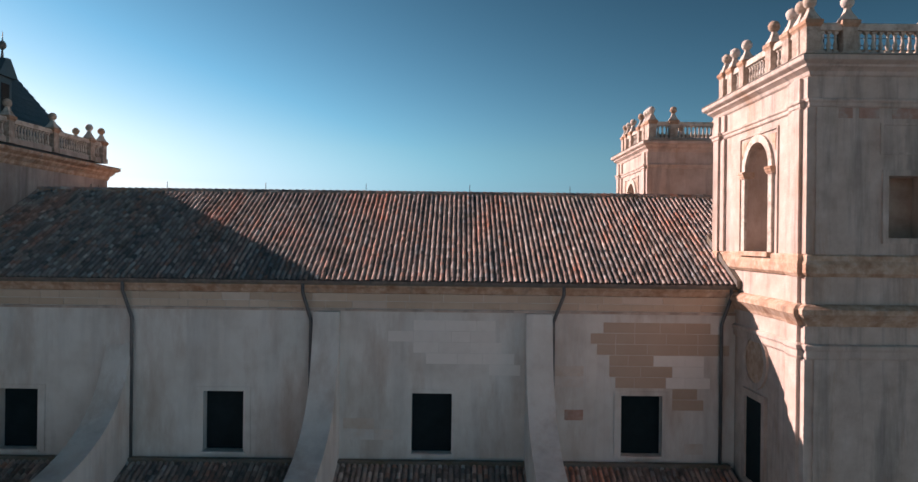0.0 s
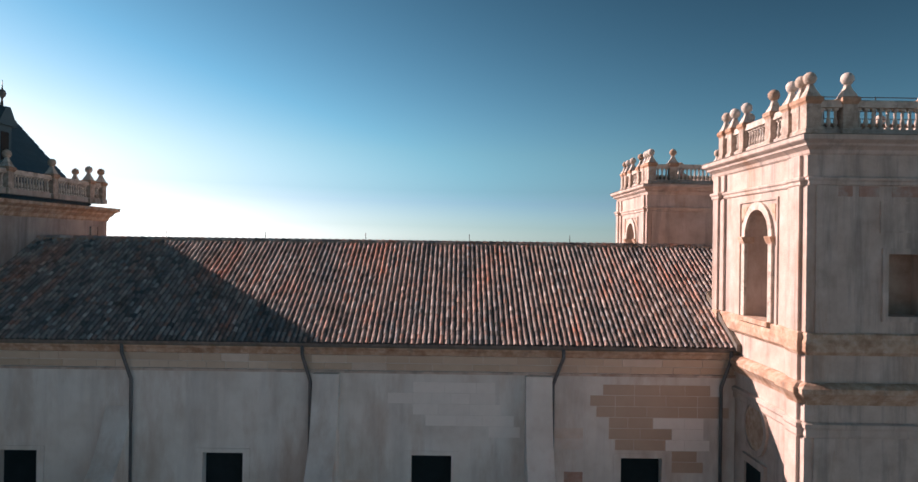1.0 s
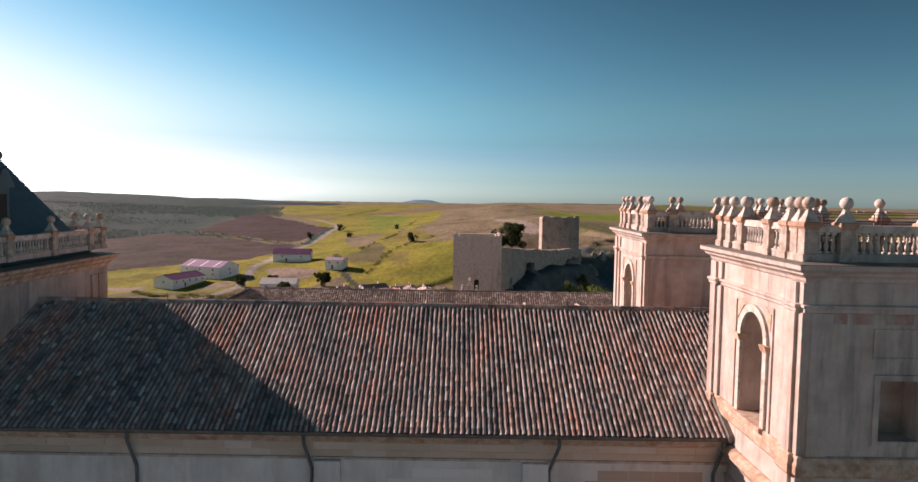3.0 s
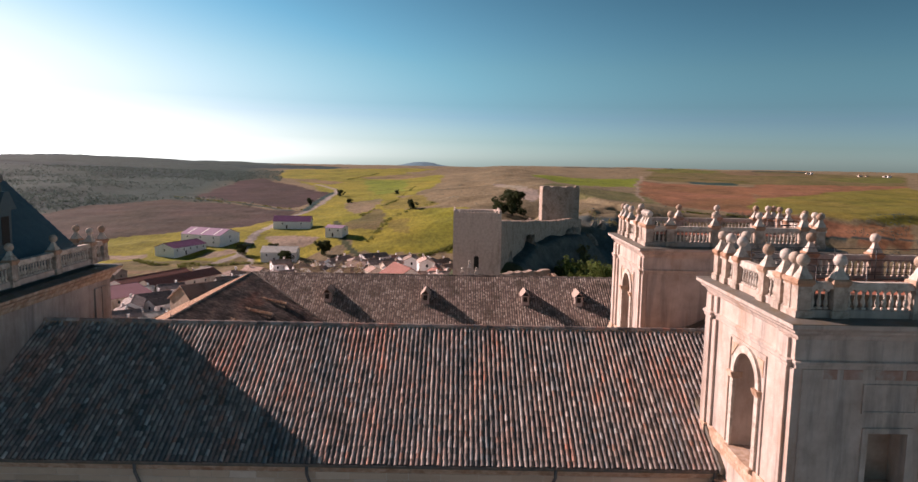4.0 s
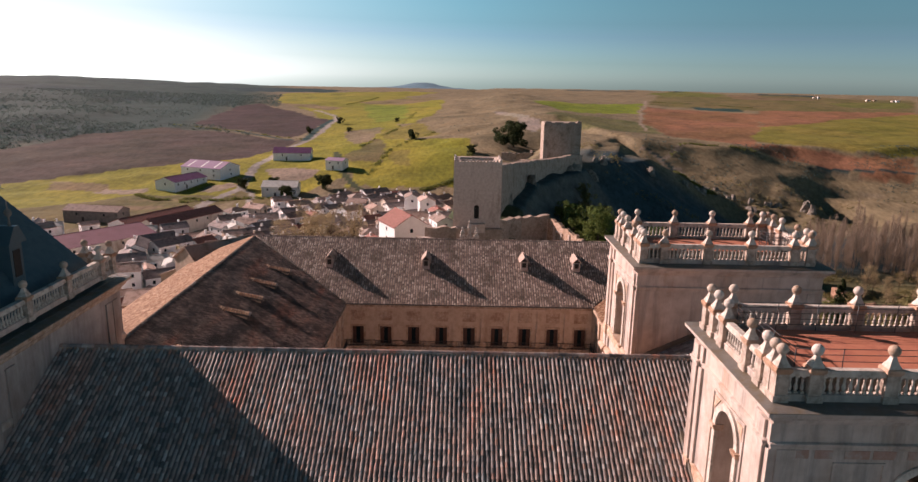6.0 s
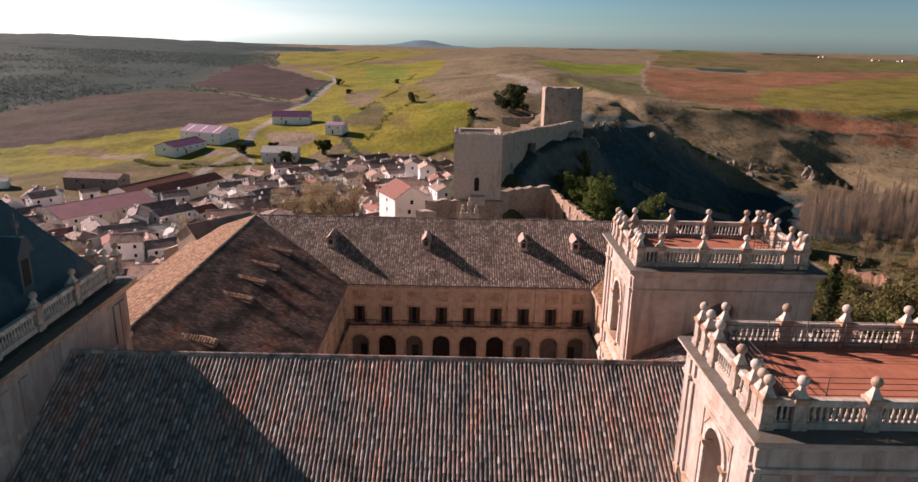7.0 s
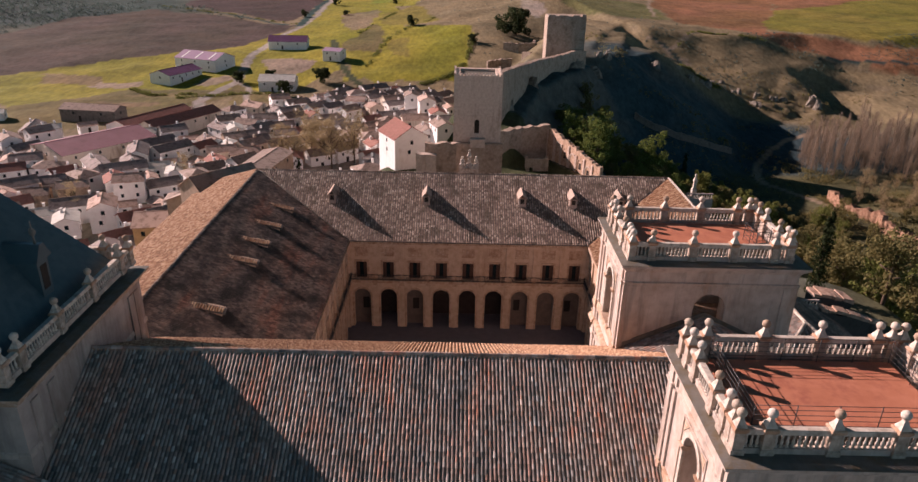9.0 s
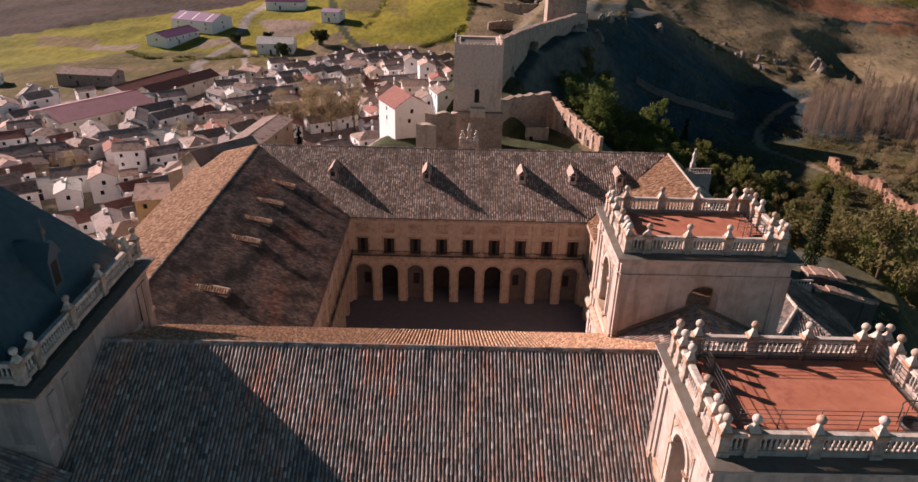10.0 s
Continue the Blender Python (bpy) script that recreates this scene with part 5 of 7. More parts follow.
def cover(x, y):
    """The ground's colour by plan: crops, soils, scrub, rock, with ravine shade and far haze painted in."""
    c = np.empty(x.shape + (3,))
    c[:] = SOIL["dry"]
    left = -x - 0.18 * y
    k = (sm(60, 160, left) * sm(430, 560, y))[..., None] * 0.95
    c = c * (1 - k) + np.array(SOIL["scrub"]) * k
    k = (sm(-0.10, 0.15, relief(x * 0.32, y * 0.65, 85, 15) + 0.35 * relief(x, y * 0.5, 22, 17)) * sm(60, 160, left) * sm(430, 560, y))[..., None] * 0.95
    c = c * (1 - k) + np.array(SOIL["thicket"]) * k
    # ravine plants, their dark blue also holding the ravine's shade
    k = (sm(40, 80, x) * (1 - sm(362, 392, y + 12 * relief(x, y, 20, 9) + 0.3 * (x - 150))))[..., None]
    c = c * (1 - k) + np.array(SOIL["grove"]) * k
    # castle slope in the same blue, painting its shade over scrub and rock
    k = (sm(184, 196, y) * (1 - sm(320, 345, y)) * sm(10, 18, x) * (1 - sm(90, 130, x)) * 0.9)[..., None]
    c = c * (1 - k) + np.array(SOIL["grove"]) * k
    k = (sm(66, 90, x - 0.25 * (y - 150)) * (1 - sm(285, 305, y + 8 * relief(x, y, 18, 12))) * sm(70, 100, y) * (0.75 + 0.25 * relief(x, y, 22, 13)))[..., None]
    c = c * (1 - k) + np.array(SOIL["meadow"]) * k
    # distance haze put into the colour of the farthest hills
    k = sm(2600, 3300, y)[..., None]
    c = c * (1 - k) + np.array(SOIL["far_haze"]) * k
    steep = np.hypot(height(x + 1.5, y) - height(x - 1.5, y), height(x, y + 1.5) - height(x, y - 1.5)) / 3.0
    k = (sm(0.62, 1.0, steep + 0.35 * relief(x, y, 7, 8)) * sm(135, 180, y) * 0.35)[..., None]
    c = c * (1 - k) + np.array(SOIL["rock"]) * k
    wx, wy = x + 2.0 * np.sin(y / 17) + 1.0 * np.sin(y / 5.0), y + 2.5 * np.sin(x / 14) + 1.2 * np.sin(x / 4.3)
    for kind, poly in FIELDS:
        hit = many_inside(poly, wx, wy)
        m = relief(x, y * 0.5, 34, 16)[hit][:, None]
        c[hit] = np.array(SOIL[kind]) * (1 + 0.30 * m * np.array((0.8, 0.45, 0.9)))
    for half, kind, line in ROADS:
        c[line_gap(line, x, y) < half] = SOIL[kind]
    c[(x > -89) & (x < 44) & (y < 116) & (y > -90)] = SOIL["paving"]
    # unseen pale ground, added to bounce sunlight onto the nave wall
    c[(np.abs(x + 5) < 110) & (y < 24) & (y > -90)] = SOIL["bounce_ground"]
    return c


def land():
    # rings round the foot of the walk, fine ahead, coarse behind
    fine = np.radians(np.linspace(-52, 52, 470))
    coarse = np.radians(np.linspace(54, 306, 64))
    ang = np.concatenate([fine, coarse])
    rad = np.concatenate([[0.0, 15.0, 40.0, 70.0], np.geomspace(90, 1500, 400), np.geomspace(1520, 4900, 30)])
    A, R = np.meshgrid(ang, rad)
    x, y = R * np.sin(A) - 1.3, R * np.cos(A) - 3.0
    z = height(x, y)
    n, m = x.shape
    i = np.arange(n * m).reshape(n, m)
    j = np.roll(i, -1, 1)
    F = np.stack([i[:-1], i[1:], j[1:], j[:-1]], -1).reshape(-1, 4)
    me = bpy.data.meshes.new("ground")
    me.vertices.add(n * m)
    me.vertices.foreach_set("co", np.stack([x, y, z], -1).ravel())
    me.loops.add(F.size)
    me.loops.foreach_set("vertex_index", F.ravel().astype(np.int32))
    me.polygons.add(len(F))
    me.polygons.foreach_set("loop_start", np.arange(0, F.size, 4, dtype=np.int32))
    me.polygons.foreach_set("use_smooth", np.ones(len(F), bool))
    me.update()
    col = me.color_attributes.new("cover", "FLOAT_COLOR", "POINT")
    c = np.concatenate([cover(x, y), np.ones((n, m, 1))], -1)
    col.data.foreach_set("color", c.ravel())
    mat = bpy.data.materials.new("soil_and_crops")
    mat.use_nodes = True
    nt = mat.node_tree
    b = nt.nodes["Principled BSDF"]
    b.inputs["Roughness"].default_value, b.inputs["Specular IOR Level"].default_value = 0.95, 0.11
    a = nt.nodes.new("ShaderNodeVertexColor")
    a.layer_name = "cover"
    w = coords(nt)
    patch = ramp(nt, grain(nt, w, 28.0, 8, 0.65), [(0.3, (0.60, 0.62, 0.60)), (0.5, (1.0, 1.0, 1.0)), (0.7, (1.25, 1.18, 1.1))])
    fine_grain = ramp(nt, grain(nt, coords(nt, (1, 0.35, 1)), 2.2, 6, 0.7), [(0.3, (0.62, 0.62, 0.62)), (0.7, (1.3, 1.3, 1.3))])
    nt.links.new(blend(nt, 1.0, blend(nt, 1.0, a.outputs[0], patch, "MULTIPLY"), fine_grain, "MULTIPLY"), b.inputs["Base Color"])
    bn = node(nt, "ShaderNodeBump", Strength=0.6, Distance=0.6)
    nt.links.new(grain(nt, w, 3.0, 6), bn.inputs["Height"])
    nt.links.new(bn.outputs[0], b.inputs["Normal"])
    me.materials.append(mat)
    tagged(new("ground", me), "rolling valley of green crops, ploughed red fields and scrub", "ground", kind="structure")


land()

# ---- the castle ----
castle = thing("castle_keep", "square rubble masonry castle tower with small battlements", "tower", "castle ruins")
g = Geo().wall("x", 171.0, 1.5, -1.1, 10.8, -20.0, 11.6, [(4.75, 0.62, -2.7, 0.2, True)])
g.wall("x", 183.0, -1.5, -1.1, 10.8, -20, 11.6).wall("y", -1.1, 1.5, 172.5, 181.5, -20, 11.6).wall("y", 10.8, -1.5, 172.5, 181.5, -20, 11.6)
part("wall", g, RUIN_PALE, castle)
part("roof_terrace", Geo().box(0.4, 9.3, 172.5, 181.5, 10.6, 11.0), LEAD, castle)
part("doorway", Geo().box(4.1, 5.4, 171.5, 171.6, -2.7, 0.9), DARK, castle)
part("door_corbel", Geo().block(3.2, 6.9, 169.2, 171.0, -5.9, -3.7, 0.12), RUIN_PALE, castle, "pale stone corbel below the doorway")
part("base", Geo().block(-1.6, 11.4, 169.6, 171.0, -20.0, -4.9, 0.25), RUIN, castle, "darker lower masonry of the keep")
part("string_course", Geo().block(-1.2, 10.9, 170.85, 171.0, 1.6, 1.85, 0.04), RUIN_PALE, castle)
for i in range(15):
    u = -1.0 + i * 0.8
    part("merlon", Geo().block(u, u + 0.45, 171.0, 171.5, 11.6, 12.1, 0.05), RUIN_PALE, castle)
    part("merlon", Geo().block(-1.1, -0.6, 171.2 + i * 0.78, 171.65 + i * 0.78, 11.6, 12.1, 0.05), RUIN_PALE, castle)
    part("merlon", Geo().block(10.3, 10.8, 171.2 + i * 0.78, 171.65 + i * 0.78, 11.6, 12.1, 0.05), RUIN_PALE, castle)


def ruin_wall(name, label, pts, thick, foot, seed, group="castle ruins", mat=None, broken=1.0):
    """A broken wall along (x, y, top) points, its crest uneven."""
    rng = random.Random(seed)
    ob = thing(name, label, "wall", group)
    for k, ((ax, ay, az), (bx, by, bz)) in enumerate(zip(pts, pts[1:])):
        n = max(2, int(math.hypot(bx - ax, by - ay) / 1.1))
        ux, uy = bx - ax, by - ay
        l = math.hypot(ux, uy)
        nx, ny = -uy / l * thick / 2, ux / l * thick / 2
        v, f = [], []
        for i in range(n + 1):
            t = i / n
            z = az + (bz - az) * t + (broken * rng.uniform(-0.5, 0.25) if 0 < i < n else 0)
            j = broken * rng.uniform(-0.12, 0.12)
            x, y = ax + ux * t, ay + uy * t
            v += [(x + nx, y + ny, foot), (x + nx * (1 + j), y + ny * (1 + j), z), (x - nx * (1 - j), y - ny * (1 - j), z + rng.uniform(-0.15, 0.1)), (x - nx, y - ny, foot)]
        for i in range(n):
            a, b = i * 4, i * 4 + 4
            f += [(a + q, a + (q + 1) % 4, b + (q + 1) % 4, b + q) for q in range(4)]
        f += [(3, 2, 1, 0), (n * 4, n * 4 + 1, n * 4 + 2, n * 4 + 3)]
        part("wall_stretch", Geo().add(v, f), mat or RUIN, ob)
    return ob


ruin_wall("curtain_wall", "broken rubble curtain wall behind the keep", [(10.8, 190, -6.8), (18, 197, -7.0), (26.8, 200, -6.9)], 1.8, -22, 1)
ruin_wall("curtain_wall", "low ruined wall beside the keep with worn coping", [(-7.9, 165, -3.6), (-4, 165.2, -3.5), (-0.3, 165.4, -3.6)], 1.6, -22, 3)
ruin_wall("curtain_wall", "broken end pier of the castle wall", [(-9.9, 163, -5.6), (-7.5, 162.8, -5.8), (-5.1, 163, -6.2)], 1.8, -22, 6, mat=RUIN_PALE)
hut = thing("outbuilding", "small roofless outbuilding with pale rubble walls inside the castle yard", "building", "castle ruins")
part("wall", Geo().wall("x", 185, 0.5, 19.2, 25.3, -22, -13.0, [(20.6, 0.5, -18.0, -15.6, False)]).wall("y", 19.2, 0.5, 185.5, 189, -22, -13.2).wall("y", 25.3, -0.5, 185.5, 189, -22, -13.4), RUIN, hut)


def arcaded_wall():
    """The sunlit flank of the castle yard: broken piers with blind arches between them, falling towards the church."""
    ob = thing("curtain_wall", "sunlit ochre rubble wall with blind arches and broken crest", "wall", "castle ruins")
    a, b = Vector((26.4, 199.5, 0)), Vector((37.8, 175.6, 0))
    n, length = 7, (b - a).length
    ob.matrix_basis = Matrix.Translation(a) @ Matrix.Rotation(math.atan2(b.y - a.y, b.x - a.x), 4, "Z")
    rng = random.Random(44)
    w = length / n
    for i in range(n):
        top = -7.5 - 5.2 * ((i + 0.5) / n) ** 1.15
        u0, u1 = i * w, i * w + w
        crest = [(u0, -24), (u1, -24)] + [(u1 - w * k / 5, top + rng.uniform(-0.35, 0.3) - 0.37 * (0.5 - k / 5)) for k in range(6)]
        part("back_wall", Geo().prism(crest, "y", -0.1, 0.9), RUBBLE_OCHRE, ob)
        part("pier", Geo().block(u0 + 0.05, u0 + 0.75, -0.38, -0.1, -24, top - rng.uniform(0.2, 1.6), 0.12), RUIN_PALE, ob)
        c, hw, spring = u0 + 0.4 + w / 2, w / 2 - 0.75, top - 3.4 + rng.uniform(-0.3, 0.3)
        part("blind_arch", Geo().archivolt("x", -0.1, -0.14, c, hw, 0.4, -24, spring, 10), RUIN_PALE if i % 2 else RUBBLE_OCHRE, ob)
        if i in (2, 4, 5):
            # dark sheet standing in for the shade of a hole
            part("dark_opening", Geo().box(c - 0.5, c + 0.5, -0.16, -0.11, spring - 1.6, spring + 0.2), DARK, ob)


RUBBLE_OCHRE = surface("ochre_rubble", [(0.36, 0.24, 0.17), (0.52, 0.37, 0.27), (0.66, 0.52, 0.41)], 0.6, stains=(0.30, 0.20, 0.14), stain_size=1.6, bump=0.9, bump_size=0.35)
arcaded_wall()
ruin_wall("curtain_wall", "castle wall stepping up to the second tower", [(12.4, 210, 6.3), (18, 232, 4.4), (24.5, 255, 2.2), (41, 299, -1.3), (53.5, 322, -2.0), (57.5, 325, -2.6)], 1.8, -20, 4)
for label, pts, foot in (("low ruined bailey wall on the castle hill", [(16, 398, -19.5), (24, 402, -18.2), (30, 401, -18.0)], -30),
                         ("roofless ruin with pale rubble walls on the hill", [(27, 434, -13.6), (36, 430, -13.0), (45, 428, -12.6), (46, 440, -12.4)], -24),
                         ("crumbled bailey wall beside the hilltop tree", [(34, 380, -11.4), (42, 372, -10.6), (47, 352, -9.2)], -26)):
    ruin_wall("bailey_wall", label, pts, 1.4, foot, 35)
second = thing("castle_tower", "ruined square castle tower on the rock", "tower", "castle ruins")
part("wall", Geo().block(39.6, 57.0, 326, 338, -16, 12.0, 0.3), RUIN, second)
for x, w, hh in ((40, 3, 0.6), (44.5, 4, 0.35), (51, 3, 0.5), (55, 1.8, 0.9)):
    part("broken_crest", Geo().block(x, x + w, 326.2, 327.6, 11.9, 12.0 + hh, 0.15), RUIN, second)

ROCK = surface("grey_limestone_rock", [(0.13, 0.12, 0.10), (0.23, 0.205, 0.175), (0.38, 0.345, 0.30)], 1.4, stains=(0.14, 0.125, 0.10), stain_size=2.5, bump=0.9, bump_size=0.7)


def rock_face(wide, high, deep, seed):
    """A crag: a fractured block, wider at the foot, standing on the origin."""
    rng = np.random.default_rng(seed)
    g = Geo()
    for k in range(4):
        cx, cy = rng.uniform(-0.5, 0.5) * wide, rng.uniform(-0.3, 0.3) * deep
        hh, r = high * rng.uniform(0.45, 1.0), wide * rng.uniform(0.22, 0.4)
        n, levels = 9, 5
        v = []
        for l in range(levels):
            t = l / (levels - 1)
            rr = r * (1.15 - 0.6 * t ** 1.6)
            v += [(cx + rr * (1 + rng.uniform(-0.28, 0.28)) * math.cos(6.283 * i / n) * 0.9, cy + rr * (deep / wide) * (1 + rng.uniform(-0.28, 0.28)) * math.sin(6.283 * i / n), hh * t * (1 + rng.uniform(-0.08, 0.08)) - 2.0 * (1 - t)) for i in range(n)]
        f = [(l * n + i, l * n + (i + 1) % n, l * n + n + (i + 1) % n, l * n + n + i) for l in range(levels - 1) for i in range(n)] + [tuple(range(levels * n - n, levels * n))]
        g.add(v, f)
    return g


for k, (x, y, wide, high, deep) in enumerate(((187, 400, 7, 8, 5), (206, 399, 7, 11, 6), (204, 390, 6, 9, 5), (160, 403, 6, 5, 4), (152, 416, 7, 4, 4), (140, 398, 6, 4, 4), (173, 404, 6, 5, 4), (128, 388, 5, 4, 4), (166, 392, 7, 4, 3),
                                               (62, 332, 6, 3.5, 5), (50, 313, 7, 5, 4), (40, 300, 6, 5, 3), (30, 277, 6, 5, 3), (25, 258, 6, 5, 3), (19, 240, 6, 6, 3), (16, 226, 6, 7, 4), (72, 348, 6, 4, 4), (52, 322, 5, 6, 4), (100, 372, 6, 3, 4))):
    r = thing("rock_outcrop", "weathered grey limestone crag on the slope", "rock", "crags of the ravine")
    part("crag", rock_face(wide, high, deep, 300 + k), ROCK, r)
    r.matrix_basis = pose(x, y, ground_z(x, y) - 0.42 * high, 0, 0, 37 * k)
    r.scale = (1.5, 1.3, 1.0)

# ---- the village ----
WHITE = surface("whitewash", [(0.80, 0.78, 0.765), (0.87, 0.86, 0.85), (0.90, 0.89, 0.88)], 1.2, stains=(0.52, 0.46, 0.40), stain_size=2.5, stain_bias=(0.60, 0.80), streaks=True, bump=0.1)
CREAM = surface("cream_render", [(0.62, 0.54, 0.45), (0.72, 0.64, 0.55)], 1.2, stains=(0.36, 0.28, 0.21), stain_size=2.5, streaks=True, bump=0.1)
EARTH = surface("earth_render", [(0.38, 0.29, 0.22), (0.48, 0.38, 0.29)], 1.2, stains=(0.28, 0.21, 0.16), stain_size=2.0, bump=0.2)
OCHRE = surface("ochre_render", [(0.52, 0.36, 0.19), (0.60, 0.43, 0.25)], 1.2, stains=(0.40, 0.28, 0.16), stain_size=2.0, bump=0.1)
ROOF_DARK = surface("dark_roof_tiles", [(0.20, 0.168, 0.16), (0.29, 0.245, 0.23), (0.38, 0.325, 0.305)], 0.7, pick="object", pick_mix=0.6, stains=(0.11, 0.092, 0.085), stain_size=1.5, bump=0.8, bump_size=0.25)
ROOF_BROWN = surface("brown_roof_tiles", [(0.25, 0.185, 0.155), (0.35, 0.27, 0.23), (0.46, 0.37, 0.32)], 0.7, pick="object", pick_mix=0.6, stains=(0.13, 0.10, 0.075), stain_size=1.5, bump=0.8, bump_size=0.25)
ROOF_RED = surface("red_roof_tiles", [(0.24, 0.105, 0.09), (0.33, 0.15, 0.12), (0.42, 0.23, 0.185)], 0.7, pick="object", pick_mix=0.6, stains=(0.22, 0.11, 0.08), stain_size=1.5, bump=0.8, bump_size=0.25)
ROOF_PINK = surface("faded_roof_tiles", [(0.44, 0.31, 0.25), (0.53, 0.39, 0.325), (0.60, 0.46, 0.395)], 0.7, pick="object", pick_mix=0.6, stains=(0.22, 0.15, 0.11), stain_size=1.5, bump=0.8, bump_size=0.25)
ROOF_MAROON = surface("maroon_sheet_roof", [(0.30, 0.155, 0.18), (0.36, 0.195, 0.22)], 2.0, rough=0.6, stains=(0.26, 0.14, 0.155), stain_size=4.0, bump=0.1)
ROOF_LILAC = surface("faded_lilac_sheet_roof", [(0.36, 0.25, 0.36), (0.42, 0.31, 0.42)], 2.0, rough=0.75, spec=0.15, bump=0.1)
RUBBLE_GREY = surface("grey_rubble", [(0.15, 0.135, 0.125), (0.24, 0.215, 0.195)], 0.8, stains=(0.10, 0.095, 0.085), stain_size=2.0, bump=0.8, bump_size=0.4)
RUBBLE_RED = surface("red_rubble", [(0.20, 0.11, 0.07), (0.33, 0.195, 0.13), (0.46, 0.31, 0.22)], 0.8, stains=(0.16, 0.11, 0.07), stain_size=2.0, bump=0.9, bump_size=0.5)
ROOF_PURPLE = surface("purple_sheet_roof", [(0.19, 0.088, 0.19), (0.245, 0.12, 0.235)], 2.0, rough=0.85, spec=0.1, stains=(0.18, 0.085, 0.145), stain_size=3.0, bump=0.1)
ROOF_GREY = surface("fibre_cement_roof", [(0.52, 0.53, 0.50), (0.64, 0.64, 0.60)], 1.5, stains=(0.42, 0.42, 0.37), stain_size=2.0, bump=0.2)


def house(label, w, l, h, rise, walls, roofing, windows=2, chimney=True, over=0.35, stripes=0, hipped=False, category="house", group="village houses", name="house"):
    """A gabled house, ridge along x, standing on the origin; its foot goes into the slope."""
    t = thing(name, label, category, group)
    a, b = w / 2, l / 2
    body = Geo()
    if hipped:
        body.box(-b, b, -a, a, -5.0, h)
    else:
        body.prism([(-a, -5.0), (a, -5.0), (a, h), (0, h + rise), (-a, h)], "x", -b, b)
    part("wall", body, walls, t)
    k = rise / a
    e = over
    g = Geo()
    if hipped:
        r = max(0.3, b - a)
        v = [(-b - e, -a - e, h - e * k), (b + e, -a - e, h - e * k), (b + e, a + e, h - e * k), (-b - e, a + e, h - e * k), (-r, 0, h + rise), (r, 0, h + rise)]
        g.add(v, [(0, 1, 5, 4), (1, 2, 5), (2, 3, 4, 5), (3, 0, 4), (3, 2, 1, 0)])
        part("roof", g, roofing, t)
    else:
        for s in (-1, 1):
            prof = [(0, h + rise), (s * (a + e), h - e * k), (s * (a + e), h - e * k + 0.16), (0, h + rise + 0.18)]
            part("roof_slope", Geo().prism(prof, "x", -b - e, b + e), roofing, t)
        part("ridge", Geo().tube([(-b - e, 0, h + rise + 0.16), (b + e, 0, h + rise + 0.16)], 0.11, 6), roofing, t)
    n = windows
    for floor in range(min(2, max(1, int(h // 2.8)))):
        z = h - 1.9 - 2.6 * floor
        for i in range(n):
            x = -b + l * (i + 0.5) / n
            for s in (-1, 1):
                part("window", Geo().box(x - 0.38, x + 0.38, s * a - 0.03, s * a + 0.03, z, z + 1.0), GLASS, t)
        for s in (-1, 1):
            part("window", Geo().box(s * b - 0.03, s * b + 0.03, -0.45 + 0.8 * floor, 0.4 + 0.8 * floor, z, z + 1.1), GLASS, t)
    if h < 6:
        part("door", Geo().box(-b + 0.9 + l * 0.3, -b + 1.9 + l * 0.3, -a - 0.04, -a + 0.02, -0.2, 2.05), DARK, t)
    if chimney:
        part("chimney", Geo().box(b * 0.4, b * 0.4 + 0.6, 0.5, 1.1, h + rise * 0.4, h + rise + 0.9).block(b * 0.4 - 0.06, b * 0.4 + 0.66, 0.44, 1.16, h + rise + 0.9, h + rise + 1.05, 0.03), walls, t)
    for i in range(stripes):
        x = -b + l * (i + 0.5) / stripes
        part("skylight", Geo().prism([(-a * 0.1, h + rise * 0.9 + 0.2), (-a * 0.95, h + rise * 0.05 + 0.2), (-a * 0.95, h + rise * 0.05 + 0.235), (-a * 0.1, h + rise * 0.9 + 0.235)], "x", x - 0.5, x + 0.5), WHITE, t, "pale translucent roof strip")
    return t


def stand(ob, x, y, turn, z=None):
    zz = ground_z(x, y) if z is None else z
    ob.matrix_basis = pose(x, y, zz, 0, 0, turn)
    return ob


# buildings that stand out
stand(house("large farm hall with faded maroon sheet roof", 21, 33, 4.5, 2.4, CREAM, ROOF_MAROON, 4, False, category="farm hall", name="farm_hall"), -126, 235, 55)
stand(house("long low farm building with maroon tiled roof", 12, 34, 4.2, 2.2, WHITE, ROOF_RED, 5, False, category="farm hall", name="farm_hall"), -122, 274, 66)
stand(house("row of terraced houses under red-brown roofs", 9, 34, 5.2, 2.0, CREAM, ROOF_RED, 6, True), -109, 270, 64)
stand(house("tall white house with red tile gable roof", 10.0, 11.5, 9.6, 3.0, WHITE, ROOF_RED, 1, False), -15.2, 190.5, 118, -17.6)
stand(house("ochre house with pale tiled roof", 9, 11, 9.0, 1.6, OCHRE, ROOF_PINK, 3, False), -60.0, 133.5, 12, -21.4)
stand(house("small tiled outbuilding against the cloister wing", 9, 12, 5.0, 2.6, EARTH, TILE_FAR, 1, False), -42.5, 120.0, 48, -5.0)
stand(house("long brown-roofed building below the cloister", 9, 34, 5.0, 1.1, EARTH, ROOF_BROWN, 4, False), -56.5, 186, 81, -22.6)
stand(house("tiled annexe against the cloister wing", 8, 15, 5.0, 1.6, EARTH, TILE_FAR, 2, False), -49.5, 131, 74, -10.2)
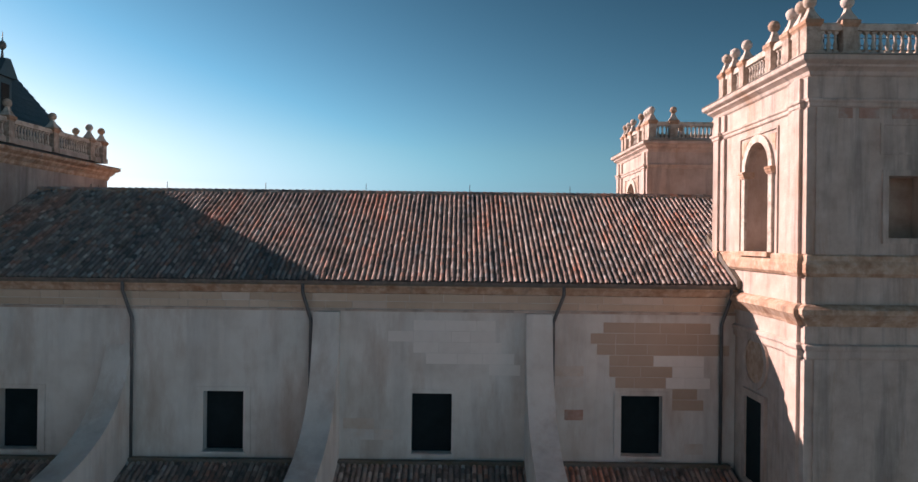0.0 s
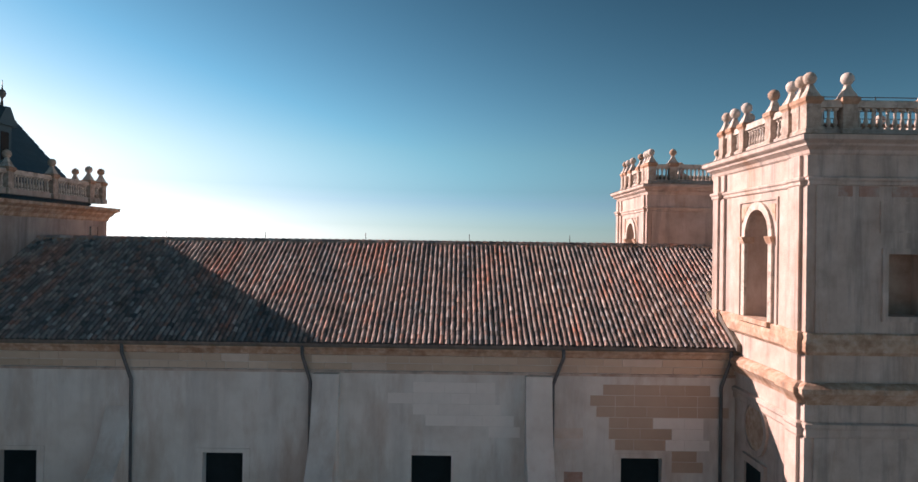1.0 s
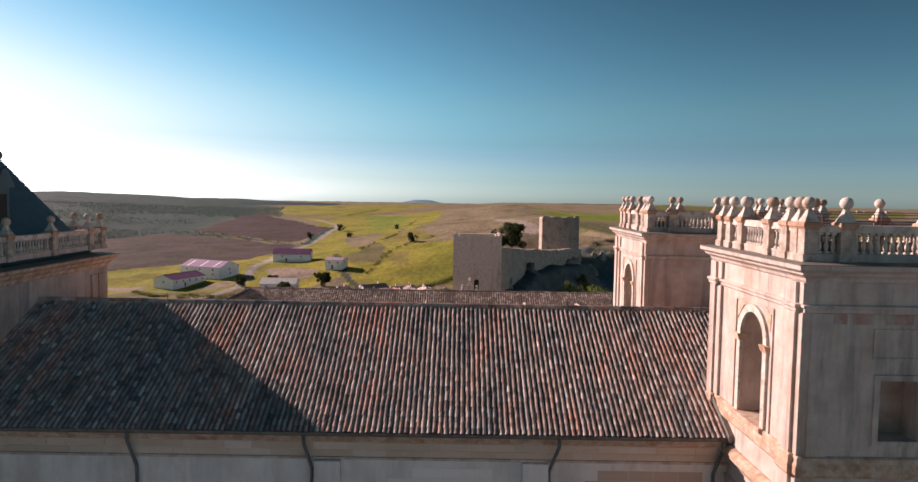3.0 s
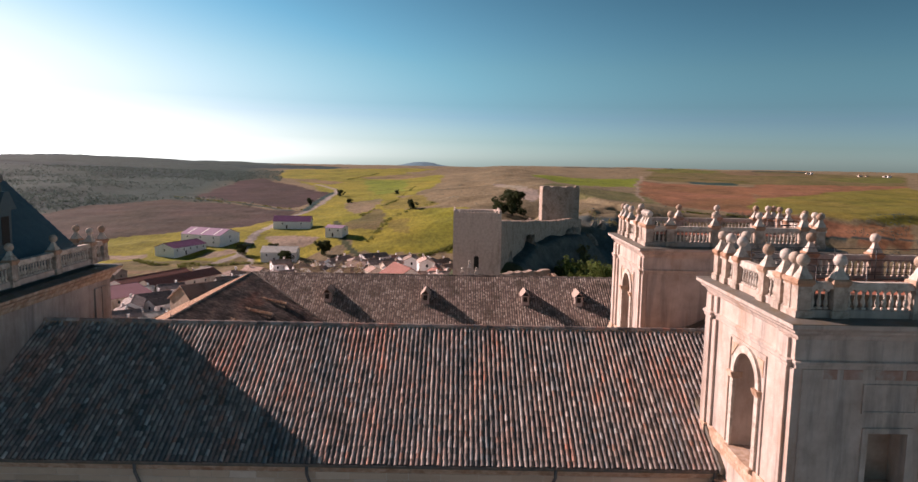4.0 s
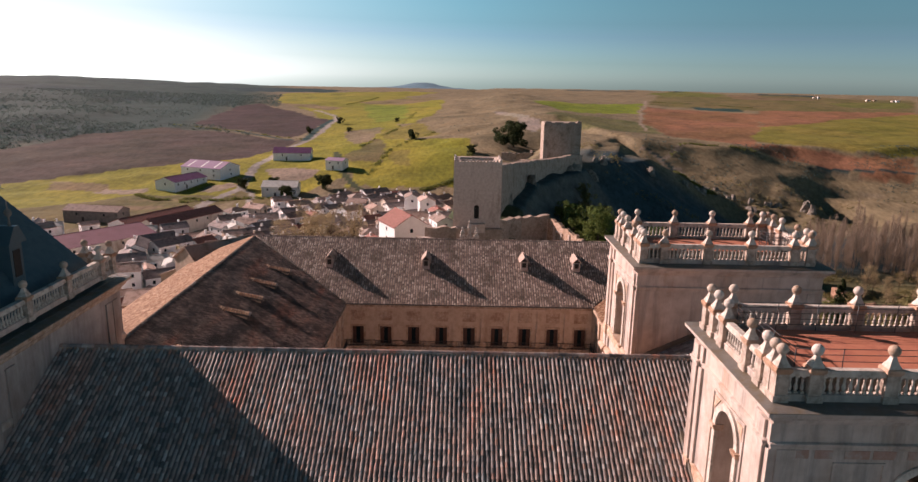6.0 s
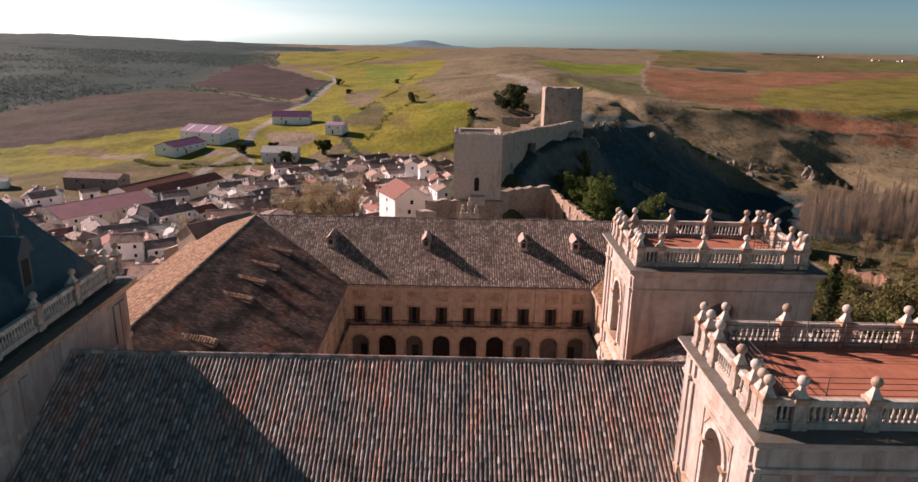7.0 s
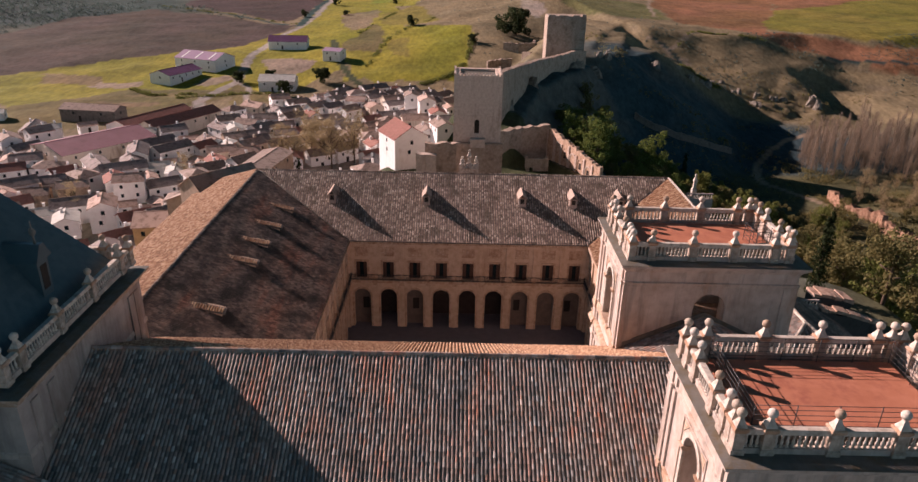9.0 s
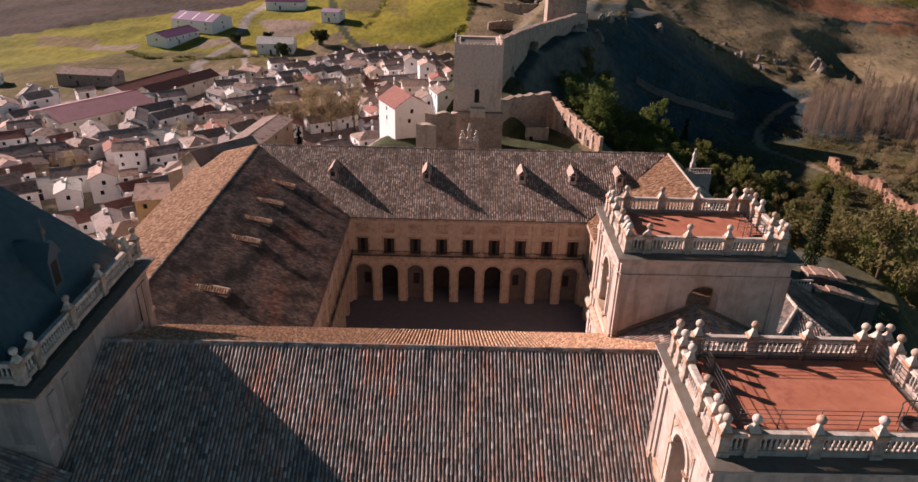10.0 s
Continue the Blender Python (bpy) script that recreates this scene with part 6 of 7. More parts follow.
stand(house("white farm shed with purple sheet roof", 13, 25, 4.2, 2.2, WHITE, ROOF_PURPLE, 5, False, category="shed", group="farm sheds", name="shed"), -151.5, 377.5, 70)
stand(house("big white farm shed with faded lilac roof and skylights", 18, 27, 5.6, 3.0, WHITE, ROOF_LILAC, 3, False, stripes=3, category="shed", group="farm sheds", name="shed"), -145, 405, -19)
stand(house("long purple-roofed farm shed beside the road", 11, 24, 4.6, 3.0, WHITE, ROOF_PURPLE, 2, False, category="shed", group="farm sheds", name="shed"), -109, 458, 4)
stand(house("white block house with lilac roof above the village", 9, 11, 5.2, 1.2, WHITE, ROOF_LILAC, 2, False), -73.5, 420, -14)
stand(house("white shed with grey fibre-cement roof", 12, 18, 5.0, 2.4, WHITE, ROOF_GREY, 3, False, category="shed", group="farm sheds", name="shed"), -93, 362, 3)
stand(house("ruined grey stone barn at the village edge", 9, 24, 4.6, 1.6, RUBBLE_GREY, ROOF_BROWN, 2, False, category="barn", name="barn"), -152, 287, -6)
stand(house("small white-roofed hut at the village edge", 6, 7, 3.2, 1.0, WHITE, ROOF_GREY, 1, False), -190, 282, 20)

kinds = [house("whitewashed village house with brown tile roof", 6.4, 8.6, 4.6, 1.5, WHITE, ROOF_BROWN),
         house("whitewashed village house with red tile roof", 6.0, 7.6, 4.2, 1.4, WHITE, ROOF_RED),
         house("cream village house with faded tile roof", 6.6, 9.4, 4.8, 1.5, CREAM, ROOF_PINK),
         house("earth-rendered village house with brown tile roof", 6.2, 7.8, 3.8, 1.3, EARTH, ROOF_BROWN, 1),
         house("two-storey white house with faded tile roof", 6.4, 8.0, 6.0, 1.5, WHITE, ROOF_PINK),
         house("low white outbuilding with pale tile roof", 4.4, 6.4, 2.8, 0.9, WHITE, ROOF_PINK, 1, False),
         house("white house with hipped brown roof", 7.0, 8.8, 4.8, 1.5, WHITE, ROOF_BROWN, hipped=True),
         house("grey-roofed white house among tiled ones", 5.6, 7.4, 4.2, 1.1, WHITE, ROOF_GREY, 1),
         house("white village house with blackened tile roof", 6.6, 9.0, 4.4, 1.4, WHITE, ROOF_DARK, 2),
         house("long white row house with dark tile roof", 6.4, 13.0, 5.0, 1.5, WHITE, ROOF_DARK, 3)]
TOWN = [(-182, 238), (-122, 128), (-66, 128), (-50, 175), (-26, 204), (-6, 214), (-3, 250), (-4, 338), (-40, 350), (-72, 318), (-98, 300), (-140, 266)]
KEEP_OFF = [(-126, 235, 17), (-122, 274, 15), (-109, 270, 14), (-133, 250, 12), (-115, 288, 12), (-15, 190, 11), (-61, 131, 10), (-57, 175, 8), (-56, 186, 8), (-56, 198, 8), (-117, 310, 5), (-111, 299, 5), (-152, 287, 10), (-45, 215, 13), (-104, 300, 6), (-118, 222, 12), (-100, 283, 9)]
rng = random.Random(11)
used = set()
ca, sa = math.cos(radians(33)), math.sin(radians(33))
for i in range(-34, 46):
    for j in range(-34, 46):
        u, v = i * 9.4 + rng.uniform(-1.4, 1.4) + (j % 2) * 4.0, j * 8.6 + rng.uniform(-1.2, 1.2) + (j // 3) * 1.6
        x, y = -80 + u * ca - v * sa, 230 + u * sa + v * ca
        k, skip, turn, lift = rng.choice((0, 0, 1, 2, 3, 4, 5, 6, 7, 8, 8, 9, 1, 5)), rng.random(), rng.choice((33, 33, 123, 33)) + rng.gauss(0, 13), rng.uniform(-1.0, 0.9)
        if not in_poly(TOWN)(x, y) or skip < 0.07 or any(math.hypot(x - a, y - b) < r for a, b, r in KEEP_OFF):
            continue
        m = pose(x, y, ground_z(x, y) + lift, 0, 0, turn)
        if k in used:
            copy_thing(kinds[k], m)
        else:
            kinds[k].matrix_basis = m
            used.add(k)
# terrace of houses climbing beside the castle
for x, y, k, turn in ((-14, 212, 0, 100), (-15, 226, 4, 98), (-11, 240, 0, 104), (-16, 256, 2, 12), (-8, 270, 1, 100), (-13, 285, 4, 100), (-20, 300, 0, 95)):
    copy_thing(kinds[k], pose(x, y, -24.0, 0, 0, turn))

for x, y, k, turn in ((703, 1402, 2, 10), (712, 1405, 4, 80), (768, 1331, 2, 5), (786, 1340, 3, 12), (782, 1277, 2, 30), (796, 1286, 4, 0)):
    copy_thing(kinds[k], pose(x, y, ground_z(x, y), 0, 0, turn)).scale = (0.8, 0.65, 0.5)

# chapel roof beside the far tower and terrace walls below it
chapel = thing("chapel", "low chapel with hipped clay tile roof beside the tower", "building")
C = [(27.4, 51.2, 5.6), (38.6, 51.2, 5.6), (38.6, 68.0, 5.6), (27.4, 68.0, 5.6)]
RA, RB = (33.0, 57.2, 9.0), (33.0, 68.0, 9.0)
part("wall", Geo().box(27.7, 38.3, 51.5, 67.8, -20, 5.5), STONE, chapel)
hyp = math.hypot(5.6, 3.4)
tiled_slope(chapel, C[0], (11.2, 0, 0), (0, 6.0, 3.4), TILE, seed=61, inside=in_poly([(0, 0), (11.2, 0), (5.6, 6.9)]), outline=[(0, 0), (11.2, 0), (5.6, 6.9)])
tiled_slope(chapel, C[3], (0, -16.8, 0), (5.6, 0, 3.4), TILE, seed=62, inside=in_poly([(0, 0), (16.8, 0), (10.8, hyp), (0, hyp)]), outline=[(0, 0), (16.8, 0), (10.8, hyp), (0, hyp)])
long_slope = [(0, 0), (16.8, 0), (16.8, 12.3), (6.0, 12.3), (0, 5.74)]
tiled_slope(chapel, (43.5, 51.2, 2.6), (0, 16.8, 0), (-10.5, 0, 6.4), TILE_WEST, seed=63, inside=in_poly(long_slope), outline=long_slope)
part("side_wall", Geo().box(38.3, 43.0, 51.6, 67.8, -20, 2.4), STONE_GREY, chapel)
for a, b in ((C[0], RA), (C[1], RA), (RA, RB)):
    ridge_tiles(chapel, (a[0], a[1], a[2] + 0.08), (b[0], b[1], b[2] + 0.08), STONE_PALE, r=0.2)
# wall shade and coping sunlight are put into these two rubble colours
RUBBLE_DARK = surface("shade_dark_rubble", [(0.055, 0.052, 0.052), (0.095, 0.088, 0.084)], 0.8, stains=(0.035, 0.035, 0.038), stain_size=1.6, bump=0.9, bump_size=0.4)
COPING = surface("sunlit_worn_coping", [(0.34, 0.22, 0.165), (0.47, 0.325, 0.25), (0.58, 0.43, 0.34)], 0.5, stains=(0.20, 0.14, 0.10), stain_size=0.9, bump=0.9, bump_size=0.3)


def garden_wall(label, pts, half, seed):
    """A terrace wall coloured for shade under a broken, overhanging coping of rubble coloured for sun."""
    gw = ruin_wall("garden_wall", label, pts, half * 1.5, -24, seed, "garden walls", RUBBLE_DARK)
    rng = random.Random(seed)
    for p, q in zip(pts, pts[1:]):
        p, q = Vector(p), Vector(q)
        d = (q - p).normalized()
        side = Vector((-d.y, d.x, 0)).normalized()
        at, n = 0.0, (q - p).length
        while at < n - 0.05:
            end = min(n, at + rng.uniform(0.8, 2.0))
            lift, tall = rng.uniform(-0.1, 0.06), rng.uniform(0.22, 0.36)
            v = []
            for h in (-0.12, tall):
                for u, w in ((at, -1), (end, -1), (end, 1), (at, 1)):
                    c = p + d * (u + rng.uniform(-0.05, 0.05)) + side * w * half * rng.uniform(0.82, 1.08)
                    v.append((c.x, c.y, c.z + lift + h + rng.uniform(-0.05, 0.05)))
            part("coping", Geo().add(v, [(3, 2, 1, 0), (4, 5, 6, 7), (0, 1, 5, 4), (1, 2, 6, 5), (2, 3, 7, 6), (3, 0, 4, 7)]), COPING, gw, "worn pink coping coloured as sunlit")
            at = end + rng.choice((0.02, 0.02, 0.25))
    return gw


garden_wall("garden wall coloured as shaded, its broken coping coloured as sunlit", [(45.2, 76, 0.75), (48.8, 76, -0.1), (51.8, 76, -1.0)], 0.75, 31)
garden_wall("low broken end of the garden wall", [(52.2, 76.3, -1.2), (54.3, 76.6, -1.75)], 0.45, 37)
garden_wall("upper garden wall coloured as shaded, its wide coping coloured as sunlit", [(45.4, 79.2, 1.25), (48.1, 79.2, 0.95), (50.5, 79.2, 0.35)], 1.3, 32)


def parapet(label, x0, x1, y, z, deep, tall):
    """A stretch of wall topped by short balusters under a rail."""
    t = thing("parapet", label, "wall", "parapets behind the towers")
    part("wall", Geo().box(x0, x1, y, y + deep, -22, z), STONE_GREY, t)
    part("rail", Geo().block(x0, x1, y + 0.05, y + 0.35, z + tall, z + tall + 0.18, 0.03), STONE_GREY, t)
    n = round((x1 - x0) / 0.42)
    for i in range(n):
        u = x0 + (x1 - x0) * (i + 0.5) / n
        part("baluster", Geo().lathe([(0.09, 0), (0.13, tall * 0.35), (0.06, tall * 0.7), (0.1, tall)], u, y + 0.2, z, 7), STONE_PALE, t)
    return t


parapet("short stone balustrade beside the chapel roof", 40.4, 44.5, 75.0, 1.3, 0.8, 0.7)
turret = parapet("corner terrace with balustrade behind the far roof", 39.9, 44.6, 114.0, 1.2, 0.5, 0.8)
part("pinnacle", Geo().square([(0.4, 0), (0.4, 0.6), (0.26, 0.8), (0.22, 1.8), (0.34, 2.0), (0.12, 2.9)], 42.4, 117.8, 1.2).lathe([(0.05, 0), (0.22, 0.2), (0.22, 0.38), (0.03, 0.6)], 42.4, 117.8, 4.0, 8), STONE_PALE, turret, "pale stone pinnacle with ball")
part("shaft", Geo().block(42.0, 42.8, 117.4, 118.2, -22, 1.22, 0.03), STONE_GREY, turret)
ruin_wall("boundary_wall", "winding red rubble boundary wall lit by the sun", [(149, 262, -46), (148, 254, -45), (149, 245, -45.5), (154, 235, -44.6), (152, 226, -46), (153, 216, -44.8), (156, 203, -45.5)], 1.9, -56, 33, "terrace walls", RUBBLE_RED, broken=2.6)
line = [(80, 312), (90, 310), (100, 309), (110, 309.5), (120, 312), (128, 315.5)]
steps = [(ax + (bx - ax) * k / 3, ay + (by - ay) * k / 3) for (ax, ay), (bx, by) in zip(line, line[1:]) for k in range(3)] + line[-1:]
ruin_wall("road_wall", "long retaining wall of the ravine road", [(x, y - 0.8, ground_z(x, y) + 2.3) for x, y in steps], 1.2, -58, 34, "terrace walls", RUBBLE_GREY)
crest = thing("roof_crest", "pale stone pinnacles crowning the far facade", "ornament")
for dx, hh in ((-1.25, 2.0), (0, 3.6), (1.25, 2.0)):
    part("pinnacle", Geo().square([(0.5, 0), (0.5, 0.5), (0.32, 0.7), (0.28, hh * 0.5), (0.4, hh * 0.55), (0.15, hh * 0.8)], 2.2 + dx, 122.0, 3.6).lathe([(0.05, 0), (0.24, 0.18), (0.24, 0.36), (0.03, 0.55)], 2.2 + dx, 122.0, 3.6 + hh * 0.8, 8), STONE_PALE, crest)
part("crest_base", Geo().block(0.5, 3.9, 121.4, 122.6, -1.0, 3.62, 0.1), STONE_PALE, crest)

# ---- trees and scrub ----
def leaf_mat(name, colours):
    m = surface(name, colours, 0.8, rough=0.8, pick="island", pick_mix=0.6, bump=0, spec=0.15)
    # leaves let some light through
    nt = m.node_tree
    skin, out = nt.nodes["Principled BSDF"], nt.nodes["Material Output"]
    through_leaf, mix = nt.nodes.new("ShaderNodeBsdfTranslucent"), nt.nodes.new("ShaderNodeMixShader")
    mix.inputs[0].default_value = 0.45
    nt.links.new(skin.inputs["Base Color"].links[0].from_socket, through_leaf.inputs[0])
    nt.links.new(skin.outputs[0], mix.inputs[1])
    nt.links.new(through_leaf.outputs[0], mix.inputs[2])
    nt.links.new(mix.outputs[0], out.inputs[0])
    return m


PINE = leaf_mat("pine_needles", [(0.10, 0.12, 0.035), (0.17, 0.19, 0.055), (0.24, 0.25, 0.085)])
OLIVE = leaf_mat("olive_leaves", [(0.14, 0.132, 0.055), (0.21, 0.188, 0.08), (0.285, 0.245, 0.11)])
GREEN = leaf_mat("fresh_leaves", [(0.085, 0.125, 0.035), (0.14, 0.18, 0.05), (0.20, 0.24, 0.07)])
CYPRESS = leaf_mat("cypress_leaves", [(0.022, 0.035, 0.015), (0.045, 0.06, 0.022)])
BUD = leaf_mat("spring_buds", [(0.30, 0.24, 0.145), (0.40, 0.32, 0.19), (0.44, 0.37, 0.21)])
TWIG = leaf_mat("bare_twigs", [(0.21, 0.16, 0.12), (0.31, 0.245, 0.185), (0.42, 0.34, 0.265)])
SCRUB = leaf_mat("scrub_leaves", [(0.075, 0.115, 0.105), (0.105, 0.145, 0.13), (0.135, 0.17, 0.15)])
HOLM = leaf_mat("holm_oak_leaves", [(0.03, 0.042, 0.02), (0.055, 0.07, 0.03), (0.085, 0.10, 0.045)])
BARK = surface("bark", [(0.09, 0.065, 0.045), (0.15, 0.11, 0.08)], 0.3, bump=0.6)


def leaves(name, centres, spread, per, size, material, rng):
    """Small leaf quads gathered round clump centres, as one mesh."""
    c = np.repeat(np.asarray(centres, float), per, 0)
    sp = np.repeat(np.broadcast_to(np.asarray(spread, float).reshape(-1, 1), (len(centres), 1)), per, 0)
    n = len(c)
    d = rng.normal(0, 1, (n, 3))
    d /= np.linalg.norm(d, axis=1, keepdims=True)
    p = c + d * sp * rng.uniform(0.35, 1.0, (n, 1)) ** 0.5
    a = rng.normal(0, 1, (n, 3))
    a /= np.linalg.norm(a, axis=1, keepdims=True)
    b = np.cross(a, d + 0.3 * rng.normal(0, 1, (n, 3)))
    b /= np.linalg.norm(b, axis=1, keepdims=True) + 1e-9
    s = size * rng.uniform(0.6, 1.3, (n, 1))
    quad = np.stack([p - a * s, p - b * s * 0.6, p + a * s, p + b * s * 0.6], 1).reshape(-1, 3)
    me = bpy.data.meshes.new(name)
    me.vertices.add(n * 4)
    me.vertices.foreach_set("co", quad.ravel())
    me.loops.add(n * 4)
    me.loops.foreach_set("vertex_index", np.arange(n * 4, dtype=np.int32))
    me.polygons.add(n)
    me.polygons.foreach_set("loop_start", np.arange(0, n * 4, 4, dtype=np.int32))
    me.materials.append(material)
    me.update()
    return me


def limbs(trunk_h, r, reach, count, rng, droop=0.2):
    g = Geo().tube([(0, 0, -1.0), (rng.normal(0, 0.1), rng.normal(0, 0.1), trunk_h * 0.5), (rng.normal(0, 0.25), rng.normal(0, 0.25), trunk_h)], r, 6)
    for i in range(count):
        a, z = rng.uniform(0, 6.28), trunk_h * rng.uniform(0.45, 0.98)
        l = reach * rng.uniform(0.5, 1.0)
        g.tube([(0, 0, z), (l * 0.5 * math.cos(a), l * 0.5 * math.sin(a), z + l * 0.35), (l * math.cos(a + 0.2), l * math.sin(a + 0.2), z + l * (0.75 - droop))], r * 0.35, 4)
    return g


def tree(kind, seed):
    rng = np.random.default_rng(seed)
    if kind == "pine":
        t = thing("pine_tree", "rounded green pine with dense clumped crown", "tree", "pines on the slope")
        h = 6.5 + rng.uniform(-1, 1.5)
        part("trunk", limbs(h * 0.7, 0.22, 2.0, 6, rng), BARK, t)
        cs = [(rng.normal(0, 1.35), rng.normal(0, 1.35), h * rng.uniform(0.2, 1.0)) for _ in range(26)] + [(0, 0, h * u) for u in (0.25, 0.42, 0.58, 0.72)]
        part("crown", leaves("crown", cs, [rng.uniform(0.6, 1.15) for _ in cs], 75, 0.22, PINE if seed % 2 else OLIVE, rng), None, t)
    elif kind == "cypress":
        t = thing("cypress", "slender dark green cypress", "tree")
        h = 13.0
        part("trunk", Geo().tube([(0, 0, -1), (0, 0, h * 0.6)], 0.2, 6), BARK, t)
        cs = [(rng.normal(0, 0.3), rng.normal(0, 0.3), h * (0.08 + 0.9 * k / 40)) for k in range(40)]
        part("crown", leaves("crown", cs, [1.25 * (1 - (k / 40) ** 1.6) + 0.12 for k in range(40)], 60, 0.2, CYPRESS, rng), None, t)
    elif kind == "round":
        t = thing("broadleaf_tree", "dense dark evergreen tree beside old walls", "tree")
        h = 9.0
        part("trunk", limbs(h * 0.5, 0.3, 2.4, 7, rng), BARK, t)
        cs = [(rng.normal(0, 1.9), rng.normal(0, 1.9), h * rng.uniform(0.12, 0.92)) for _ in range(46)]
        part("crown", leaves("crown", cs, [rng.uniform(0.9, 1.6) for _ in cs], 190, 0.28, HOLM, rng), None, t)
    elif kind == "oak":
        t = thing("broadleaf_tree", "bright green broadleaf tree on the castle slope", "tree", "trees below the castle")
        h = 12.0
        part("trunk", limbs(h * 0.55, 0.3, 3.0, 8, rng), BARK, t)
        cs = [(rng.normal(0, 1.7), rng.normal(0, 1.7), h * rng.uniform(0.2, 1.0)) for _ in range(46)]
        part("crown", leaves("crown", cs, [rng.uniform(0.8, 1.5) for _ in cs], 70, 0.25, GREEN, rng), None, t)
    elif kind == "bud":
        t = thing("budding_tree", "leafless tree with yellow-brown spring buds", "tree", "budding trees by the village")
        h = 14.5
        part("trunk", limbs(h * 0.6, 0.25, 4.0, 16, rng, -0.2), BARK, t)
        cs = [(rng.normal(0, 1.9), rng.normal(0, 1.9), h * rng.uniform(0.25, 1.0)) for _ in range(60)]
        part("crown", leaves("crown", cs, [rng.uniform(0.8, 1.5) for _ in cs], 95, 0.13, BUD, rng), None, t)
    elif kind == "poplar":
        t = thing("poplar", "tall bare grey-brown poplar", "tree", "bare poplar grove")
        h = 14.0 + rng.uniform(-2.5, 3.5)
        g = Geo().tube([(0, 0, -1), (0, 0, h * 0.6), (0.1, 0, h)], 0.14, 5)
        for i in range(70):
            a, z = rng.uniform(0, 6.28), h * rng.uniform(0.15, 0.95)
            l = (1 - z / h) * 2.2 + 0.7
            g.add([(0, 0, z), (l * 0.35 * math.cos(a), l * 0.35 * math.sin(a), z + l * 1.5), (0.04 * math.sin(a), -0.04 * math.cos(a), z)], [(0, 1, 2)])
            g.add([(0, 0, z), (l * 0.45 * math.cos(a + 0.3), l * 0.45 * math.sin(a + 0.3), z + l * 1.2), (0, 0, z + 0.06)], [(0, 1, 2)])
        part("trunk", g, TWIG, t)
        cs = [(rng.normal(0, 0.75) * (1.1 - u), rng.normal(0, 0.75) * (1.1 - u), h * u) for u in (rng.uniform(0.15, 0.97) for k in range(40))]
        part("crown", leaves("crown", cs, [1.1] * 40, 44, 0.10, TWIG, rng), None, t)
    return t


def plant(kind, places, variants, seed, size=1.0):
    rng = random.Random(seed)
    stock = [tree(kind, seed * 10 + i) for i in range(variants)]
    for n, (x, y) in enumerate(places):
        ob = stock[n % variants]
        m = pose(x, y, ground_z(x, y), 0, 0, rng.uniform(0, 360))
        if n >= variants:
            ob = copy_thing(ob, m)
        ob.matrix_basis = m
        ob.scale = (1, 1, 1)
        k = size * rng.uniform(0.8, 1.25)
        ob.scale = (k, k, k * rng.uniform(0.9, 1.15))


def scatter(poly, gap, seed):
    rng = random.Random(seed)
    xs, ys = [p[0] for p in poly], [p[1] for p in poly]
    inside, out = in_poly(poly), []
    y = min(ys)
    while y < max(ys):
        x = min(xs)
        while x < max(xs):
            px, py = x + rng.uniform(-0.45, 0.45) * gap, y + rng.uniform(-0.45, 0.45) * gap
            if inside(px, py):
                out.append((px, py))
            x += gap
        y += gap
    return out


plant("pine", scatter([(46, 205), (52, 252), (70, 262), (104, 240), (100, 195), (66, 165), (48, 180)], 7.8, 1), 4, 3)
plant("pine", scatter([(92, 152), (88, 172), (110, 200), (140, 190), (150, 150), (126, 124)], 7.6, 2), 4, 5)
plant("pine", scatter([(100, 205), (110, 235), (140, 240), (142, 205)], 10, 7), 2, 6)
plant("oak", [(34.3, 198.5), (37.2, 195), (40.2, 192.5), (39, 187.5), (55.5, 190), (61.5, 187), (58, 184), (41, 242), (50, 233), (61, 210)], 3, 12, 0.95)
plant("pine", scatter([(66, 208), (58, 200), (72, 168), (84, 158), (94, 166), (88, 180)], 6.0, 14), 3, 15)
plant("pine", scatter([(30, 214), (35, 246), (48, 288), (62, 302), (64, 270), (54, 250), (42, 226)], 11, 16), 2, 17)
plant("pine", [(78, 112), (84, 121), (91, 127), (80, 129), (96, 136), (73, 122), (88, 112), (99, 146), (70, 131)], 3, 33, 1.55)
plant("cypress", [(64.6, 111.6)], 1, 1)
plant("cypress", [(-47, 198), (97, 284), (103, 270), (88, 262)], 1, 34, 0.75)
plant("round", [(37, 470)], 1, 2, 1.7)
plant("round", [(-72, 372), (-86, 346), (-101, 377), (-116, 371)], 1, 19, 0.75)
plant("round", [(-96, 613), (-60, 679), (-129, 604), (-117, 691), (-34, 512), (8, 446)], 2, 22, 0.6)
plant("bud", [(-60, 232), (-55, 228), (-50, 232), (-45, 229), (-40, 233), (-35, 229), (-52, 238), (-42, 224)], 3, 4)
plant("bud", [(-84, 205), (-100, 172), (-107, 182)], 2, 8, 0.55)
plant("pine", scatter([(150, 165), (160, 235), (190, 262), (235, 270), (240, 200), (190, 165)], 17, 25), 3, 26, 0.9)
plant("bud", scatter([(150, 240), (165, 275), (225, 285), (255, 280), (250, 225), (205, 215)], 10.5, 27), 3, 28, 0.6)
plant("poplar", scatter([(158, 318), (156, 288), (180, 288), (205, 282), (250, 316), (240, 345), (210, 352), (179, 340)], 4.6, 4), 5, 9)

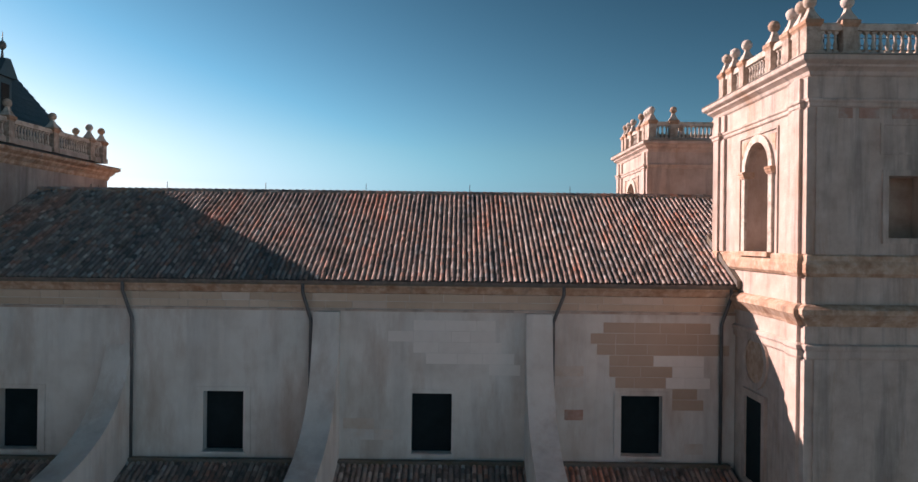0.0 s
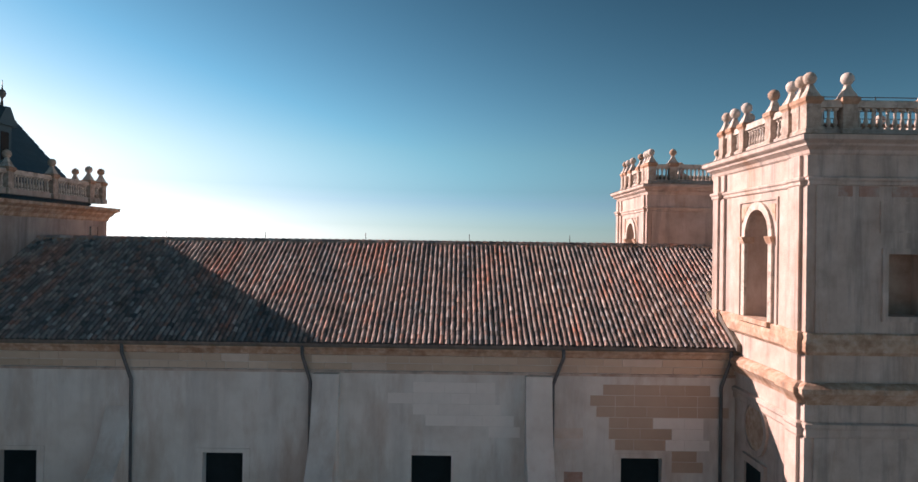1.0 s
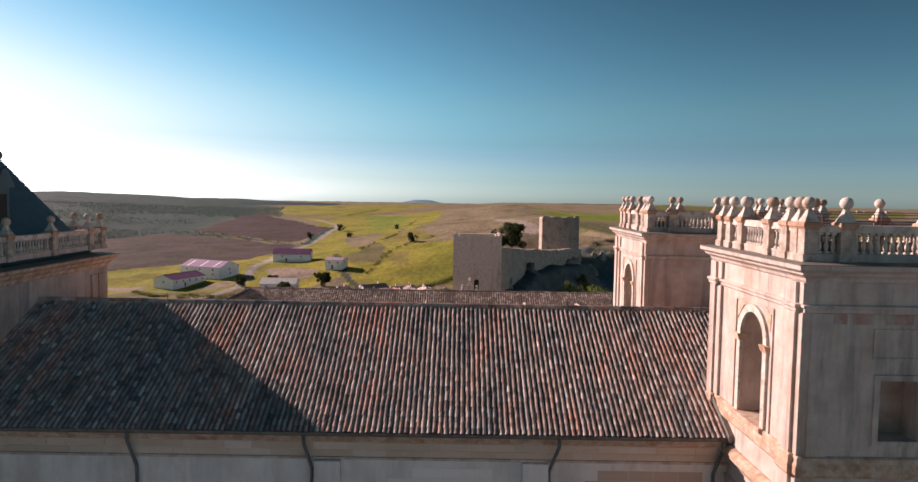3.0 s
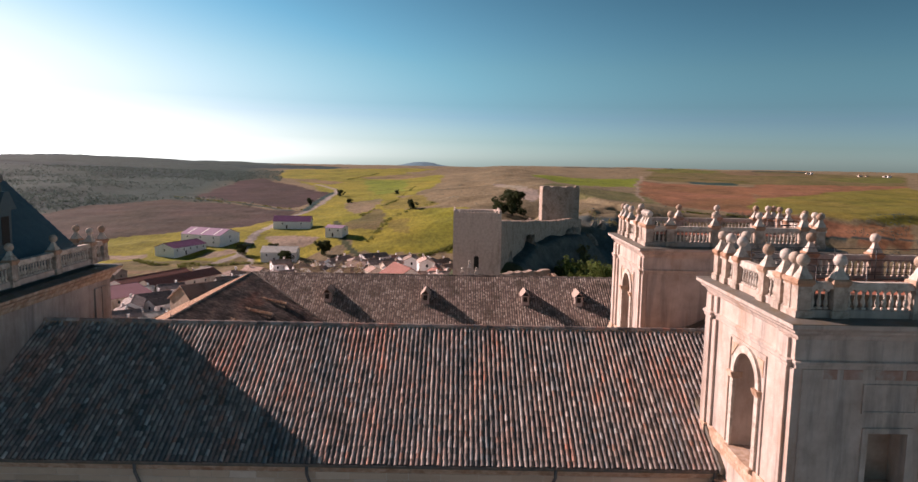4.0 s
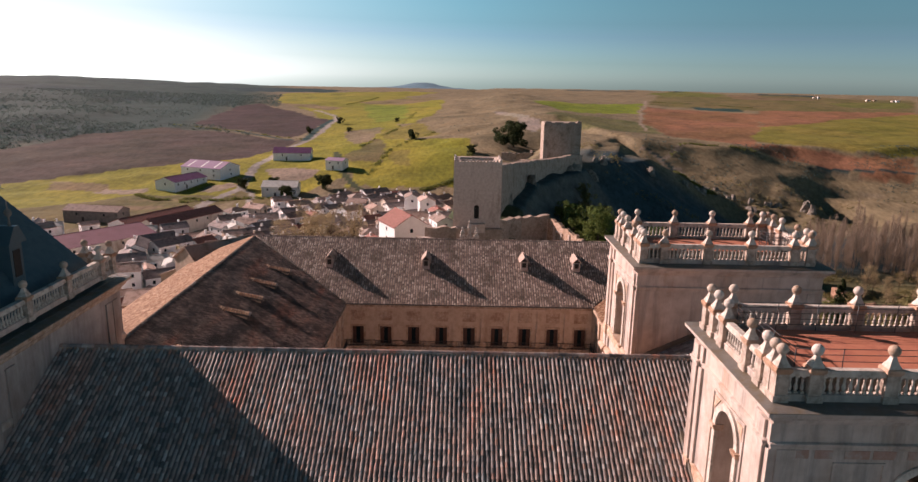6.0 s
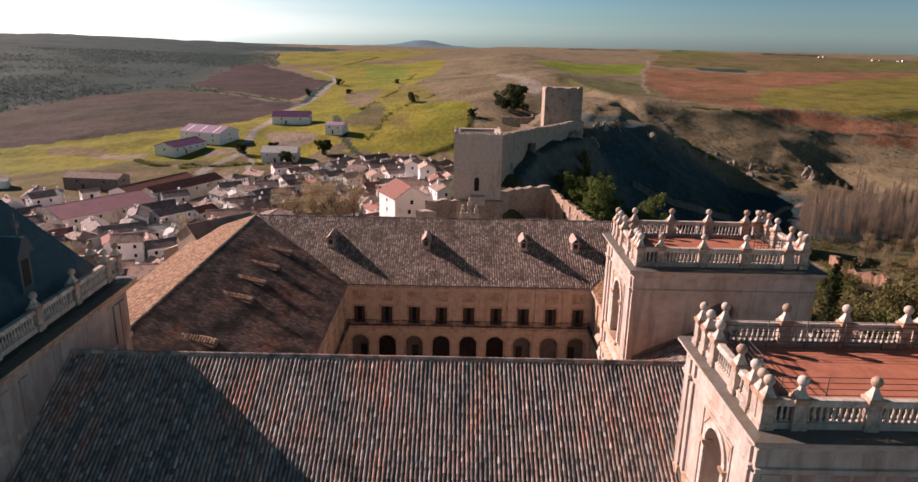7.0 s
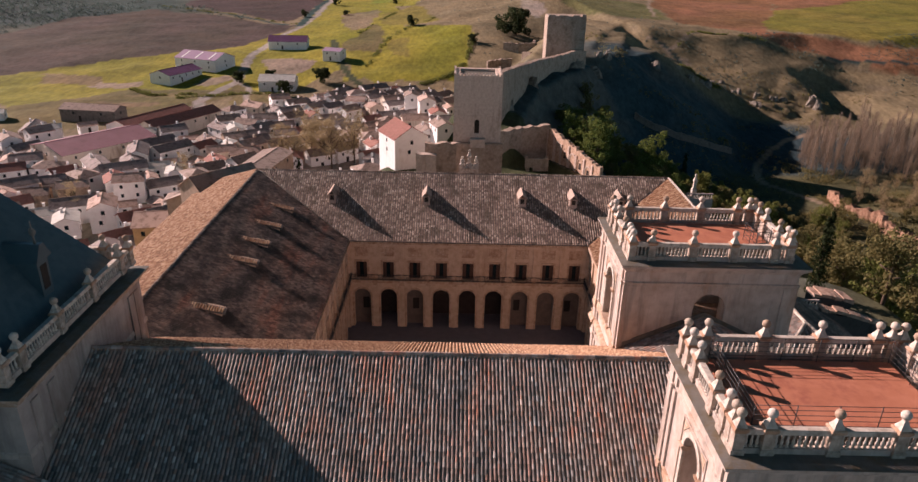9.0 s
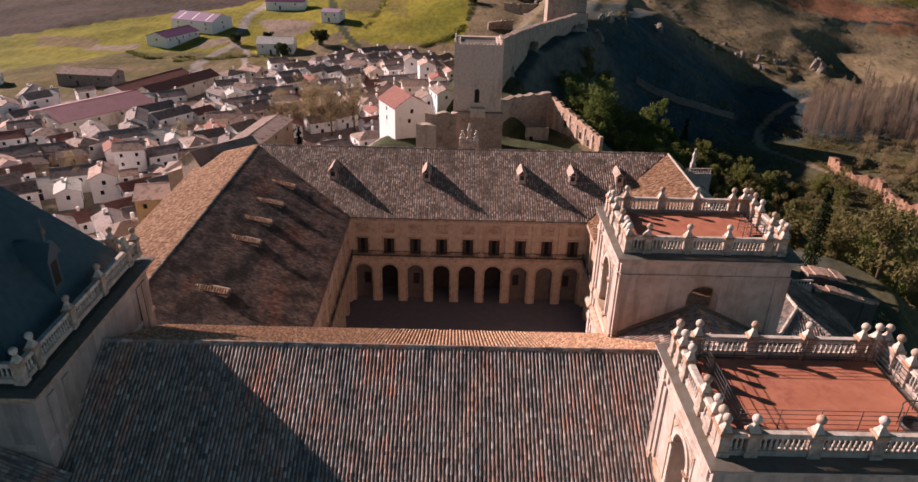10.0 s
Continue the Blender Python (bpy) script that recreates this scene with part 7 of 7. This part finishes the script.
# scrub and bushes, past counting


def scrub(name, label, count, pick, spread, per, size, material, seed):
    rng = np.random.default_rng(seed)
    x, y = pick(rng, count)
    z = height(x, y) + 0.3 * spread
    tagged(new(name, leaves(name, np.stack([x, y, z], -1), spread * rng.uniform(0.6, 1.4, len(x)), per, size, material, rng)), label, "scrub", kind="stuff")


def on_hill(rng, n):
    t, r = rng.uniform(-0.62, -0.17, n), rng.uniform(430, 1250, n)
    x, y = r * np.sin(t), r * np.cos(t)
    keep = (relief(x * 0.32, y * 0.65, 85, 15) + 0.35 * relief(x, y * 0.5, 22, 17) > rng.uniform(-0.45, 0.2, n)) & (-x - 0.18 * y > 70)
    for kind, poly in FIELDS:
        keep &= ~many_inside(poly, x, y)
    return x[keep], y[keep]


def on_bank(rng, n):
    x, y = rng.uniform(45, 380, n), rng.uniform(90, 430, n)
    r = y - rim(x)
    keep = (wave(x, y, 22, 1) > 0.1) & (line_gap(ROADS[3][2], x, y) > 4) & (x > 50 + 0.05 * y) & ((r < 6) | (rng.uniform(0, 1, n) < 0.15))
    return x[keep], y[keep]


def on_dry(rng, n):
    x, y = rng.uniform(-90, 330, n), rng.uniform(360, 900, n)
    keep = rng.uniform(0, 1, n) < 0.25 + 0.4 * (wave(x, y, 30, 2) > 0.4)
    for kind, poly in FIELDS:
        keep &= ~many_inside(poly, x, y)
    return x[keep], y[keep]


scrub("hill_scrub", "dark scrub covering the far hillside", 20000, on_hill, 1.5, 12, 0.55, SCRUB, 1)
scrub("bank_scrub", "olive and green bushes on the ravine banks", 6500, on_bank, 1.1, 16, 0.3, OLIVE, 2)
HEDGES = [[(-53, 405), (-50, 431), (-47, 471), (-35, 511), (-19, 542)], [(-70, 498), (-61, 560), (-53, 601), (-48, 778)], [(5, 413), (7, 442), (12, 453)], [(-20, 372), (-5, 385), (3, 405)], [(-153, 949), (-140, 1038), (-130, 1134)],
          [(137, 453), (160, 486), (172, 480), (205, 479)], [(-125, 560), (-200, 622), (-270, 660)], [(-84, 352), (-110, 345), (-135, 332)],
          [(125, 400), (140, 402), (153, 412)], [(143, 398), (158, 408)], [(300, 1100), (420, 1010)], [(360, 1420), (520, 1470)], [(-165, 352), (-150, 338), (-130, 341)]]


def on_hedges(rng, n):
    k = rng.integers(0, len(HEDGES), n)
    pts = []
    for i in k:
        line = HEDGES[i]
        j = rng.integers(0, len(line) - 1)
        t = rng.uniform()
        pts.append([line[j][q] + (line[j + 1][q] - line[j][q]) * t + rng.normal(0, 0.9) for q in (0, 1)])
    x, y = np.array(pts).T
    keep = relief(x, y, 12, 17) > -0.25
    return x[keep], y[keep]


def on_scarp(rng, n):
    x, y = rng.uniform(118, 330, n), rng.uniform(355, 520, n)
    r = y - rim(x)
    keep = (r < 8) & (r > -75) & (relief(x, y, 16, 18) + 0.5 * relief(x, y, 5, 19) > 0.08)
    return x[keep], y[keep]


def in_gardens(rng, n):
    x, y = rng.uniform(92, 290, n), rng.uniform(150, 330, n)
    keep = (relief(x, y, 18, 20) + 0.6 * relief(x, y, 6, 21) > 0.12) & (line_gap(ROADS[3][2], x, y) > 4) & (x > 95 + 0.12 * (y - 150))
    return x[keep], y[keep]


scrub("garden_bushes", "olive and brown bushes among the terraced gardens", 8000, in_gardens, 1.5, 26, 0.28, OLIVE, 6)
scrub("hedge_bushes", "dark bushes along field edges and gullies", 2100, on_hedges, 0.9, 22, 0.3, PINE, 4)
scrub("scarp_scrub", "grey-green bushes and tussocks on the scarp", 4200, on_scarp, 0.8, 14, 0.26, SCRUB, 5)
scrub("dry_scrub", "sparse bushes on dry grassland", 1500, on_dry, 0.8, 10, 0.35, SCRUB, 3)

# ---- pieces laid one by one ----
# tiles of the near slope
shape, faces = tile_shape(0.2, 0.46, 6)
one = bpy.data.meshes.new("tile")
one.from_pydata([tuple(v) for v in shape], [], faces)
one.polygons.foreach_set("use_smooth", [True] * len(one.polygons))
one.materials.append(TILE_ONE)
places, turn = tile_grid((R0, 32.4, 10.05), (19.5 - R0, 0, 0), SLOPE, 0.267, 0.36, lambda u, v: bare[0] <= u + R0 < bare[1])
rng = random.Random(5)
for p, i, k in places:
    t = part("tile", one, None, nave)
    t.matrix_basis = Matrix.Translation(p) @ turn @ pose(rng.gauss(0, 0.009), rng.gauss(0, 0.02), rng.gauss(0, 0.008), 0, 0, rng.gauss(0, 1.0))
# ashlar blocks of the nave wall: the ochre band under the eaves and the courses below
rng = random.Random(8)
blocks = {}


def ashlar(x0, x1, z0, z1, material, proud):
    key = (round(x1 - x0, 1), round(z1 - z0, 2), material.name)
    if key not in blocks:
        w, hgt = (x1 - x0) / 2, (z1 - z0) / 2
        e = 0.004
        v = [(-w, 0.06, -hgt), (w, 0.06, -hgt), (w, 0.06, hgt), (-w, 0.06, hgt), (-w + e, 0, -hgt + e), (w - e, 0, -hgt + e), (w - e, 0, hgt - e), (-w + e, 0, hgt - e)]
        blocks[key] = Geo().add(v, [(4, 5, 6, 7), (0, 1, 5, 4), (1, 2, 6, 5), (2, 3, 7, 6), (3, 0, 4, 7)]).mesh("ashlar_block", material)
    b = part("ashlar_block", blocks[key], None, nave)
    b.location = ((x0 + x1) / 2, WY - proud, (z0 + z1) / 2)


for z0, z1 in ((8.76, 9.08), (9.1, 9.44)):
    x = X0
    while x < X1 - 0.3:
        w = min(rng.choice((0.9, 1.1, 1.3, 1.6, 1.9)), X1 - x)
        light = rng.random() < (0.5 if x > 6.8 and z0 > 9 else 0.3 if -5.2 < x < 2.5 else 0.04)
        ashlar(x, x + w - 0.015, z0, z1, PALE_BAND if light else BAND, 0.02 + rng.uniform(0, 0.012))
        x += w
# where the lime render has gone, or was patched: (from, to, foot, top, kind, share)
PATCHES = [(-2.6, 1.6, 6.4, 8.3, PALE_ASHLAR, 0.92), (-3.8, -2.6, 7.3, 7.9, PALE_ASHLAR, 1.0), (2.0, 3.1, 5.6, 6.5, PALE_ASHLAR, 0.8), (-0.6, 0.5, 7.4, 8.2, ASHLAR, 1.0),
           (6.8, 12.4, 6.7, 8.7, OCHRE_ASHLAR, 1.0), (6.9, 9.2, 6.2, 6.7, OCHRE_ASHLAR, 1.0), (9.2, 12.4, 6.2, 6.7, PALE_ASHLAR, 0.95), (7.2, 10.0, 4.9, 6.2, OCHRE_ASHLAR, 0.75), (10.2, 12.2, 5.2, 6.2, PALE_ASHLAR, 0.6),
           (10.2, 11.6, 3.9, 5.1, OCHRE_ASHLAR, 0.85), (10.2, 12.2, 2.0, 4.0, ASHLAR, 0.7), (4.9, 6.5, 3.3, 4.0, RED_STAIN, 0.9), (5.0, 7.2, 4.0, 6.2, ASHLAR, 0.35), (-5.2, -3.0, 2.4, 3.4, ASHLAR, 0.3), (-14.0, -11.0, 6.6, 7.3, ASHLAR, 0.4)]
for n in range(-1, 13):
    z0 = 2.0 + 0.52 * n
    x = X0 + (n % 2) * 0.6
    while x < X1 - 0.3:
        w = min(rng.choice((0.9, 1.2, 1.5)), X1 - x)
        mid, jag = x + w / 2, rng.uniform(-0.25, 0.25)
        clear = all(abs(mid - c) > hw + 0.4 + w / 2 or z0 > hi + 0.2 for c, hw, lo, hi, _ in wins)
        for lo, hi, foot, head, material, share in PATCHES if clear and z0 + 0.505 < 8.64 else ():
            if lo < mid + jag < hi and foot <= z0 + 0.25 < head:
                if rng.random() < share:
                    ashlar(x, x + w - 0.015, z0, z0 + 0.505, material, 0.006 + rng.uniform(0, 0.005))
                break
        x += w
